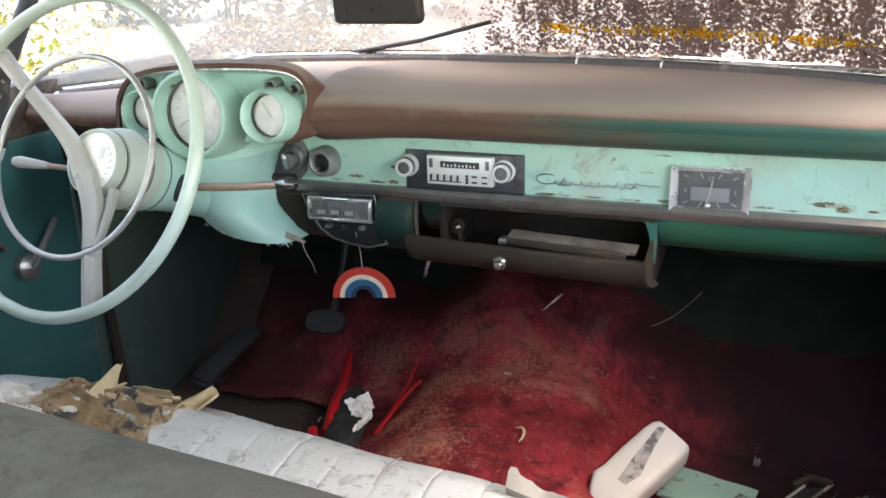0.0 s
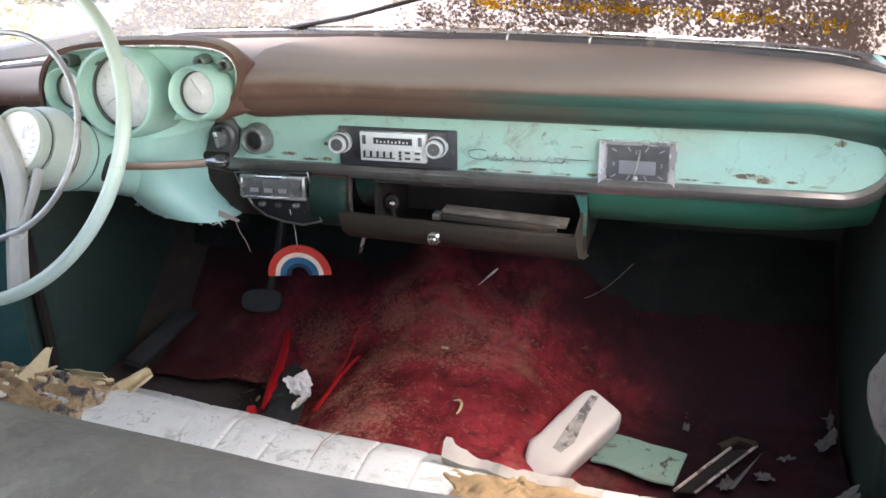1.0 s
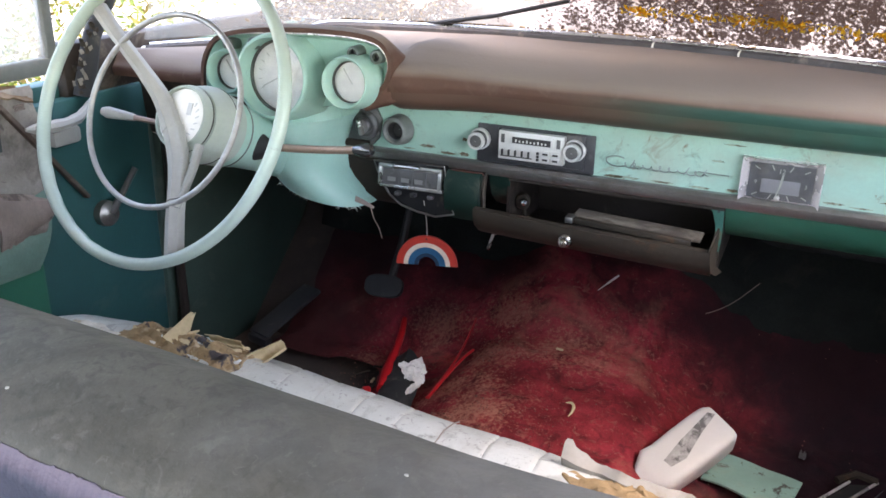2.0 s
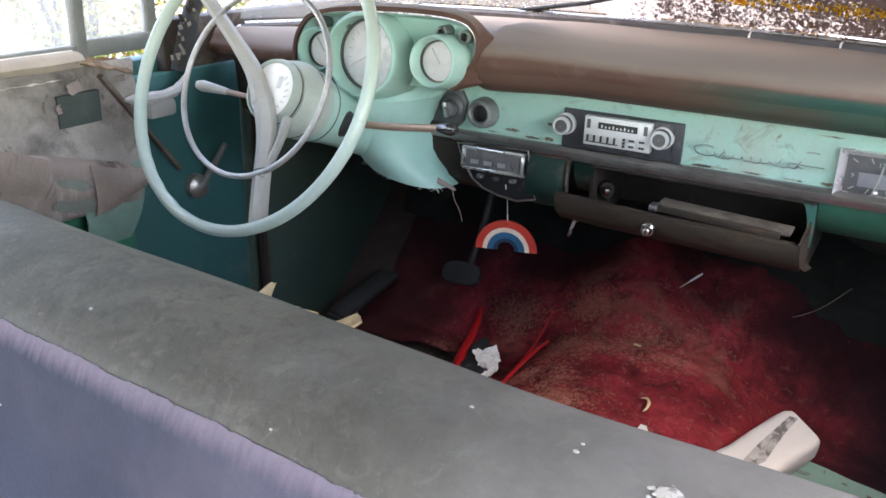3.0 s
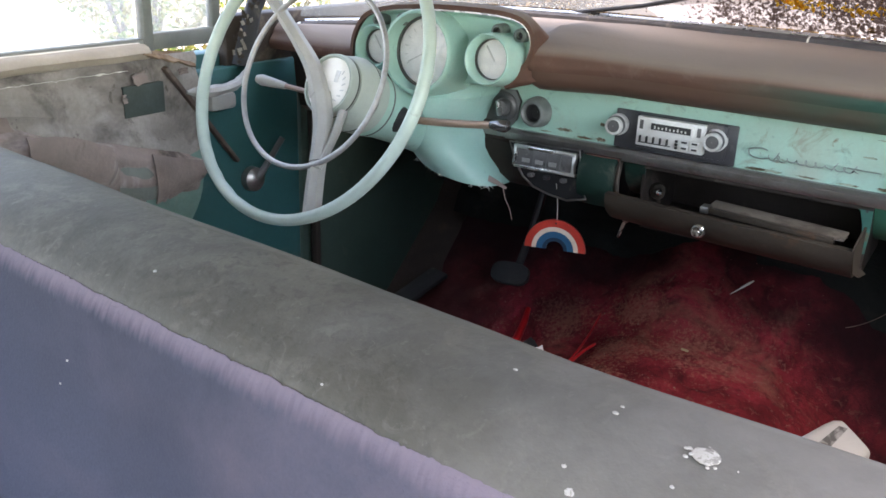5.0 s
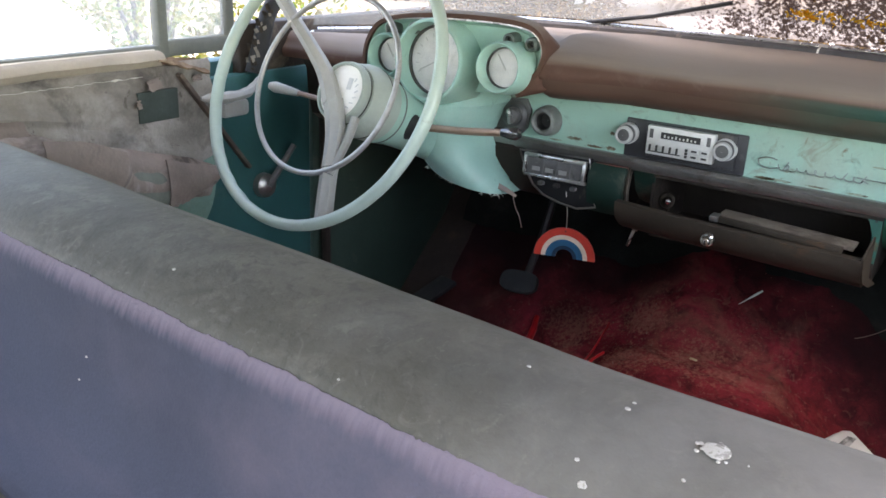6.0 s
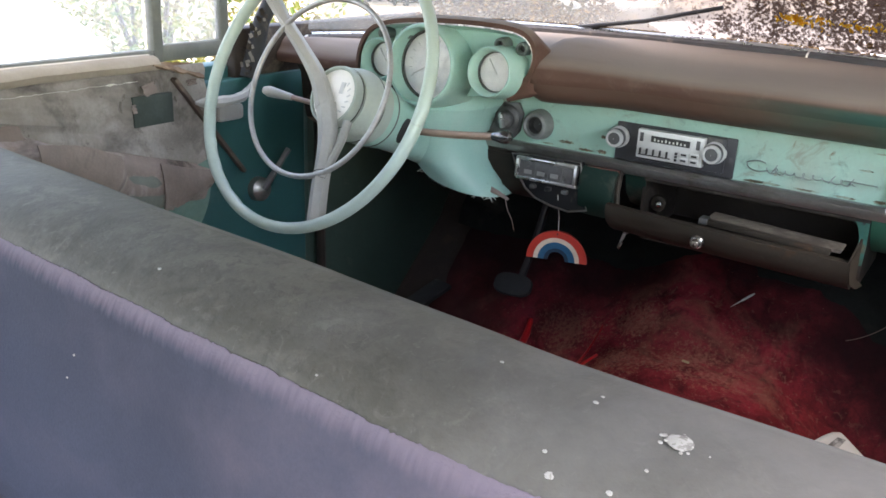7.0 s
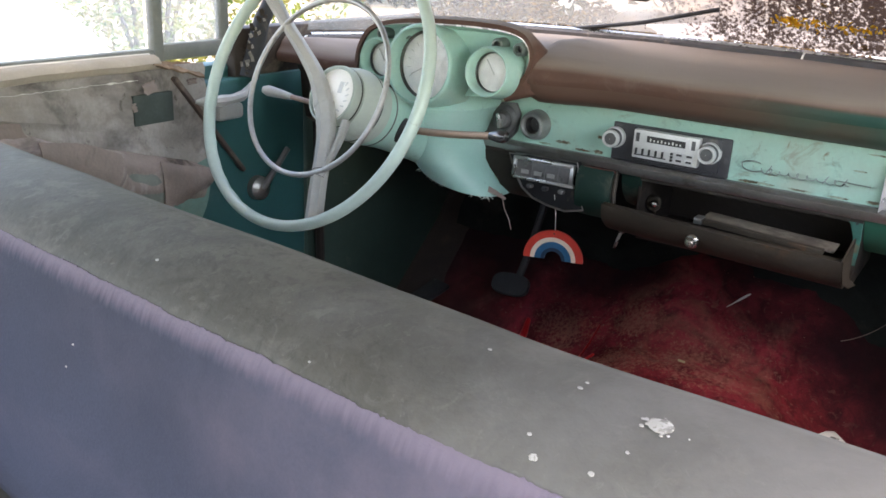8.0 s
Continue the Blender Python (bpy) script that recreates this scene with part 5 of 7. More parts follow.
def build_right_door():
    d = thing("door_2", (0.70, -0.5, 0.3), "passenger's door with pale worn trim", "car door", kind="structure")
    # the dark paint holds the shade on this door
    part("skin", box(0.745, 0.785, -1.12, 0.02, 0.30, 0.975, 0.008), M_KICK, d, "dark green steel door skin, its shade in the paint colour")
    part("sill", box(0.715, 0.77, -1.12, -0.2, 0.955, 0.98, 0.006), M_SILL, d, "tan window sill")
    part("vent_frame", join(box(0.74, 0.76, -0.385, -0.366, 0.97, 1.38, 0.004), box(0.74, 0.76, -0.372, -0.21, 0.97, 0.992, 0.004)), M_HUB, d, "grey vent window frame")


build_right_door()


# ---------- hood outside ----------
def build_hood():
    h = thing("car_hood", (XC, 0.6, 0.9), "faded pale car hood littered with leaves", "car hood")
    rows = []
    for i in range(25):
        t = i / 24
        row = []
        for j in range(33):
            u = (j / 16 - 1) * 0.80
            y = lerp(screen_y(min(abs(u), 0.66)) + 0.11, 1.95, t)
            z = 1.005 - 0.035 * t - 0.05 * t ** 4 - 0.06 * (abs(u) / 0.8) ** 4 + 0.014 * math.exp(-((abs(u) - 0.32) / 0.07) ** 2) * min(1, 3 * t)
            row.append((XC + u, y, z))
        rows.append(row)
    part("panel", grid(rows, thick=0.01), M_HOOD, h, "pale faded hood panel")
    rows = []
    for j in range(33):
        u = (j / 16 - 1) * 0.74
        y = screen_y(min(abs(u), 0.68))
        rows.append([(XC + u, y + 0.012, SCREEN_Z + 0.002 - foot_drop(XC + u)), (XC + u, y + 0.05, 1.016 - foot_drop(XC + u)), (XC + u, y + 0.115, 1.004 - 0.05 * (abs(u) / 0.8) ** 4)])
    # white stands for the sunlight on the cowl
    part("cowl", grid(rows, thick=0.004), M_WHITE, h, "cowl strip, painted white for the sunlight on it")
    # wiper
    part("wiper", tube([(-0.345, 0.262, 1.031), (-0.19, 0.275, 1.057), (-0.046, 0.262, 1.093)], 0.004, 8), M_BLACK, h, "black wiper arm")
    return h


build_hood()


# ---------- radio ----------
M_SILVER = mat("silver_plastic", (0.62, 0.62, 0.6), 0.38, 0.25, var=0.08, scale=40, stains=(((0.25, 0.23, 0.2), 30, 0.62, 0.15, 0.4),), bump=0.03)
M_DARKBAR = flat("dark_marking", (0.03, 0.03, 0.03), 0.5)
M_PALEBAR = flat("pale_marking", (0.55, 0.55, 0.5), 0.5)


M_PLATE = mat("charcoal_plate", (0.040, 0.041, 0.046), 0.42, var=0.25, scale=30, stains=((DUST, 22, 0.58, 0.2, 0.35), ((0.09, 0.09, 0.09), 60, 0.6, 0.08, 0.5)), bump=0.08)


def build_radio():
    y0 = -0.001
    ra = thing("car_radio", (-0.01, y0, 0.9), "silver-faced cassette radio with two round knobs on a dark plate", "radio")
    part("mounting_plate", box(-0.106, 0.086, -0.006, y0, 0.8632, 0.9245, 0.002), M_PLATE, ra, "dark grey mounting plate")
    part("surround", box(-0.070, 0.072, -0.011, -0.006, 0.870, 0.9235, 0.002), M_PLATE, ra, "black surround")
    face = part("faceplate", box(-0.064, 0.042, -0.022, -0.010, 0.876, 0.921, 0.0015), M_SILVER, ra, "scratched silver faceplate")
    part("display", box(-0.046, 0.026, -0.0235, -0.0215, 0.901, 0.917, 0.0008), M_SILVER, face, "raised silver display frame")
    part("tuning_scale", box(-0.041, 0.021, -0.0242, -0.0232, 0.9035, 0.9135), M_DARKBAR, face, "dark tuning scale")
    for k in range(9):
        part("scale_mark", box(-0.036 + k * 0.006, -0.0335 + k * 0.006, -0.0247, -0.0240, 0.9055, 0.9085 + 0.0015 * (k % 3 == 0)), M_PALEBAR, face, "pale bar mark")
    for x in (-0.057, 0.033):
        part("slot", box(x - 0.003, x + 0.003, -0.0228, -0.0212, 0.902, 0.916, 0.0005), M_GREY, face, "grey vertical slot")
    for k in range(5):
        part("preset_button", box(-0.058 + k * 0.0108, -0.0555 + k * 0.0108, -0.0262, -0.021, 0.883, 0.892, 0.0004), M_DARKBAR, face, "narrow black preset button")
    part("slot_line", box(-0.060, -0.008, -0.0226, -0.0215, 0.8805, 0.8822), M_DARKBAR, face, "dark line")
    for r in range(3):
        part("preset_button", box(-0.001, 0.003, -0.0245, -0.021, 0.8795 + r * 0.005, 0.8833 + r * 0.005, 0.0004), M_DARKBAR, face, "tiny dark button")
    for c in range(2):
        for r in range(2):
            b = part("push_button", box(0.007 + c * 0.016, 0.0205 + c * 0.016, -0.0255, -0.021, 0.8795 + r * 0.009, 0.8865 + r * 0.009, 0.0006), M_SILVER, face, "silver push button")
            part("button_mark", box(0.0095 + c * 0.016, 0.018 + c * 0.016, -0.0262, -0.0252, 0.8815 + r * 0.009, 0.8845 + r * 0.009), M_DARKBAR, b, "dark bar")
    for x in (-0.1, 0.056):
        m = frame_at((x, -0.006, 0.9), FRONT)
        k = part("knob", lathe([(0.0170, 0.0), (0.0170, 0.007), (0.0155, 0.009), (0.0145, 0.009), (0.014, 0.022), (0.013, 0.025), (0.0108, 0.025), (0.0098, 0.0225), (0.0005, 0.0225)], m, 36, cap=False), M_SILVER, ra, "ridged silver knob", angle=25)
        part("knurl", lathe([(0.0146, 0.0095), (0.0150, 0.0105), (0.0150, 0.0175), (0.0143, 0.0185)], m, 36, cap=False), M_GREY, k, "dark ridged band")
        part("knob_centre", lathe([(0.0096, 0.0228), (0.0092, 0.0242), (0.0005, 0.0246)], m, 28, cap=False), M_GREY, k, "dark grey knob centre")


build_radio()


M_SCRIPT = mat("tarnished_script", (0.26, 0.30, 0.285), 0.3, 0.7, var=0.2, scale=40, bump=0.05)


# ---------- clock, ignition, empty socket, script ----------
def build_fascia_things():
    ck = thing("dashboard_clock", (0.354, 0.0, 0.86), "square chrome-framed dashboard clock with a black dial", "clock")
    x0, x1, z0, z1 = 0.300, 0.408, 0.858, 0.923
    w = 0.011
    fr = (((x0, z1), (x1, z1), (x1 - w, z1 - 0.008), (x0 + w, z1 - 0.008)), ((x1, z1), (x1, z0), (x1 - w, z0 + 0.006), (x1 - w, z1 - 0.008)),
          ((x1, z0), (x0, z0), (x0 + w, z0 + 0.006), (x1 - w, z0 + 0.006)), ((x0, z0), (x0, z1), (x0 + w, z1 - 0.008), (x0 + w, z0 + 0.006)))
    for (a, b, c, d) in fr:
        bm = bmesh.new()
        out = [bm.verts.new((p[0], -0.002, p[1])) for p in (a, b)] + [bm.verts.new((p[0], -0.014, p[1])) for p in (b, a)]
        ins = [bm.verts.new((p[0], -0.014 + 0.010, p[1])) for p in (c, d)]
        bm.faces.new(out)
        bm.faces.new((out[3], out[2], ins[0], ins[1]))
        part("bezel_side", bm, M_BRIGHT, ck, "bright chrome bezel side")
    dial = part("dial", box(x0 + w - 0.002, x1 - w + 0.002, -0.0045, -0.001, z0 + 0.004, z1 - 0.006), mat("clock_dial", (0.12, 0.123, 0.13), 0.4, var=0.3, scale=40, stains=((DUST, 30, 0.55, 0.2, 0.4),), bump=0.02), ck, "dusty dark dial")
    cx, cz = 0.354, 0.889
    part("centre_panel", box(cx - 0.026, cx + 0.026, -0.0058, -0.0044, 0.873, 0.893, 0.0006), flat("pale_grey_panel", (0.33, 0.33, 0.35), 0.4), dial, "grey centre panel")
    for k in range(12):
        if k % 3 == 0 and k != 6:
            continue
        a = radians(30 * k)
        sx, sz = math.sin(a), math.cos(a)
        f = min(0.034 / max(abs(sx), 1e-6), 0.022 / max(abs(sz), 1e-6))
        mm = Matrix.Translation((cx + sx * f, -0.0055, cz + sz * f)) @ pose(0, 0, 0, 0, math.degrees(a), 0)
        part("hour_mark", box(-0.0007, 0.0007, -0.0006, 0.0006, -0.005, 0.003, m=mm), M_PALEBAR, dial, "pale hour mark")
    part("hour_hand_pin", box(-0.0014, 0.0014, -0.0008, 0.0004, -0.003, 0.017, m=Matrix.Translation((cx, -0.0072, cz - 0.004)) @ pose(0, 0, 0, 0, 8, 0)), M_PALEBAR, dial, "pale pointer")
    part("pointer", box(-0.001, 0.001, -0.0008, 0.0004, -0.003, 0.015, m=Matrix.Translation((cx, -0.0078, cz - 0.004)) @ pose(0, 0, 0, 0, 195, 0)), M_PALEBAR, dial, "pale pointer")
    for txt, tx, tz, sz in (("12", cx, z1 - 0.0175, 0.0095), ("9", x0 + 0.0205, cz - 0.002, 0.0085), ("3", x1 - 0.0205, cz - 0.002, 0.0085)):
        fc = bpy.data.curves.new("numeral", "FONT")
        fc.body, fc.size, fc.align_x, fc.align_y, fc.extrude = txt, sz, "CENTER", "CENTER", 0.0002
        fo = bpy.data.objects.new("numeral", fc)
        me = bpy.data.meshes.new_from_object(fo)
        bm = bmesh.new()
        bm.from_mesh(me)
        bpy.data.objects.remove(fo)
        bm.transform(Matrix.Translation((tx, -0.0056, tz)) @ pose(0, 0, 0, 90, 0, 0))
        part("numeral", bm, M_PALEBAR, dial, "pale numeral " + txt)
    part("setting_knob", lathe([(0.004, 0.0), (0.004, 0.006), (0.0005, 0.007)], frame_at((cx - 0.002, -0.005, 0.867), FRONT), 16, cap=False), M_CHROME, ck, "small chrome setting knob")
    g = part("crystal", box(x0 + w - 0.002, x1 - w + 0.002, -0.0100, -0.0094, z0 + 0.004, z1 - 0.006), M_LENS, ck, "dusty flat crystal")
    g.visible_shadow = False

    # ignition switch on its dark plate
    ig = thing("ignition_switch", (-0.308, 0.0, 0.87), "chrome ignition switch in a dark round plate", "switch")
    m = frame_at((-0.308, -0.001, 0.898), FRONT)
    part("plate", lathe([(0.026, 0.0), (0.0255, 0.006), (0.023, 0.010), (0.018, 0.012), (0.016, 0.010), (0.0005, 0.010)], m, 32, cap=False), M_GREY, ig, "dark round plate")
    part("backing", prism([(-0.040, -0.058), (-0.012, -0.060), (0.024, -0.020), (0.030, 0.012), (0.020, 0.030), (-0.010, 0.028), (-0.034, -0.010)], 0.006, m, 0.002), M_GREY, ig, "dark backing plate beside the cowl")
    part("barrel", lathe([(0.0145, 0.008), (0.0140, 0.018), (0.0115, 0.021), (0.0005, 0.021)], m, 28, cap=False), M_GREY, ig, "dark worn barrel")
    part("lever", box(-0.0035, 0.0035, -0.013, 0.013, 0.020, 0.030, 0.002, m @ pose(0, 0, 0, 0, 0, 12)), M_CHROME, ig, "chrome turning lever")
    so = thing("lighter_socket", (-0.244, 0.0, 0.875), "empty round lighter socket with a grey collar", "socket")
    m = frame_at((-0.246, -0.001, 0.897), (-0.05, -1, 0.02))
    part("collar", lathe([(0.026, 0.0), (0.0245, 0.014), (0.022, 0.022), (0.0185, 0.024), (0.0155, 0.022), (0.0145, 0.010), (0.0125, 0.003)], m, 36, cap=False), mat("worn_grey_collar", (0.19, 0.2, 0.19), 0.45, 0.3, var=0.25, scale=40, bump=0.08), so, "worn grey collar")
    part("bore", lathe([(0.0145, 0.016), (0.0125, 0.003), (0.0005, 0.003)], m, 28, cap=False), M_DARKBAR, so, "dark bore")
    # the maker's script is kept as plain flowing strokes
    sc = thing("script_badge", (0.19, 0.0, 0.885), "thin tarnished metal script badge on the fascia", "badge")
    pts = []
    for k in range(241):
        t = k / 240
        a = t * 2 * math.pi * 9.5
        r = 0.0042 * (1 - 0.15 * t) * (0.85 + 0.3 * math.sin(t * 17))
        pts.append((0.134 + 0.122 * t - 0.9 * r * math.sin(a), -0.0052, 0.8865 + 0.0005 * t + r * math.cos(a) * 0.95))
    part("stroke", tube(pts, 0.00075, 6), M_SCRIPT, sc, "looping metal stroke")
    part("stroke", tube(spline([(0.131, -0.0050, 0.8965), (0.119, -0.0052, 0.8985), (0.105, -0.0052, 0.894), (0.108, -0.0052, 0.8855), (0.122, -0.0052, 0.8825), (0.136, -0.0052, 0.886)], 24), 0.0010, 6), M_SCRIPT, sc, "curved metal stroke")
    for x, h in ((0.142, 0.0135), (0.222, 0.0125), (0.247, 0.0125)):
        part("stroke", tube(spline([(x - 0.002, -0.0052, 0.8825), (x + 0.002, -0.0056, 0.889), (x + 0.0055, -0.0052, 0.8825 + h)], 8), [0.0006, 0.0008, 0.0009, 0.0010, 0.0010, 0.0010, 0.0009, 0.0008, 0.0006], 6), M_SCRIPT, sc, "slanted metal stroke")
    part("tail", tube([(0.240, -0.0052, 0.8905), (0.262, -0.0052, 0.8898), (0.284, -0.0052, 0.8895)], 0.0008, 6), M_SCRIPT, sc, "straight metal stroke")


build_fascia_things()


M_SMEAR = mat("rust", (0.12, 0.10, 0.065), 0.9, var=0.4, scale=60, stains=(((0.27, 0.33, 0.26), 45, 0.46, 0.08, 0.95), ((0.13, 0.05, 0.025), 70, 0.55, 0.1, 0.7)), bump=0.3)


def rust_smear(x, z, w, h, seed):
    n = 40
    outl = [(w * math.cos(a) * (0.55 + 0.6 * abs(wob(math.cos(a) * 2, math.sin(a) * 2, seed, 2.3))), h * math.sin(a) * (0.45 + 0.9 * abs(wob(math.cos(a) * 2, math.sin(a) * 2, seed + 5, 3.1)))) for a in [2 * math.pi * k / n for k in range(n)]]
    m = Matrix(((1, 0, 0, x), (0, 0, -1, 0.0), (0, 1, 0, z), (0, 0, 0, 1)))
    part("rust_smear", prism(outl, 0.0005, m), M_SMEAR, DASH, "brown rust smear")


for x, z, w, h, s in ((0.51, 0.8775, 0.030, 0.006, 1), (0.528, 0.872, 0.016, 0.007, 2), (0.565, 0.8725, 0.012, 0.003, 3), (0.425, 0.868, 0.02, 0.003, 4), (0.135, 0.866, 0.03, 0.003, 5), (-0.195, 0.874, 0.022, 0.004, 6), (-0.13, 0.868, 0.012, 0.005, 7), (0.265, 0.908, 0.012, 0.002, 8), (0.62, 0.93, 0.012, 0.006, 9), (-0.23, 0.8665, 0.016, 0.0022, 10), (-0.16, 0.8665, 0.02, 0.003, 11), (0.115, 0.8655, 0.018, 0.0035, 12), (0.19, 0.866, 0.024, 0.002, 13), (0.245, 0.8655, 0.02, 0.003, 14), (0.29, 0.867, 0.012, 0.004, 15), (0.46, 0.866, 0.022, 0.002, 16), (0.60, 0.868, 0.016, 0.003, 17), (-0.13, 0.893, 0.006, 0.004, 18), (0.285, 0.934, 0.02, 0.0015, 19)):
    rust_smear(x, z, w, h, s)


# ---------- heater control ----------
M_FAINTGREY = flat("grey_marking", (0.24, 0.24, 0.235), 0.5)


def build_heater():
    he = thing("heater_control", (-0.205, -0.03, 0.79), "chrome-framed heater control with sliding levers", "heater control")
    tilt = pose(-0.207, -0.035, 0.822, -8, 0, 3)

    def b(x0, x1, z0, z1, y0, y1, bev=0.001):
        return box(x0, x1, y0, y1, z0, z1, bev, tilt)

    rim = [(-0.070, 0.026), (-0.035, 0.0285), (0.010, 0.030), (0.055, 0.030), (0.0595, 0.014), (0.062, -0.006), (0.069, -0.028), (0.077, -0.046), (0.045, -0.054), (0.013, -0.050), (-0.017, -0.042), (-0.038, -0.028), (-0.051, -0.010), (-0.062, 0.010)]
    part("body", prism(rim, 0.03, tilt @ Matrix(((1, 0, 0, 0), (0, 0, 1, 0), (0, 1, 0, 0), (0, 0, 0, 1)))), mat("black_gloss_panel", (0.007, 0.007, 0.008), 0.35, var=0.3, scale=40, stains=((DUST, 30, 0.64, 0.15, 0.2),), bump=0.05), he, "dark shield-shaped body")
    part("outer_rim", tube([tilt @ Vector((x, -0.002, z)) for x, z in rim], 0.0019, 6, closed=True), M_STEEL, he, "dull metal outer rim")
    part("window", b(-0.050, 0.048, -0.008, 0.020, -0.010, 0.0), mat("heater_dial", (0.09, 0.09, 0.09), 0.3, var=0.3, scale=40, stains=(((0.3, 0.3, 0.28), 30, 0.55, 0.1, 0.4),), bump=0.02), he, "dusty dark dial window")
    for x0, x1, z0, z1 in ((-0.056, 0.055, 0.019, 0.025), (-0.053, 0.058, -0.013, -0.008), (-0.056, -0.050, -0.010, 0.022), (0.049, 0.055, -0.010, 0.022)):
        part("chrome_frame", b(x0, x1, z0, z1, -0.014, -0.004), M_CHROME, he, "bright chrome frame side")
    part("lever_slot", b(-0.036, 0.026, 0.0255, 0.0285, -0.007, -0.002), M_DARKBAR, he, "dark lever slot")
    for k in range(3):
        part("legend", b(-0.040 + 0.024 * k, -0.026 + 0.024 * k, -0.003, 0.004, -0.0108, -0.0098, 0), M_FAINTGREY, he, "pale bar mark")
    for k in range(3):
        part("divider", b(-0.0215 + 0.024 * k, -0.0195 + 0.024 * k, -0.007, 0.019, -0.0108, -0.0098, 0), M_GREY, he, "grey divider")
    for x, mt in ((-0.022, M_GREY), (0.006, M_BLACK), (0.036, M_GREY)):
        part("slider", b(x - 0.005, x + 0.005, -0.026, -0.019, -0.012, 0.0, 0.002), mt, he, "small slide lever")


build_heater()


# ---------- glovebox ----------
M_CORNER = mat("grimy_teal_corner", (0.022, 0.11, 0.085), 0.5, var=0.25, scale=20, stains=((RUST, 20, 0.58, 0.1, 0.6),), bump=0.1)


def build_glovebox():
    gb = thing("glovebox", (0.115, 0.0, 0.77), "open glovebox with a dropped brown door and dark interior", "glovebox")
    for bm in (box(-0.05, 0.284, 0.16, 0.165, 0.74, 0.846), box(-0.055, -0.05, 0.004, 0.165, 0.74, 0.846), box(0.280, 0.284, 0.004, 0.165, 0.74, 0.846), box(-0.05, 0.284, 0.004, 0.165, 0.736, 0.74), box(-0.05, 0.284, 0.004, 0.165, 0.846, 0.85)):
        part("liner_side", bm, M_BROWN, gb, "dark fibre liner side")
    # gusset that tapers down the end of the opening
    side = [(0.258, 0.8435), (0.284, 0.8435), (0.2855, 0.80), (0.2845, 0.772), (0.279, 0.772), (0.274, 0.815), (0.268, 0.832)]
    bm = bmesh.new()
    fr = [bm.verts.new((x, -0.003, z)) for x, z in side]
    bk = [bm.verts.new((x, 0.001, z)) for x, z in side]
    bm.faces.new(fr)
    bm.faces.new(bk[::-1])
    for k in range(len(side)):
        n = (k + 1) % len(side)
        bm.faces.new((fr[k], bk[k], bk[n], fr[n]))
    bmesh.ops.recalc_face_normals(bm, faces=bm.faces)
    cp = part("corner_plate", bm, M_CORNER, gb, "teal metal corner by the hinge")
    part("screw_hole", lathe([(0.002, 0.0), (0.0018, 0.0006), (0.0005, 0.0006)], frame_at((0.2765, -0.003, 0.834), FRONT), 12, cap=False), M_DARKBAR, cp, "dark screw hole")
    # door: outer face leaning out, folded top and end flanges
    top, bot = (-0.090, 0.806), (-0.062, 0.762)
    rows = []
    for k in range(25):
        x = lerp(-0.077, 0.280, k / 24)
        s = 0.006 * math.sin(math.pi * k / 24)
        dz = -0.010 * k / 24 + 0.004
        rows.append([(x, y - s * f, z + dz) for y, z, f in [(-0.078, 0.807, 1), (top[0], top[1], 1), (-0.090, 0.795, 1), (-0.083, 0.778, 1), bot + (0.6,), (-0.045, 0.754, 0.3), (-0.025, 0.752, 0)]])
    dr = part("door", grid(rows, thick=0.002), M_DOORBROWN, gb, "dropped brown steel door")
    part("end_flange", grid([[(0.281, -0.092, 0.803), (0.2815, -0.088, 0.785), (0.283, -0.075, 0.765), (0.290, -0.06, 0.756)], [(0.287, -0.066, 0.83), (0.287, -0.062, 0.79), (0.288, -0.058, 0.77), (0.297, -0.056, 0.762)]], thick=0.003), M_DOORBROWN, dr, "bent brown end flange")
    part("inner_panel", box(0.072, 0.262, -0.062, -0.020, 0.806, 0.8095, 0.001, Matrix.Translation((0.16, 0, 0.8)) @ pose(0, 0, 0, 0, 2.5, 0) @ Matrix.Translation((-0.16, 0, -0.8))), mat("pale_fibre_panel", (0.15, 0.13, 0.105), 0.7, var=0.3, scale=20, stains=(((0.04, 0.03, 0.025), 14, 0.52, 0.12, 0.7),), bump=0.2), dr, "pale inner door panel")
    part("inner_ridge", box(0.070, 0.25, -0.072, -0.062, 0.802, 0.8105, 0.001, Matrix.Translation((0.16, 0, 0.8)) @ pose(0, 0, 0, 0, 2.5, 0) @ Matrix.Translation((-0.16, 0, -0.8))), M_DOORBROWN, dr, "folded ridge")
    part("latch", box(0.066, 0.078, -0.078, -0.058, 0.806, 0.816, 0.0015), M_STEEL, dr, "small latch plate")
    m = frame_at((0.074, -0.0945, 0.786), (0, -1, -0.15))
    lk = part("lock", lathe([(0.0115, 0.0), (0.0112, 0.004), (0.009, 0.007), (0.0075, 0.007), (0.007, 0.012), (0.0055, 0.0145), (0.0005, 0.015)], m, 28, cap=False), M_CHROME, dr, "round chrome lock")
    part("keyhole", box(-0.0008, 0.0008, -0.003, 0.003, 0.0145, 0.0156, m=m), M_DARKBAR, lk, "dark keyhole")
    # flashlight-like stub and bulb holder inside
    st = thing("bulb_holder", (-0.02, 0.06, 0.741), "rusty bulb holder lying in the glovebox", "bulb holder")
    mm = frame_at((-0.035, 0.03, 0.792), (0.4, -1, 0.2))
    part("shell", lathe([(0.0005, -0.03), (0.013, -0.03), (0.014, -0.01), (0.012, 0.0), (0.007, 0.003)], mm, 24, cap=False), M_DOORBROWN, st, "grimy round shell")
    part("bulb", lathe([(0.004, 0.002), (0.006, 0.01), (0.004, 0.016), (0.0005, 0.018)], mm, 14, cap=False), M_CHROME, st, "small shiny bulb")
    part("bracket", tube([(-0.035, 0.045, 0.741), (-0.036, 0.045, 0.765), (-0.037, 0.04, 0.786)], 0.004, 8), M_DOORBROWN, st, "rusty stem")


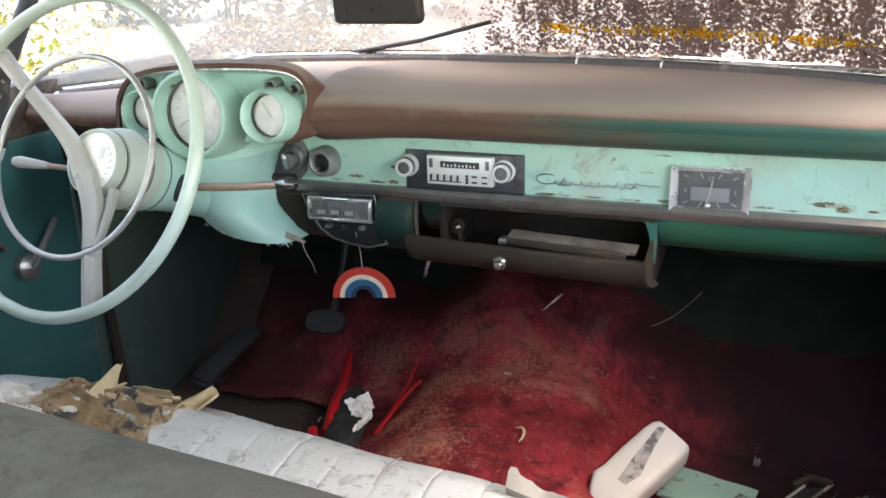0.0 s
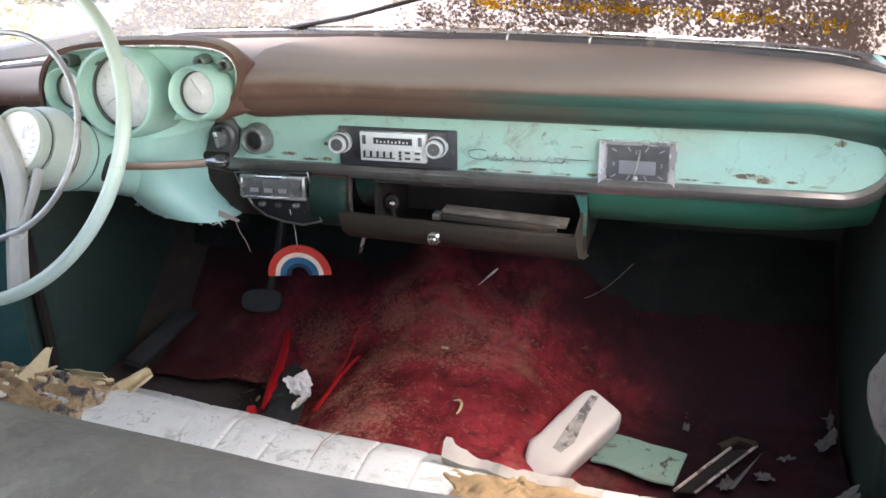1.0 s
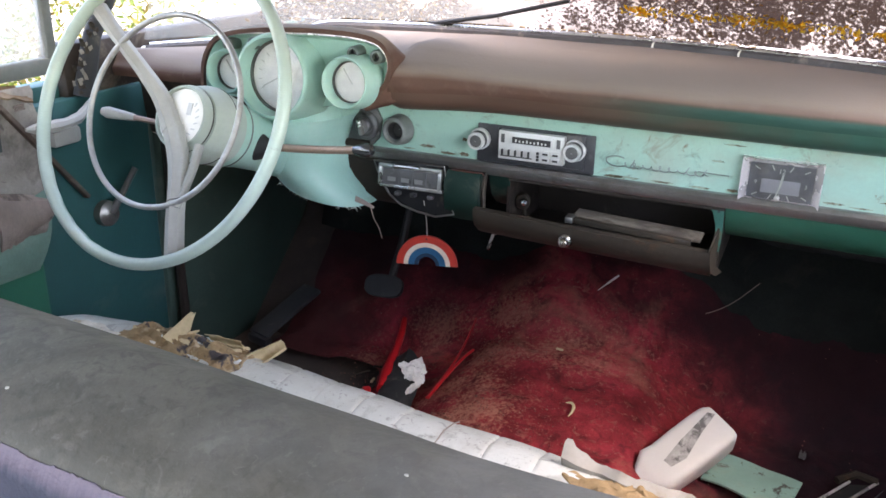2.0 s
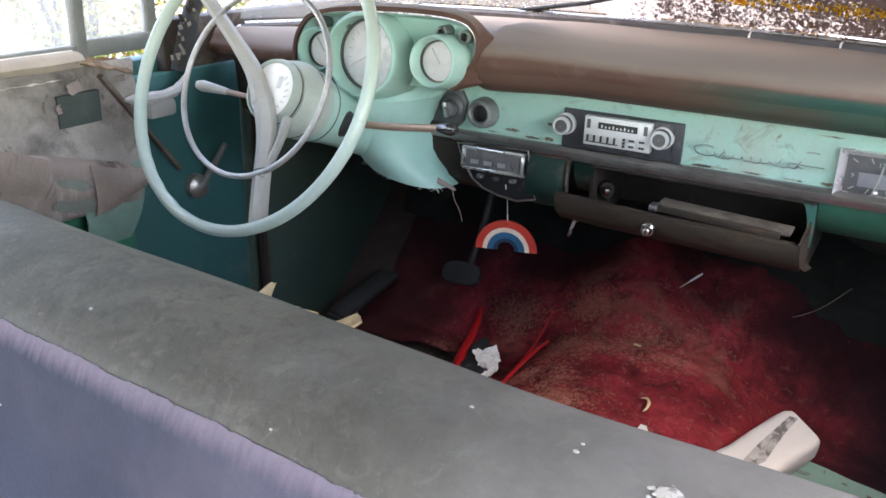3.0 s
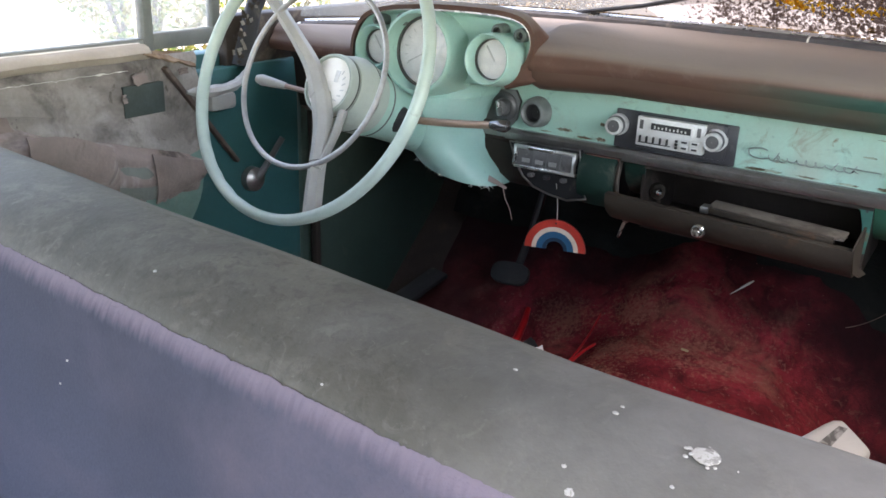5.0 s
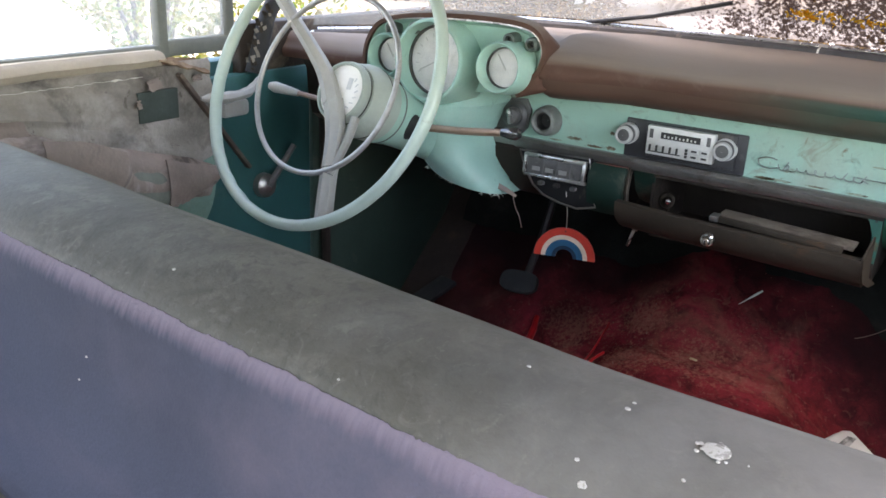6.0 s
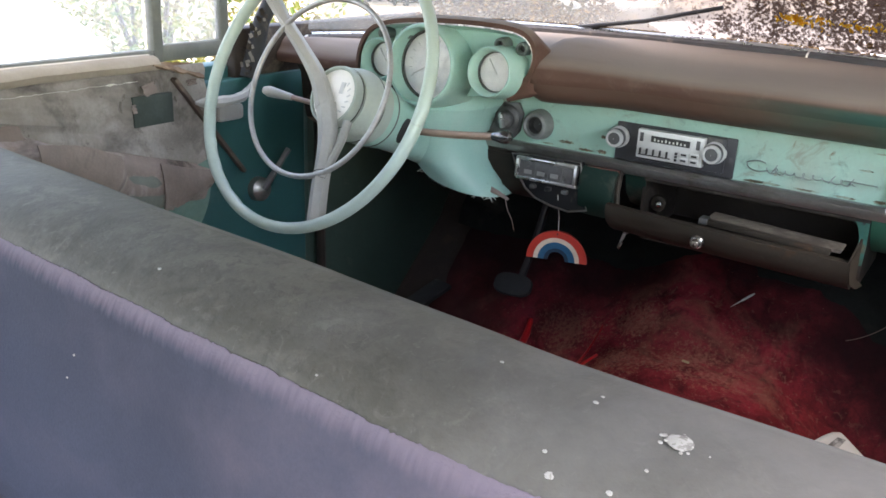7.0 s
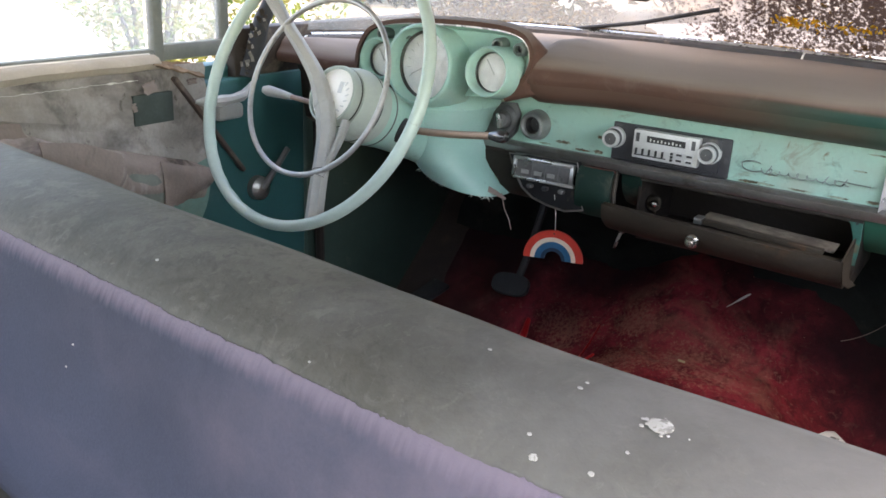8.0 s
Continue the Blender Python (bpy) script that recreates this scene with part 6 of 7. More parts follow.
build_glovebox()


# ---------- hanging rainbow, key, wires ----------
def build_hanging():
    rb = thing("hanging_rainbow", (-0.183, -0.016, 0.66), "wooden rainbow ornament, red, cream and blue, hanging on a string", "ornament")
    c = Vector((-0.187, -0.016, 0.669))
    ring = (("red_arch", 0.0535, 0.041, (0.52, 0.045, 0.03)), ("cream_arch", 0.041, 0.033, (0.70, 0.58, 0.46)), ("blue_arch", 0.033, 0.022, (0.012, 0.105, 0.20)), ("navy_arch", 0.022, 0.0155, (0.008, 0.03, 0.06)))
    turn = pose(0, 0, 0, 0, 0, 12) @ pose(0, 0, 0, 0, -1.5, 0)
    for name, ro, ri, col in ring:
        outl = [(ro * math.cos(a), ro * math.sin(a)) for a in [math.pi * k / 28 for k in range(29)]] + [(ri * math.cos(a), ri * math.sin(a)) for a in [math.pi * (28 - k) / 28 for k in range(29)]]
        m = Matrix.Translation(c) @ turn @ Matrix(((1, 0, 0, 0), (0, 0, 1, -0.003), (0, 1, 0, 0), (0, 0, 0, 1)))
        part(name, prism(outl, 0.005, m), mat(name, col, 0.5, var=0.12, scale=60, stains=(((0.2, 0.15, 0.1), 40, 0.66, 0.1, 0.4),), bump=0.1), rb, "painted " + name.split("_")[0] + " arch")
    part("string", tube([c + Vector((0, -0.001, 0.050)), c + Vector((-0.001, -0.002, 0.08)), Vector((-0.181, -0.045, 0.794))], 0.0007, 5), M_PALEBAR, rb, "thin pale string")
    part("hole", lathe([(0.0018, 0.0), (0.0005, 0.0003)], frame_at(c + Vector((0.0005, -0.0048, 0.0485)), FRONT), 12, cap=False), M_DARKBAR, rb, "string hole")
    ky = thing("hanging_key", (-0.066, -0.02, 0.715), "small metal key hanging under the dashboard", "key")
    part("bow", tube([(-0.062, -0.02, 0.764), (-0.063, -0.02, 0.757), (-0.066, -0.02, 0.748)], [0.003, 0.0065, 0.005], 8), M_STEEL, ky, "rounded key bow")
    part("blade", box(-0.0025, 0.0025, -0.0015, 0.0015, -0.030, 0.004, 0.0006, Matrix.Translation((-0.067, -0.02, 0.747)) @ pose(0, 0, 0, 0, 16, 0)), M_CHROME, ky, "worn key blade")
    solo("plug_lead", join(tube([(0.0665, 0.372, 0.548), (0.060, 0.366, 0.543), (0.048, 0.356, 0.533)], [0.0014, 0.0024, 0.0022], 8), tube([(0.048, 0.356, 0.533), (0.041, 0.350, 0.527), (0.0315, 0.344, 0.519)], [0.0015, 0.0012, 0.0006], 6)), M_SILVER, "loose lead with a metal plug over the carpet", "lead")
    solo("wire", tube(spline([(0.231, 0.38, 0.490), (0.262, 0.39, 0.502), (0.295, 0.40, 0.525), (0.335, 0.41, 0.568)], 14), 0.0007, 5), M_DOORLOW, "thin pale loose wire over the carpet", "wire")
    solo("wire", tube(spline([(-0.285, -0.04, 0.775), (-0.272, -0.05, 0.752), (-0.262, -0.05, 0.735), (-0.259, -0.045, 0.715)], 12), 0.0007, 5), M_DOORLOW, "thin wire hanging below the cowl", "wire")
    solo("cowl_bracket", grid([[(-0.327, -0.052, 0.788), (-0.306, -0.050, 0.786), (-0.290, -0.048, 0.780), (-0.272, -0.046, 0.770)], [(-0.322, -0.058, 0.780), (-0.304, -0.056, 0.778), (-0.290, -0.052, 0.773), (-0.274, -0.048, 0.767)]], thick=0.002), M_DOORLOW, "bent metal tongue under the column cowl", "bracket")


build_hanging()


# ---------- pedals ----------
def build_pedals():
    pd = thing("brake_pedal", (-0.41, 0.27, 0.44), "black rubber brake pedal on a steel arm", "pedal")
    m = frame_at((-0.410, 0.25, 0.478), (0.15, -1, 0.75))
    outl = [(0.043 * math.copysign(abs(math.cos(a)) ** 0.7, math.cos(a)), 0.025 * math.copysign(abs(math.sin(a)) ** 0.7, math.sin(a))) for a in [2 * math.pi * k / 28 for k in range(28)]]
    part("pad", prism(outl, 0.012, m, 0.004), M_RUBBER, pd, "rounded black rubber pad")
    part("arm", tube(spline([(-0.40, 0.262, 0.49), (-0.385, 0.29, 0.58), (-0.375, 0.33, 0.70), (-0.37, 0.36, 0.78)], 12), 0.009, 8), M_BLACK, pd, "dark steel arm")
    ac = thing("accelerator_pedal", (-0.27, 0.3, 0.36), "small dark accelerator pedal against the hump", "pedal")
    part("pad", box(-0.028, 0.028, -0.09, 0.09, -0.006, 0.006, 0.004, Matrix.Translation((-0.66, 0.24, 0.372)) @ pose(0, 0, 0, 18, 0, -14)), M_RUBBER, ac, "long dark rubber pad")
    part("hinge", box(-0.03, 0.03, -0.01, 0.01, -0.02, 0.0, 0.003, Matrix.Translation((-0.675, 0.155, 0.345)) @ pose(0, 0, 0, 0, 0, -14)), M_BLACK, ac, "dark hinge")


build_pedals()


# ---------- litter on the floor ----------
def floor_at(x, y):
    return floor_z(x, y) + 0.02


M_RED = mat("bright_red_plastic", (0.5, 0.015, 0.02), 0.4, var=0.12, scale=30, bump=0.04)
M_PAPER = mat("white_paper", (0.74, 0.72, 0.68), 0.8, var=0.08, scale=30, stains=(((0.45, 0.4, 0.33), 25, 0.6, 0.15, 0.5),), bump=0.2)


def crumple(cx, cy, cz, w, h, amp, seed, tilt=(0, 0, 0), n=12, edge=0.12):
    """A torn, crumpled scrap with an uneven outline."""
    m = pose(cx, cy, cz, *tilt)
    rows = []
    for i in range(n):
        row = []
        for j in range(n):
            u, v = i / (n - 1) - 0.5, j / (n - 1) - 0.5
            k = 1 + edge * wob(u * 3, v * 3, seed, 1.7) * (2 if max(abs(u), abs(v)) > 0.42 else 1)
            row.append(m @ Vector((u * w * k, v * h * k, amp * (abs(wob(u, v, seed, 3.2)) + 0.5 * wob(u, v, seed + 7, 7)))))
        rows.append(row)
    return grid(rows, thick=0.0008)


def build_floor_litter():
    sc = thing("ice_scraper", (-0.33, 0.2, 0.34), "red-handled ice scraper with a black brush lying on the carpet", "ice scraper")
    part("handle", tube([(-0.386, 0.30, 0.384), (-0.370, 0.255, 0.374), (-0.352, 0.19, 0.366), (-0.330, 0.11, 0.362), (-0.310, 0.045, 0.358)], [0.006, 0.008, 0.009, 0.013, 0.011], 10), M_RED, sc, "tapered bright red handle")
    part("end", box(-0.009, 0.009, -0.018, 0.018, -0.006, 0.006, 0.004, pose(-0.337, 0.03, 0.352, 0, 0, 25)), M_RED, sc, "flat red end")
    rows = []
    for i in range(17):
        t = i / 16
        cx, cy = lerp(-0.262, -0.318, t), lerp(-0.02, 0.19, t)
        w = 0.036 * min(1.0, 4.5 * t + 0.25, 4.5 * (1 - t) + 0.35) * (1 + 0.12 * wob(t * 6, 3))
        rows.append([(cx + w * math.cos(g), cy + 0.25 * w * math.cos(g), 0.350 + 0.026 * math.sin(g) * (1 + 0.25 * wob(t * 9, g * 2, 1))) for g in [math.pi * k / 12 for k in range(13)]])
    part("brush", grid(rows), M_RUBBER, sc, "black matted brush head")
    rd = thing("red_strap", (-0.26, 0.3, 0.34), "thin red plastic strap with a forked end on the carpet", "strap")
    part("strip", tube(spline([(-0.232, 0.41, 0.445), (-0.225, 0.34, 0.415), (-0.212, 0.23, 0.392), (-0.204, 0.126, 0.384), (-0.206, 0.03, 0.375)], 16), 0.0024, 8), M_RED, rd, "thin red strip")
    part("fork", tube(spline([(-0.180, 0.20, 0.402), (-0.190, 0.17, 0.395), (-0.198, 0.126, 0.386), (-0.203, 0.03, 0.376)], 12), 0.0031, 8), M_RED, rd, "red fork")
    solo("paper_scrap", join(crumple(-0.266, 0.098, 0.383, 0.046, 0.050, 0.014, 5, (18, -10, 38), 9, 0.25), crumple(-0.243, 0.058, 0.374, 0.016, 0.060, 0.012, 9, (0, 0, -4), 7, 0.12)), M_PAPER, "crumpled torn scrap of white paper", "paper", angle=20)
    # white jug
    jg = thing("plastic_jug", (0.28, 0.06, 0.33), "white plastic jug lying on its side, with a dark worn label", "jug")
    M_JUG = mat("white_jug_plastic", (0.54, 0.54, 0.525), 0.45, var=0.05, scale=12, stains=(((0.4, 0.38, 0.34), 14, 0.62, 0.15, 0.4),), bump=0.05)
    c, ux, uy = Vector((0.278, 0.010, 0.402)), Vector((0.576, 0.715, 0.397)).normalized(), Vector((0.60, -0.80, 0.0)).normalized()
    uy = (uy - ux * uy.dot(ux)).normalized()
    uz = ux.cross(uy)
    if uz.z < 0:
        uz = -uz
    mj = Matrix((ux, uy, uz)).transposed().to_4x4()
    mj.translation = c
    mj = Matrix.Translation((0, 0, 0.008)) @ mj @ Matrix.Rotation(radians(-27), 4, "X") @ Matrix.Diagonal((0.86, 0.84, 0.84, 1))
    rows = []
    for t, w, d, sh in [(-0.135, 0.012, 0.012, 0), (-0.13, 0.016, 0.016, 0), (-0.115, 0.018, 0.018, 0), (-0.10, 0.035, 0.026, 0), (-0.075, 0.05, 0.034, 0), (-0.05, 0.046, 0.033, 0), (0.0, 0.048, 0.034, 0), (0.06, 0.048, 0.034, 0), (0.078, 0.046, 0.033, 0), (0.090, 0.040, 0.028, 0), (0.094, 0.03, 0.018, 0)]:
        rows.append([mj @ Vector((t, w * math.copysign(abs(math.cos(a)) ** 0.38, math.cos(a)), d * math.copysign(abs(math.sin(a)) ** 0.38, math.sin(a)))) for a in [2 * math.pi * k / 32 for k in range(32)]])
    part("body", grid(rows, close_v=True, cap=True), M_JUG, jg, "rounded white body")
    lab = [(-0.062, 0.006), (-0.060, -0.012), (-0.01, -0.012), (0.03, -0.009), (0.074, -0.006), (0.080, 0.008), (0.035, 0.010), (0.0, 0.014), (-0.03, 0.018)]
    part("label", prism(lab, 0.0012, mj @ Matrix.Translation((0.004, -0.004, 0.0335)) @ Matrix.Rotation(radians(-13), 4, "Z")), mat("worn_grey_label", (0.33, 0.33, 0.32), 0.6, var=0.3, scale=60, stains=(((0.06, 0.06, 0.06), 55, 0.5, 0.08, 0.8),), bump=0.1), jg, "torn grey label with dark marks")
    # pale teal tray under it, metal frame beside it
    rows = []
    for i in range(9):
        rows.append([(0.325 + 0.138 * u - 0.02 * i / 8 + 0.012 * wob(u * 2, i, 1), 0.118 - 0.088 * i / 8 - 0.035 * u, 0.358 + 0.006 * wob(u * 2, i * 0.4, 5) - 0.004 * i / 8) for u in [k / 10 for k in range(11)]])
    solo("teal_scrap", grid(rows, thick=0.004), mat("chipped_pale_teal", (0.22, 0.38, 0.33), 0.5, var=0.1, scale=20, stains=(((0.05, 0.035, 0.03), 35, 0.60, 0.05, 0.9), (DUST, 12, 0.52, 0.2, 0.4)), bump=0.1), "chipped pale teal metal plate on the floor", "plate")
    fr = thing("window_frame_piece", (0.5, 0.06, 0.33), "old narrow metal frame piece lying on the floor", "metal frame")
    for a, b in (((0.445, -0.015, 0.350), (0.535, 0.125, 0.355)), ((0.478, -0.012, 0.350), (0.578, 0.140, 0.356))):
        part("rail", tube([a, lerp(Vector(a), Vector(b), 0.5), b], 0.0026, 6), M_BRIGHT, fr, "pale thin rail")
    part("plate", grid([[(0.449, -0.012, 0.347), (0.474, -0.010, 0.347)], [(0.537, 0.122, 0.352), (0.574, 0.136, 0.352)]], thick=0.002), M_BLACK, fr, "black plate between the rails")
    part("cross_piece", tube([(0.515, 0.115, 0.358), (0.545, 0.142, 0.362), (0.578, 0.140, 0.357)], 0.007, 6), M_DOORBROWN, fr, "rusty cross piece")
    rnd = random.Random(11)
    solo("curled_leaf", tube(spline([(0.062, 0.036, 0.432), (0.072, 0.035, 0.435), (0.079, 0.026, 0.434), (0.080, 0.011, 0.431), (0.077, 0.000, 0.429)], 10), [0.0008, 0.0014, 0.002, 0.0024, 0.0027, 0.003, 0.0028, 0.0024, 0.002, 0.0014, 0.0008], 6), M_FLAP, "dry curled leaf on the red carpet", "leaf")
    # crumbs, chips and grit
    bm = bmesh.new()
    heaps = ((-0.14, 0.20, 0.03, 0.08), (-0.10, 0.15, 0.05, 0.04), (-0.09, 0.02, 0.045, 0.04), (-0.14, -0.06, 0.05, 0.03), (-0.01, -0.03, 0.05, 0.03), (-0.39, 0.15, 0.05, 0.05), (-0.38, 0.23, 0.05, 0.03), (-0.19, 0.30, 0.05, 0.04), (0.08, 0.18, 0.1, 0.1))
    for k in range(1500):
        hx, hy, sx, sy = heaps[k % len(heaps)]
        x, y = rnd.gauss(hx, sx), rnd.gauss(hy, sy)
        if k % 11 == 0:
            x, y = rnd.uniform(-0.5, 0.6), rnd.uniform(-0.05, 0.42)
        s = rnd.uniform(0.0006, 0.0019) * (1.8 if rnd.random() < 0.06 else 1)
        m = pose(x, y, carpet_z(x, y) + s * 0.3, rnd.uniform(0, 50), rnd.uniform(0, 50), rnd.uniform(0, 180))
        vs = [bm.verts.new(m @ (Vector(d) * (s * rnd.uniform(0.6, 1.2)))) for d in ((1, 0, 0), (0, 1, 0), (-1, 0, 0), (0, -1, 0), (0, 0, 0.7), (0, 0, -0.7))]
        for q in range(4):
            bm.faces.new((vs[q], vs[(q + 1) % 4], vs[4]))
            bm.faces.new((vs[(q + 1) % 4], vs[q], vs[5]))
    solo("grit", bm, mat("pale_grit", (0.21, 0.085, 0.065), 0.9, var=0.5, scale=30, stains=(((0.34, 0.23, 0.17), 90, 0.56, 0.06, 0.9), ((0.08, 0.02, 0.02), 120, 0.5, 0.1, 0.8)), bump=0.2), "pale crumbs and grit scattered on the carpet", "debris", kind="stuff")
    for k, (x, y, a, L) in enumerate(((-0.395, 0.12, 60, 0.035), (-0.36, 0.10, 100, 0.02), (-0.375, 0.155, 20, 0.022), (0.0, 0.20, 0, 0.014))):
        solo("splinter", box(-L / 2, L / 2, -0.0025, 0.0025, -0.0015, 0.0015, 0.0008, pose(x, y, floor_at(x, y) + 0.008, 6, 4, a)), M_FLAP if k % 2 else M_DOORBROWN, "splinter of wood on the dirty floor", "splinter", group="splinters on the floor")
    grimy = mat("grimy_paper", (0.13, 0.135, 0.145), 0.8, var=0.3, scale=30, stains=(((0.30, 0.30, 0.31), 40, 0.56, 0.08, 0.8),), bump=0.3)
    for x, y, z, w, h, tilt, s in ((0.590, 0.081, 0.0, 0.024, 0.018, 0, 1), (0.629, 0.143, 0.0, 0.024, 0.010, 0, 2), (0.529, 0.045, 0.0, 0.034, 0.020, 0, 3), (0.461, 0.204, 0.0, 0.020, 0.010, 0, 4), (0.700, 0.195, 0.014, 0.045, 0.034, 55, 5), (0.712, 0.255, 0.02, 0.016, 0.040, 65, 6), (0.700, 0.0, 0.03, 0.05, 0.04, 40, 7)):
        solo("paper_chip", crumple(x, y, floor_at(x, y) + 0.004 + z, w, h, 0.008, s, (0, -tilt, 20 * s if not tilt else 0), 10, 0.3), grimy, "grey dirty chip of paper on the floor", "paper", group="paper chips")


build_floor_litter()


# ---------- torn edge of the seat cushion ----------
M_BATTING = mat("cotton_batting", (0.60, 0.57, 0.51), 0.95, var=0.25, scale=40, stains=(((0.3, 0.21, 0.12), 15, 0.52, 0.10, 0.85), ((0.12, 0.08, 0.05), 28, 0.58, 0.08, 0.7),), bump=0.8, fine=120, spec=0.1)


def build_seat_tears():
    # exposed padding on the driver's side
    def patch(x0, x1, y0, y1, z, amp, seed, n=56):
        rows = []
        for i in range(n):
            row = []
            for j in range(n):
                u, v = i / (n - 1), j / (n - 1)
                x = lerp(x0, x1, u) + 0.02 * wob(v * 4, seed, u * 3)
                y = lerp(y0, y1, v) + 0.015 * wob(u * 5, v, seed)
                rim = min(u, 1 - u, v, 1 - v)
                row.append((x, y + seat_y(x), z + (amp * abs(wob(u * 4, v * 4, seed, 1.6)) + 0.6 * amp * wob(u * 0.6, v, seed, 9)) * min(1, rim * 8) + 0.18 * amp * wob(u, v, seed, 31) + 0.12 * amp * wob(u, v, seed, 57) - (0.012 if rim < 0.01 else 0)))
            rows.append(row)
        return grid(rows)

    part("torn_padding", patch(-0.50, -0.285, -0.535, -0.430, 0.648, 0.018, 2), M_FOAM, SEAT, "rotten tan padding bursting out", angle=75)
    part("torn_padding", patch(0.20, 0.36, -0.56, -0.455, 0.647, 0.013, 8), M_TAN, SEAT, "rotten tan padding bursting out", angle=75)

    # curled shreds of backing: (foot, tip, width)
    def flap(a, b, w, curl, seed):
        a, b = Vector(a), Vector(b)
        d = b - a
        side = d.cross(Vector((0.1, -1, 0.5))).normalized()
        up = Vector((0, -0.6, 0.8))
        rows = []
        for i in range(15):
            t = i / 14
            c = a + d * t + up * curl * math.sin(math.pi * t * 0.9)
            w0 = w * (0.9 - 0.5 * t) * (1 + 0.7 * wob(t * 5, seed)) * (1 if i < 14 else 0.4)
            w1 = w * (0.9 - 0.5 * t) * (1 + 0.7 * wob(t * 5, seed + 9)) * (1 if i < 14 else 0.3)
            rows.append([c - side * w0 * 0.5, c - side * w0 * 0.15 + up * curl * 0.4, c + side * w1 * 0.2 + up * curl * 0.3, c + side * w1 * 0.5 - up * curl * 0.2])
        return grid(rows, thick=0.0012)

    def curl(a, b, r0, r1, turn, start, seed):
        """A sheet rolled into part of a tube about the line from a to b."""
        a, b = Vector(a), Vector(b)
        d = (b - a).normalized()
        u = d.orthogonal().normalized()
        v = d.cross(u)
        rows = []
        for i in range(13):
            t = i / 12
            r = lerp(r0, r1, t)
            row = []
            for k in range(13):
                g = radians(start + turn * k / 12)
                e = 0.006 * wob(k * 0.5, seed, t) * t
                row.append(a + (b - a) * t + d * e + (u * math.cos(g) + v * math.sin(g)) * r * (1 + 0.15 * wob(k * 0.4, t * 3, seed)))
            rows.append(row)
        return grid(rows, thick=0.0012)

    for a, b, r0, r1, tn, st, sd in (((-0.428, -0.392, 0.636), (-0.412, -0.355, 0.676), 0.022, 0.004, 190, 200, 1), ((-0.285, -0.392, 0.640), (-0.250, -0.360, 0.663), 0.013, 0.008, 260, 160, 2),
                                     ((-0.385, -0.372, 0.638), (-0.318, -0.385, 0.644), 0.016, 0.020, 150, 230, 3), ((-0.355, -0.40, 0.637), (-0.30, -0.395, 0.647), 0.022, 0.016, 120, 250, 4)):
        part("curled_flap", curl(a, b, r0, r1, tn, st, sd), M_FLAP, SEAT, "cream curled flap of torn backing", angle=40)
    tips = []
    rnd = random.Random(17)
    for k in range(12):
        x = rnd.uniform(-0.48, -0.29)
        y = rnd.uniform(-0.47, -0.40) + seat_y(x) - 0.04
        a = rnd.uniform(-0.6, 3.6)
        L = rnd.uniform(0.015, 0.04)
        tips.append(((x, y, 0.646), (x + L * math.cos(a), y + 0.6 * L * math.sin(a), 0.648 + rnd.uniform(0.0, 0.008)), rnd.uniform(0.006, 0.016), rnd.uniform(0.001, 0.004), 20 + k))
    for a, b, w, c, s in tips:
        part("shred", flap(a, b, w, c, s), M_FLAP if s % 3 else M_VINYL, SEAT, "small shred of torn backing", angle=25)
    part("torn_padding", patch(-0.70, -0.46, -0.575, -0.485, 0.630, 0.012, 5), M_FOAM, SEAT, "rotten tan padding bursting out", angle=75)
    part("batting", patch(-0.60, -0.42, -0.55, -0.475, 0.648, 0.008, 12), M_BATTING, SEAT, "lumpy white cotton batting", angle=80)
    # long lifted edge of vinyl on the passenger's side
    rows = []
    for k in range(31):
        t = k / 30
        x = lerp(0.182, 0.365, t)
        y = lerp(-0.432, -0.456, t) + 0.008 * wob(t * 6, 2)
        lift = 0.022 * max(0.0, 1 - t * 4.5) + 0.005 + 0.003 * math.sin(math.pi * t) + 0.004 * wob(t * 12, 5) + 0.008 * max(0.0, t - 0.85)
        rows.append([(x, y - 0.004, 0.637), (x, y - 0.004 - 0.3 * lift, 0.643 + lift * 0.5), (x, y, 0.643 + lift), (x + 0.002, y + 0.004 + 0.006 * wob(t * 20, 1), 0.645 + lift * 1.05)])
    part("lifted_edge", grid(rows, thick=0.0014), mat("vinyl_underside", (0.29, 0.275, 0.25), 0.7, var=0.15, scale=20, stains=(((0.2, 0.16, 0.12), 25, 0.56, 0.12, 0.6),), bump=0.2), SEAT, "lifted torn edge of white vinyl", angle=30)
    rows = []
    for k in range(19):
        t = k / 18
        x = lerp(0.368, 0.475, t)
        y = -0.452 - 0.012 * t + 0.003 * wob(t * 7, 4)
        rows.append([(x, y - 0.075, 0.640), (x, y - 0.03, 0.649 + 0.003 * wob(t * 5, 1)), (x, y - 0.008, 0.648 + 0.003 * wob(t * 8, 2)), (x, y, 0.640), (x, y + 0.002 + 0.004 * wob(t * 16, 6), 0.622)])
    part("vinyl_strip", grid(rows, thick=0.0014), M_VINYL, SEAT, "last strip of white vinyl beyond the tear", angle=40)
    # seams across the vinyl
    for x in (-0.12, 0.03, 0.12):
        part("stitching", tube([(x, y + seat_y(x) - (0.006 + 0.03 * (x + 0.286)) * min(1.0, (y + 0.8) / 0.36), z + 0.001) for y, z in ((-0.60, 0.627), (-0.50, 0.638), (-0.44, 0.642), (-0.41, 0.634), (-0.39, 0.625))], 0.0009, 5), M_DOORLOW, SEAT, "grey seam")


build_seat_tears()


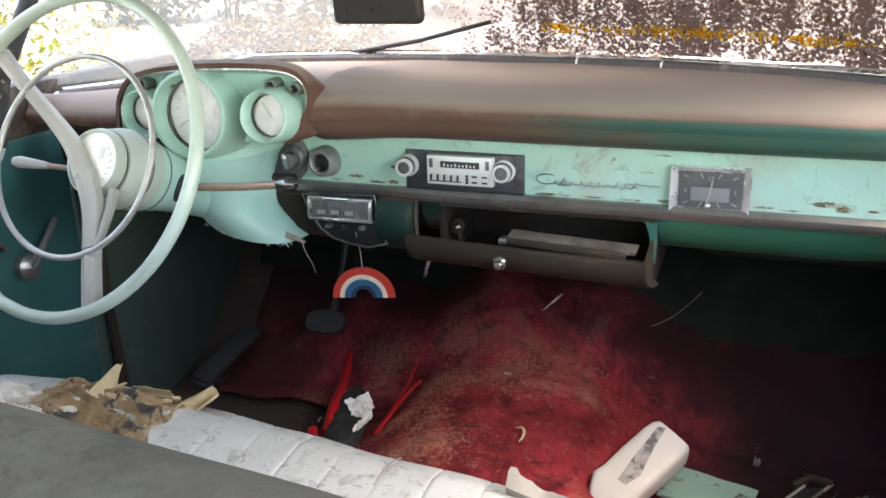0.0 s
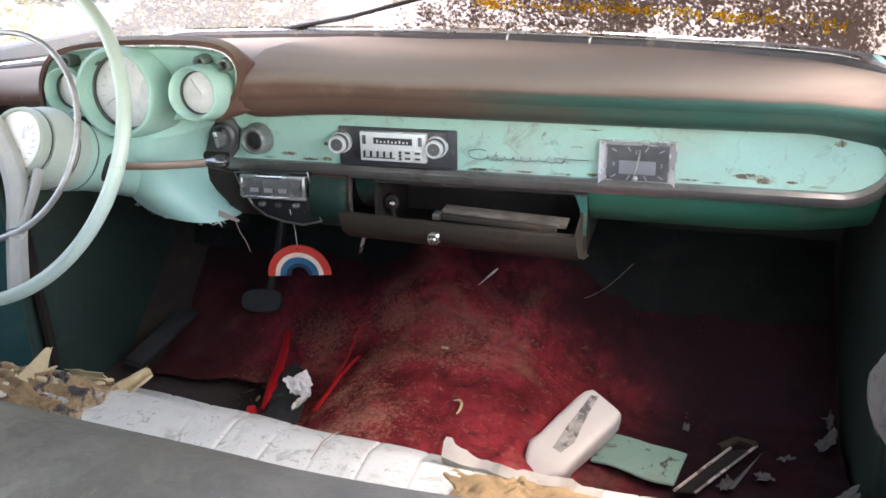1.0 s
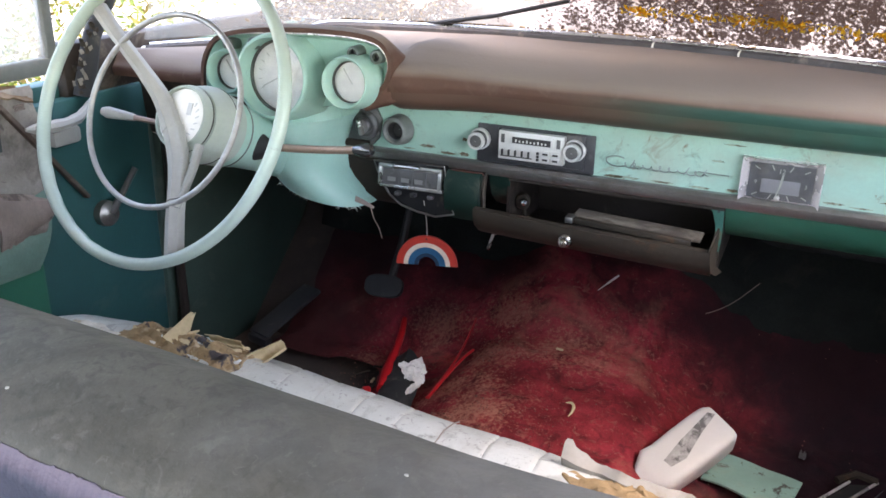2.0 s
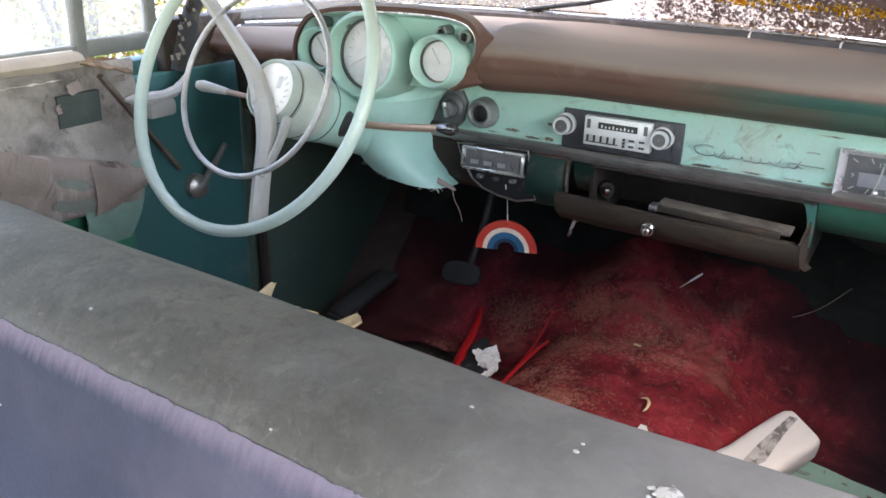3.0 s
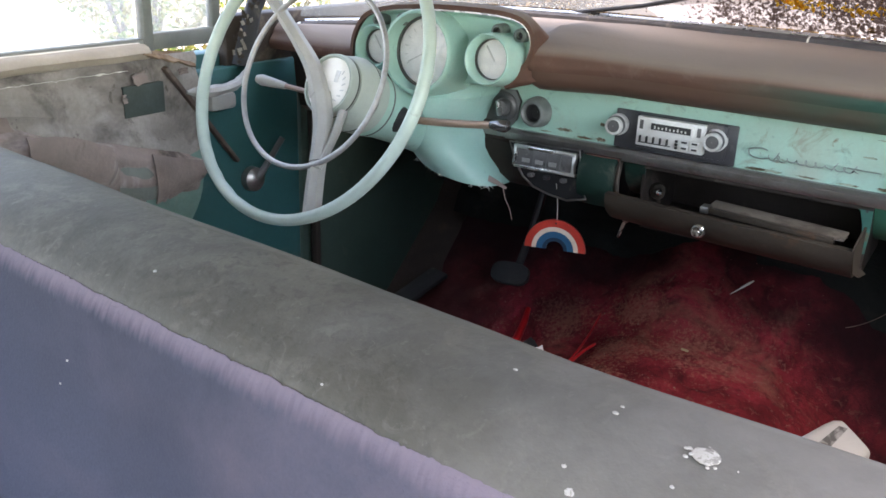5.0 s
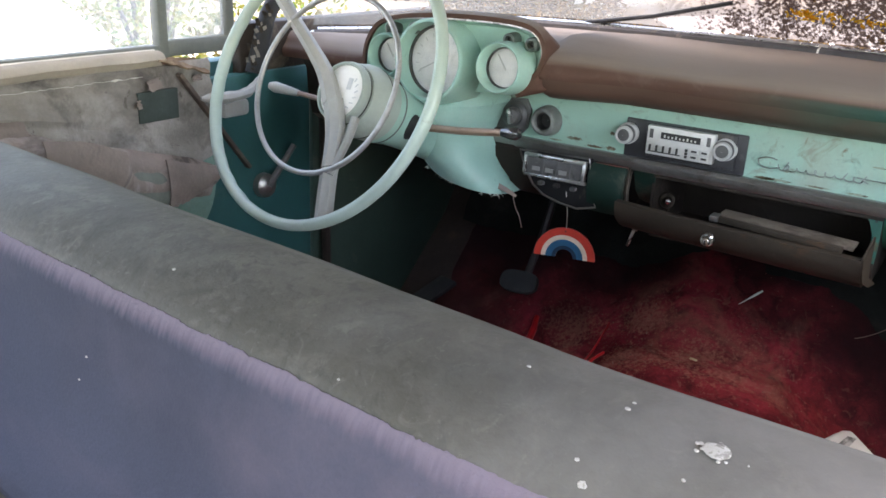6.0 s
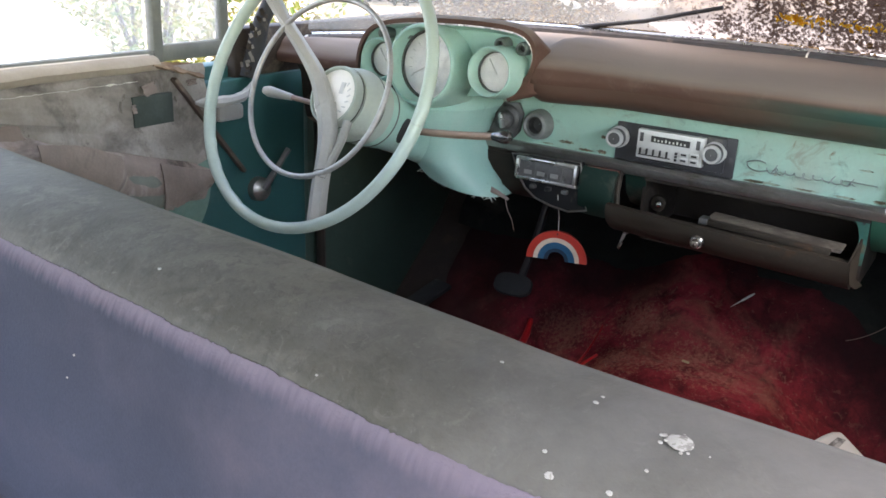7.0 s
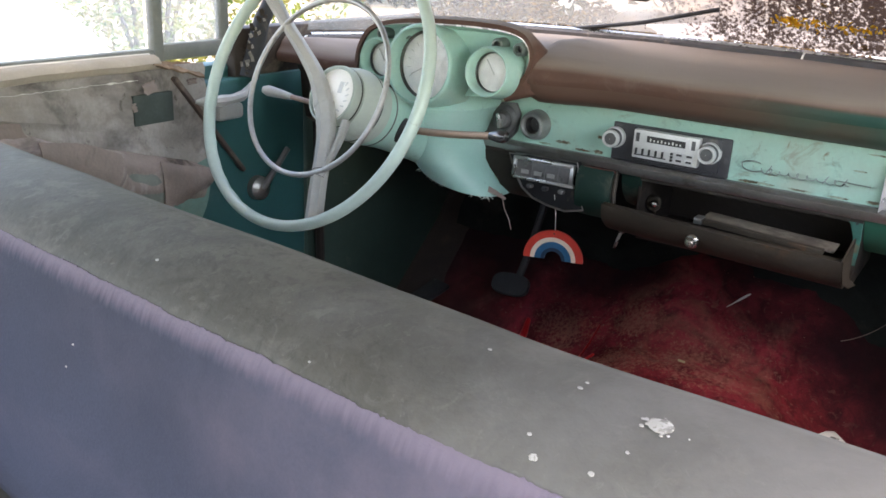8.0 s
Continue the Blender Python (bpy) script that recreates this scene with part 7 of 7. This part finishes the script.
# ---------- droppings and specks on the seat's top ----------
def seat_top(y):
    """Height of the rolled top of the seat across its line."""
    p = [(-1.036, 0.968), (-1.0345, 0.9815), (-1.029, 0.9885), (-1.020, 0.9950), (-1.008, 0.9995), (-0.985, 1.0045), (-0.960, 1.0045), (-0.9385, 0.9955), (-0.921, 0.976)]
    for (a, b), (c, d) in zip(p, p[1:]):
        if y <= c:
            return b + (d - b) * (y - a) / (c - a) - 0.0053
    return 0.97


def build_spots():
    k = 0
    # one large splash, thin, with a broken outline
    n = 48
    outl = [((0.0060 + 0.0011 * wob(math.cos(g) * 1.3, math.sin(g) * 1.3, 3) + 0.0006 * wob(math.cos(g) * 4, math.sin(g) * 4, 8)) * math.cos(g), (0.0045 + 0.0008 * wob(math.cos(g) * 1.3, math.sin(g) * 1.3, 3) + 0.0005 * wob(math.cos(g) * 4, math.sin(g) * 4, 8)) * math.sin(g)) for g in [2 * math.pi * j / n for j in range(n)]]
    yy = -0.989 - seat_y(0.340)
    solo("dropping", prism(outl, 0.0005, pose(0.340, -0.989, 0.9990, math.degrees(math.atan((seat_top(yy + 0.003) - seat_top(yy - 0.003)) / 0.006)), 0, 0), 0.0002), M_DROP, "large dried white splash on the grey seat top", "dropping", group="droppings on the seat")
    for x, y, w, z in [(0.340 + r.gauss(0, 0.0058), -0.989 + r.gauss(0, 0.0042), r.uniform(0.0008, 0.0030), 0.9990) for r in (random.Random(k) for k in range(14))] + [(0.2977, -0.9805, 0.0033, 0.9990), (0.2981, -0.9738, 0.0022, 0.9990), (0.2442, -0.9729, 0.0026, 0.9989), (0.292, -1.0171, 0.0026, 0.9902), (0.2987, -1.0251, 0.0052, 0.9852), (0.3339, -1.0091, 0.0022, 0.9936), (0.3246, -1.023, 0.0034, 0.9868), (0.0085, -0.9886, 0.0030, 0.9929), (0.1645, -1.0184, 0.0020, 0.9842), (-0.0404, -1.0215, 0.0022, 0.9312), (-0.0487, -1.0230, 0.0020, 0.9129)]:
        k += 1
        n = 14
        yy = y - seat_y(x)
        outl = [(w / 2 * (1 + 0.35 * wob(math.cos(a) * 2, math.sin(a) * 2, k)) * math.cos(a), w / 2.6 * (1 + 0.35 * wob(math.cos(a) * 2, math.sin(a) * 2, k + 5)) * math.sin(a)) for a in [2 * math.pi * j / n for j in range(n)]]
        slope = 80 if z < 0.96 else math.degrees(math.atan((seat_top(yy + 0.003) - seat_top(yy - 0.003)) / 0.006))
        solo("dropping", prism([(0.85 * px, 0.85 * py) for px, py in outl], 0.0006, pose(x, y, z - 0.0002, slope, 0, 0), 0.0002), M_DROP, "dried white dropping on the grey seat top", "dropping", group="droppings on the seat")


# ---------- mirror ----------
def build_mirror():
    mi = thing("rear_view_mirror", (-0.12, 0.02, 1.12), "dark rear-view mirror hanging from the windscreen header", "mirror")
    m = pose(-0.156, 0.03, 1.140, 6, 0, 0)
    part("housing", box(-0.074, 0.074, -0.012, 0.014, -0.03, 0.034, 0.01, m, 3), M_BLACK, mi, "black mirror housing")
    part("stem", tube([m @ Vector((0, 0.012, 0.02)), Vector((-0.12, 0.06, 1.26)), Vector((-0.06, 0.05, 1.345))], 0.008, 8), M_CHROME, mi, "curved stem")
    part("glass", box(-0.068, 0.068, -0.0135, -0.0120, -0.024, 0.028, 0.0, m), M_DARKGLASS, mi, "mirror glass, painted dark for the roof it reflects")


# dark for the roof that the glass reflects
M_DARKGLASS = mat("dark_mirror", (0.03, 0.03, 0.032), 0.3, 0.0, var=0.2, scale=20, bump=0.02)
build_mirror()


# ---------- door furniture and torn trim ----------
def build_door_bits():
    ar = thing("armrest_bracket", (-0.75, -0.24, 0.86), "cream broken armrest bracket on the driver's door", "armrest")
    part("bracket", tube(spline([(-0.745, -0.315, 0.905), (-0.735, -0.27, 0.902), (-0.735, -0.22, 0.905), (-0.745, -0.185, 0.918), (-0.755, -0.155, 0.935)], 14), [0.003, 0.008, 0.011, 0.010, 0.011, 0.009, 0.009, 0.010, 0.008, 0.008, 0.006, 0.006, 0.004, 0.003, 0.002], 8), M_SPOKE, ar, "cream bent bracket")
    part("cup", box(-0.775, -0.742, -0.265, -0.205, 0.862, 0.892, 0.008), M_SPOKE, ar, "pale grey plastic cup")
    solo("trim_strip", box(-0.764, -0.752, -0.0035, 0.0035, -0.12, 0.12, 0.001, Matrix.Translation((0, -0.273, 0.854)) @ pose(0, 0, 0, 38.5, 0, 0)), mat("faded_brown_strip", (0.11, 0.08, 0.065), 0.7, var=0.3, scale=30, stains=(((0.2, 0.16, 0.13), 20, 0.55, 0.1, 0.5),), bump=0.2), "loose dark trim strip hanging across the door", "trim strip")
    for y, z, w, h, s, t in ((-0.398, 0.936, 0.034, 0.018, 3, (20, 70, 34)), (-0.428, 0.908, 0.022, 0.014, 4, (0, 80, 30)), (-0.66, 0.905, 0.07, 0.03, 6, (0, 70, 0)), (-0.31, 0.938, 0.02, 0.010, 9, (0, 75, 0))):
        solo("torn_trim", crumple(-0.758, y, z, h, w, 0.004, s, t, 8, 0.08), M_DOORLOW, "torn curling scrap of door trim", "scrap", group="scraps of door trim")
    # a flap of the torn roll hanging down, and the bare patch beside it
    def sheet(top, bot, x, bulge, seed, n=22, m=12):
        t0, b0 = spline([(0, *p) for p in top], n), spline([(0, *p) for p in bot], n)
        rows = []
        for i in range(n + 1):
            row = []
            for j in range(m + 1):
                v = j / m
                p = t0[i].lerp(b0[i], v)
                row.append((x + bulge * math.sin(math.pi * (0.15 + 0.75 * v)) + 0.003 * wob(p.y, p.z, seed, 30), p.y + (0.003 * wob(i * 0.8, seed) if j == m else 0), p.z + (0.005 * wob(i * 0.7, seed + 3) if j == m else 0.001 * wob(i, j, seed, 0.7))))
            rows.append(row)
        return grid(rows, thick=0.0025)

    solo("torn_trim", sheet([(-0.409, 0.819), (-0.36, 0.803), (-0.30, 0.785)], [(-0.408, 0.735), (-0.372, 0.739), (-0.302, 0.762)], -0.736, 0.014, 3), M_DOORLOW, "torn brown flap of the door trim hanging down", "scrap", group="scraps of door trim")
    solo("torn_trim", sheet([(-0.478, 0.806), (-0.45, 0.806), (-0.405, 0.796)], [(-0.482, 0.765), (-0.45, 0.752), (-0.402, 0.74)], -0.738, 0.008, 6), mat("grey_green_backing", (0.17, 0.19, 0.165), 0.8, var=0.2, scale=20, stains=((DUST, 14, 0.5, 0.2, 0.5),), bump=0.2), "grey-green backing bared by the torn trim", "scrap", group="scraps of door trim")
    solo("torn_trim", sheet([(-0.62, 0.885), (-0.55, 0.872), (-0.485, 0.845)], [(-0.62, 0.835), (-0.55, 0.81), (-0.475, 0.772)], -0.734, 0.012, 9), M_DOORLOW, "mottled lifted edge of the door trim", "scrap", group="scraps of door trim")
    rows = []
    for i in range(9):
        t = i / 8
        rows.append([(-0.755 + 0.018 * math.sin(math.pi * v), lerp(-0.42, -0.285, t) - 0.04 * v * t, lerp(0.765, 0.80, t) - v * lerp(0.09, 0.13, t)) for v in [k / 8 for k in range(9)]])
    solo("loose_vinyl", grid(rows, thick=0.003), mat("dirty_green_vinyl", (0.15, 0.26, 0.22), 0.55, var=0.25, scale=14, stains=((DUST, 9, 0.5, 0.2, 0.5),), bump=0.2), "loose fold of dirty green vinyl on the door", "vinyl")
    solo("door_seal", tube([(-0.752, 0.012, 0.40), (-0.756, 0.012, 0.60), (-0.758, 0.01, 0.80), (-0.758, 0.0, 0.93)], 0.010, 8), M_BROWN, "dark perished rubber door seal", "seal", kind="structure")
    # passenger's side
    pd = thing("passenger_armrest", (0.67, -0.2, 0.56), "pale cracked vinyl armrest pad torn loose on the passenger's door", "armrest")
    foot = spline([(-0.45, 0, 0.62), (-0.178, 0, 0.558), (-0.05, 0, 0.520), (-0.030, 0, 0.545)], 24)
    head = spline([(-0.45, 0, 0.735), (-0.16, 0, 0.712), (-0.078, 0, 0.690), (-0.028, 0, 0.630)], 24)
    rows = []
    for i, (a, b) in enumerate(zip(foot, head)):
        rows.append([(0.742 - (0.042 + 0.006 * wob(i * 0.3, v * 3, 3)) * math.sin(math.pi * (0.06 + 0.88 * v)) ** 0.5, lerp(a.x, b.x, v) + 0.006 * wob(v * 5, i * 0.2, 1), lerp(a.z, b.z, v)) for v in [k / 14 for k in range(15)]])
    part("pad", grid(rows, thick=0.004), M_VINYL, pd, "pale stained vinyl pad")
    part("backing", grid([[(0.738, p.x + 0.010, p.z - 0.004), (0.716, p.x + 0.012, p.z + 0.004), (0.712, p.x + 0.011, p.z + 0.05)] for p in foot[14:]], thick=0.003), M_DOORCARD, pd, "torn card backing that stands out behind the pad")


build_door_bits()


def build_flakes():
    rnd = random.Random(31)
    for k in range(26):
        t = rnd.random()
        x, y, z = lerp(-0.752, -0.742, t) + rnd.gauss(0, 0.004), lerp(-0.185, -0.135, t) + rnd.gauss(0, 0.008), lerp(0.94, 1.07, t)
        solo("paint_flake", crumple(x, y - 0.012, z, rnd.uniform(0.003, 0.008), rnd.uniform(0.005, 0.013), 0.003, 40 + k, (rnd.uniform(60, 110), rnd.uniform(-30, 30), rnd.uniform(20, 70)), 6, 0.15), (M_DOORBROWN, M_FLAKE)[k % 2], "curled flake of old paint and rubber on the windscreen pillar", "flake", group="flakes on the pillar")


M_FLAKE = mat("pale_flaking_paint", (0.22, 0.20, 0.17), 0.8, var=0.3, scale=40, stains=(((0.08, 0.06, 0.05), 30, 0.55, 0.1, 0.7),), bump=0.3)
build_flakes()


# ---------- leaves on the glass and the hood ----------
def leaf_stuff(name, count, seed, place, size, material, label):
    rnd = random.Random(seed)
    verts, faces = [], []
    for k in range(count):
        p, nrm = place(rnd)
        m = frame_at(p, nrm) @ pose(0, 0, 0, rnd.uniform(-30, 30), rnd.uniform(-30, 30), rnd.uniform(0, 360))
        s = rnd.uniform(0.5, 1.2) * size
        b = len(verts)
        for q in ((0, -1, 0), (0.42, -0.3, 0.12), (0.3, 0.45, 0.1), (0, 1, -0.05), (-0.3, 0.45, 0.1), (-0.42, -0.3, 0.12), (0, 0, -0.06)):
            verts.append(m @ (Vector(q) * s))
        faces += [(b, b + 1, b + 6), (b + 1, b + 2, b + 6), (b + 2, b + 3, b + 6), (b + 3, b + 4, b + 6), (b + 4, b + 5, b + 6), (b + 5, b, b + 6)]
    me = bpy.data.meshes.new(name)
    me.from_pydata(verts, [], faces)
    me.materials.append(material)
    return tagged(new(name, me), label, "leaves", kind="stuff")


def leaf_material(name, cols, thin=0.45):
    m = mat(name, cols[0], 0.6, var=0.25, scale=20, bump=0.1)
    nt = m.node_tree
    b = nt.nodes["Principled BSDF"]
    g = nt.nodes.new("ShaderNodeNewGeometry")
    r = nt.nodes.new("ShaderNodeValToRGB")
    r.color_ramp.elements[0].color = (*cols[0], 1)
    r.color_ramp.elements[1].color = (*cols[-1], 1)
    for k, c in enumerate(cols[1:-1]):
        r.color_ramp.elements.new((k + 1) / (len(cols) - 1)).color = (*c, 1)
    nt.links.new(g.outputs["Random Per Island"], r.inputs[0])
    nt.links.new(r.outputs[0], b.inputs["Base Color"])
    tl = nt.nodes.new("ShaderNodeBsdfTranslucent")
    nt.links.new(r.outputs[0], tl.inputs[0])
    x = nt.nodes.new("ShaderNodeMixShader")
    x.inputs[0].default_value = thin
    nt.links.new(b.outputs[0], x.inputs[1])
    nt.links.new(tl.outputs[0], x.inputs[2])
    nt.links.new(x.outputs[0], nt.nodes["Material Output"].inputs[0])
    return m


M_YELLOW = leaf_material("yellow_leaves", [(0.90, 0.55, 0.03), (0.55, 0.28, 0.03), (0.95, 0.72, 0.10)], 0.75)
M_HEAP = leaf_material("drifted_leaves", [(0.09, 0.045, 0.02), (0.03, 0.02, 0.012), (0.17, 0.10, 0.025), (0.05, 0.03, 0.018), (0.11, 0.085, 0.05)])
M_DRY = leaf_material("dry_leaves", [(0.10, 0.06, 0.03), (0.22, 0.13, 0.06), (0.05, 0.035, 0.025)])
M_SCRUB = leaf_material("dry_scrub_leaves", [(0.035, 0.026, 0.012), (0.06, 0.047, 0.022), (0.026, 0.03, 0.011), (0.085, 0.064, 0.03), (0.018, 0.014, 0.008)])
M_GREEN = leaf_material("green_leaves", [(0.06, 0.11, 0.02), (0.12, 0.16, 0.03), (0.2, 0.19, 0.04), (0.1, 0.07, 0.02)])


def on_screen(x, z, off):
    u = x - XC
    v = (z - SCREEN_Z) / 0.33
    yb, yt = screen_y(u), 0.09 * (1 - (u / 0.86) ** 2)
    return Vector((x, lerp(yb, yt, v ** 1.15) + off, z))


YELLOW_AT = (0.075, 0.085, 0.13, 0.185, 0.245, 0.25, 0.31, 0.315, 0.345, 0.41, 0.465, 0.475, 0.53, 0.60)


def yellow_place(r):
    x = r.choice(YELLOW_AT) + r.gauss(0, 0.016)
    return on_screen(x, 1.083 + r.gauss(0, 0.0045) - 0.02 * (x - 0.1), 0.007), (r.gauss(0, 0.3), 1, 0.6)


def screen_place(r):
    x = min(0.62, 0.05 + 0.55 * r.random() ** 0.8)
    return on_screen(x, 1.045 + 0.25 * r.random(), 0.009), (r.gauss(0, 0.3), 1, 0.6)


def hood_place(r):
    x, y = 0.7 - 1.4 * r.random() ** 1.5, r.uniform(0.42, 1.85)
    return Vector((x, y, 1.012 - 0.035 * (y / 1.9))), (0, 0, 1)


def sill_place(r):
    x = r.gauss(-0.05, 0.12)
    u = x - XC
    return Vector((x, screen_y(u) - 0.02 - 0.012 * r.random(), 1.033)), (0, 0, 1)


leaf_stuff("yellow_leaves", 420, 3, yellow_place, 0.0055, M_YELLOW, "yellow fallen leaves stuck along the windscreen")
leaf_stuff("dry_leaves", 260, 5, screen_place, 0.006, M_DRY, "small dry leaves stuck to the windscreen")
leaf_stuff("hood_leaves", 3500, 7, hood_place, 0.012, M_DRY, "dry leaves lying on the car hood")


def heap_place(r):
    """Leaves drifted against the foot of the windscreen, in three heaps."""
    cx, cy, sx, h = r.choice(((-0.66, 0.40, 0.07, 0.085), (-0.58, 0.42, 0.08, 0.095), (-0.50, 0.43, 0.05, 0.09), (-0.36, 0.45, 0.045, 0.08), (-0.30, 0.46, 0.04, 0.05), (0.02, 0.46, 0.12, 0.03)))
    dx, dy = r.gauss(0, sx), r.gauss(0, 0.045)
    top = h * math.exp(-(dx / (1.6 * sx)) ** 2 - (dy / 0.07) ** 2)
    return Vector((cx + dx, cy + dy, 1.003 + top * r.random() ** 0.5)), (r.gauss(0, 0.6), r.gauss(0, 0.6), 1)


leaf_stuff("leaf_heaps", 5200, 12, heap_place, 0.0085, M_HEAP, "heaps of brown and golden leaves on the hood")
leaf_stuff("leaf_crumbs", 90, 9, sill_place, 0.0032, M_DRY, "dark leaf crumbs along the foot of the windscreen")


# ---------- bushes and a white car outside ----------
def bush(x, y, w, h, seed, count=8500, size=0.032, leaves=None, spread=1.0):
    rnd = random.Random(seed)
    b = thing("bush", (x, y, 0), "tangled leafy bush with thin bare stems", "bush", group="bushes round the car")
    for k in range(7):
        a = rnd.uniform(0, 6.28)
        tip = Vector((x + w * 0.8 * math.cos(a) * rnd.random(), y + w * 0.5 * math.sin(a), h * rnd.uniform(0.6, 1.0)))
        part("stem", tube(spline([(x + 0.1 * math.cos(a), y + 0.1 * math.sin(a), 0), (lerp(x, tip.x, 0.4), lerp(y, tip.y, 0.3), tip.z * 0.5), tip], 8), [0.025 - 0.0025 * i for i in range(9)], 6), M_DOORBROWN, b, "thin brown stem")
    clumps = [(rnd.uniform(-1, 1), rnd.uniform(-0.6, 0.6), rnd.uniform(0.1, 1)) for _ in range(26)]

    def place(r):
        c = clumps[r.randrange(26)]
        return Vector((x + w * c[0] + r.gauss(0, 0.22 * spread), y + w * c[1] * 0.7 + r.gauss(0, 0.22 * spread), max(0.03, h * c[2] + r.gauss(0, 0.2 * spread)))), (r.gauss(0, 1), r.gauss(0, 1), 1)

    lv = leaf_stuff("crown", count, seed + 50, place, size, leaves or M_GREEN, "green and yellowing leaves")
    me = lv.data
    me.transform(Matrix.Translation((-x, -y, 0)))
    lv.parent = b
    del lv["kind"], lv["category"]
    return b


for k, (x, y, w, h) in enumerate(((-13.5, 9.5, 2.6, 4.2), (-8.6, 12.5, 2.6, 4.6), (-3.6, 13.5, 2.6, 4.4), (1.5, 13.2, 2.4, 4.8), (6.2, 11.0, 2.4, 4.4))):
    bush(x, y, w, h, 20 + k, 15000, 0.135, M_SCRUB, 2.4)
for k, (x, y, w, h) in enumerate(((-4.5, 2.5, 1.1, 1.6), (-5.4, -0.8, 1.2, 2.6), (3.8, 0.0, 1.2, 2.4))):
    bush(x, y, w, h, 40 + k, 8500, 0.032)


def build_white_car():
    c = thing("parked_car", (-2.9, -1.15, 0), "white parked car standing close by among the bushes", "car")
    M_CAR = mat("white_car_paint", (0.78, 0.78, 0.78), 0.3, var=0.04, scale=3, bump=0.02, coat=0.5)
    prof = [(-2.1, 0.75), (-2.0, 0.98), (-1.2, 1.05), (-0.55, 1.42), (0.15, 1.45), (0.75, 1.06), (1.42, 0.98), (1.66, 0.82), (1.9, 0.60), (1.97, 0.4)]
    top = spline([(0, y, z) for y, z in prof], 48)
    rows = []
    for p in top:
        y = p.y - 1.15
        w = 0.80 if p.z < 1.1 else lerp(0.80, 0.6, min(1, (p.z - 1.1) / 0.35))
        rows.append([(-2.9 + s * a, y, z) for s, a, z in ((-1, 0.82, 0.22), (-1, 0.86, min(0.6, p.z - 0.12)), (-1, 0.82, min(p.z - 0.07, 0.95)), (-1, w, p.z - 0.05), (-1, w * 0.85, p.z), (1, w * 0.85, p.z), (1, w, p.z - 0.05), (1, 0.82, min(p.z - 0.07, 0.95)), (1, 0.86, min(0.6, p.z - 0.12)), (1, 0.82, 0.22))])
    part("body", grid(rows, cap=True), M_CAR, c, "glossy white body")
    for y in (-2.5, 0.2):
        for sx in (-0.78, 0.78):
            w = part("wheel", lathe([(0.0005, -0.09), (0.2, -0.09), (0.31, -0.08), (0.32, 0.0), (0.31, 0.08), (0.2, 0.09), (0.0005, 0.09)], frame_at((-2.9 + sx, y, 0.32), (1, 0, 0)), 28, cap=False), M_RUBBER, c, "black tyre")
            part("rim", lathe([(0.0005, 0.095), (0.17, 0.095), (0.19, 0.088)], frame_at((-2.9 + sx, y, 0.32), (math.copysign(1, sx), 0, 0)), 24, cap=False), M_STEEL, w, "steel rim")


M_DROP = mat("dried_dropping", (0.40, 0.395, 0.38), 0.9, var=0.15, scale=200, stains=(((0.18, 0.175, 0.165), 330, 0.50, 0.10, 0.9),), bump=0.3)
build_white_car()
build_spots()
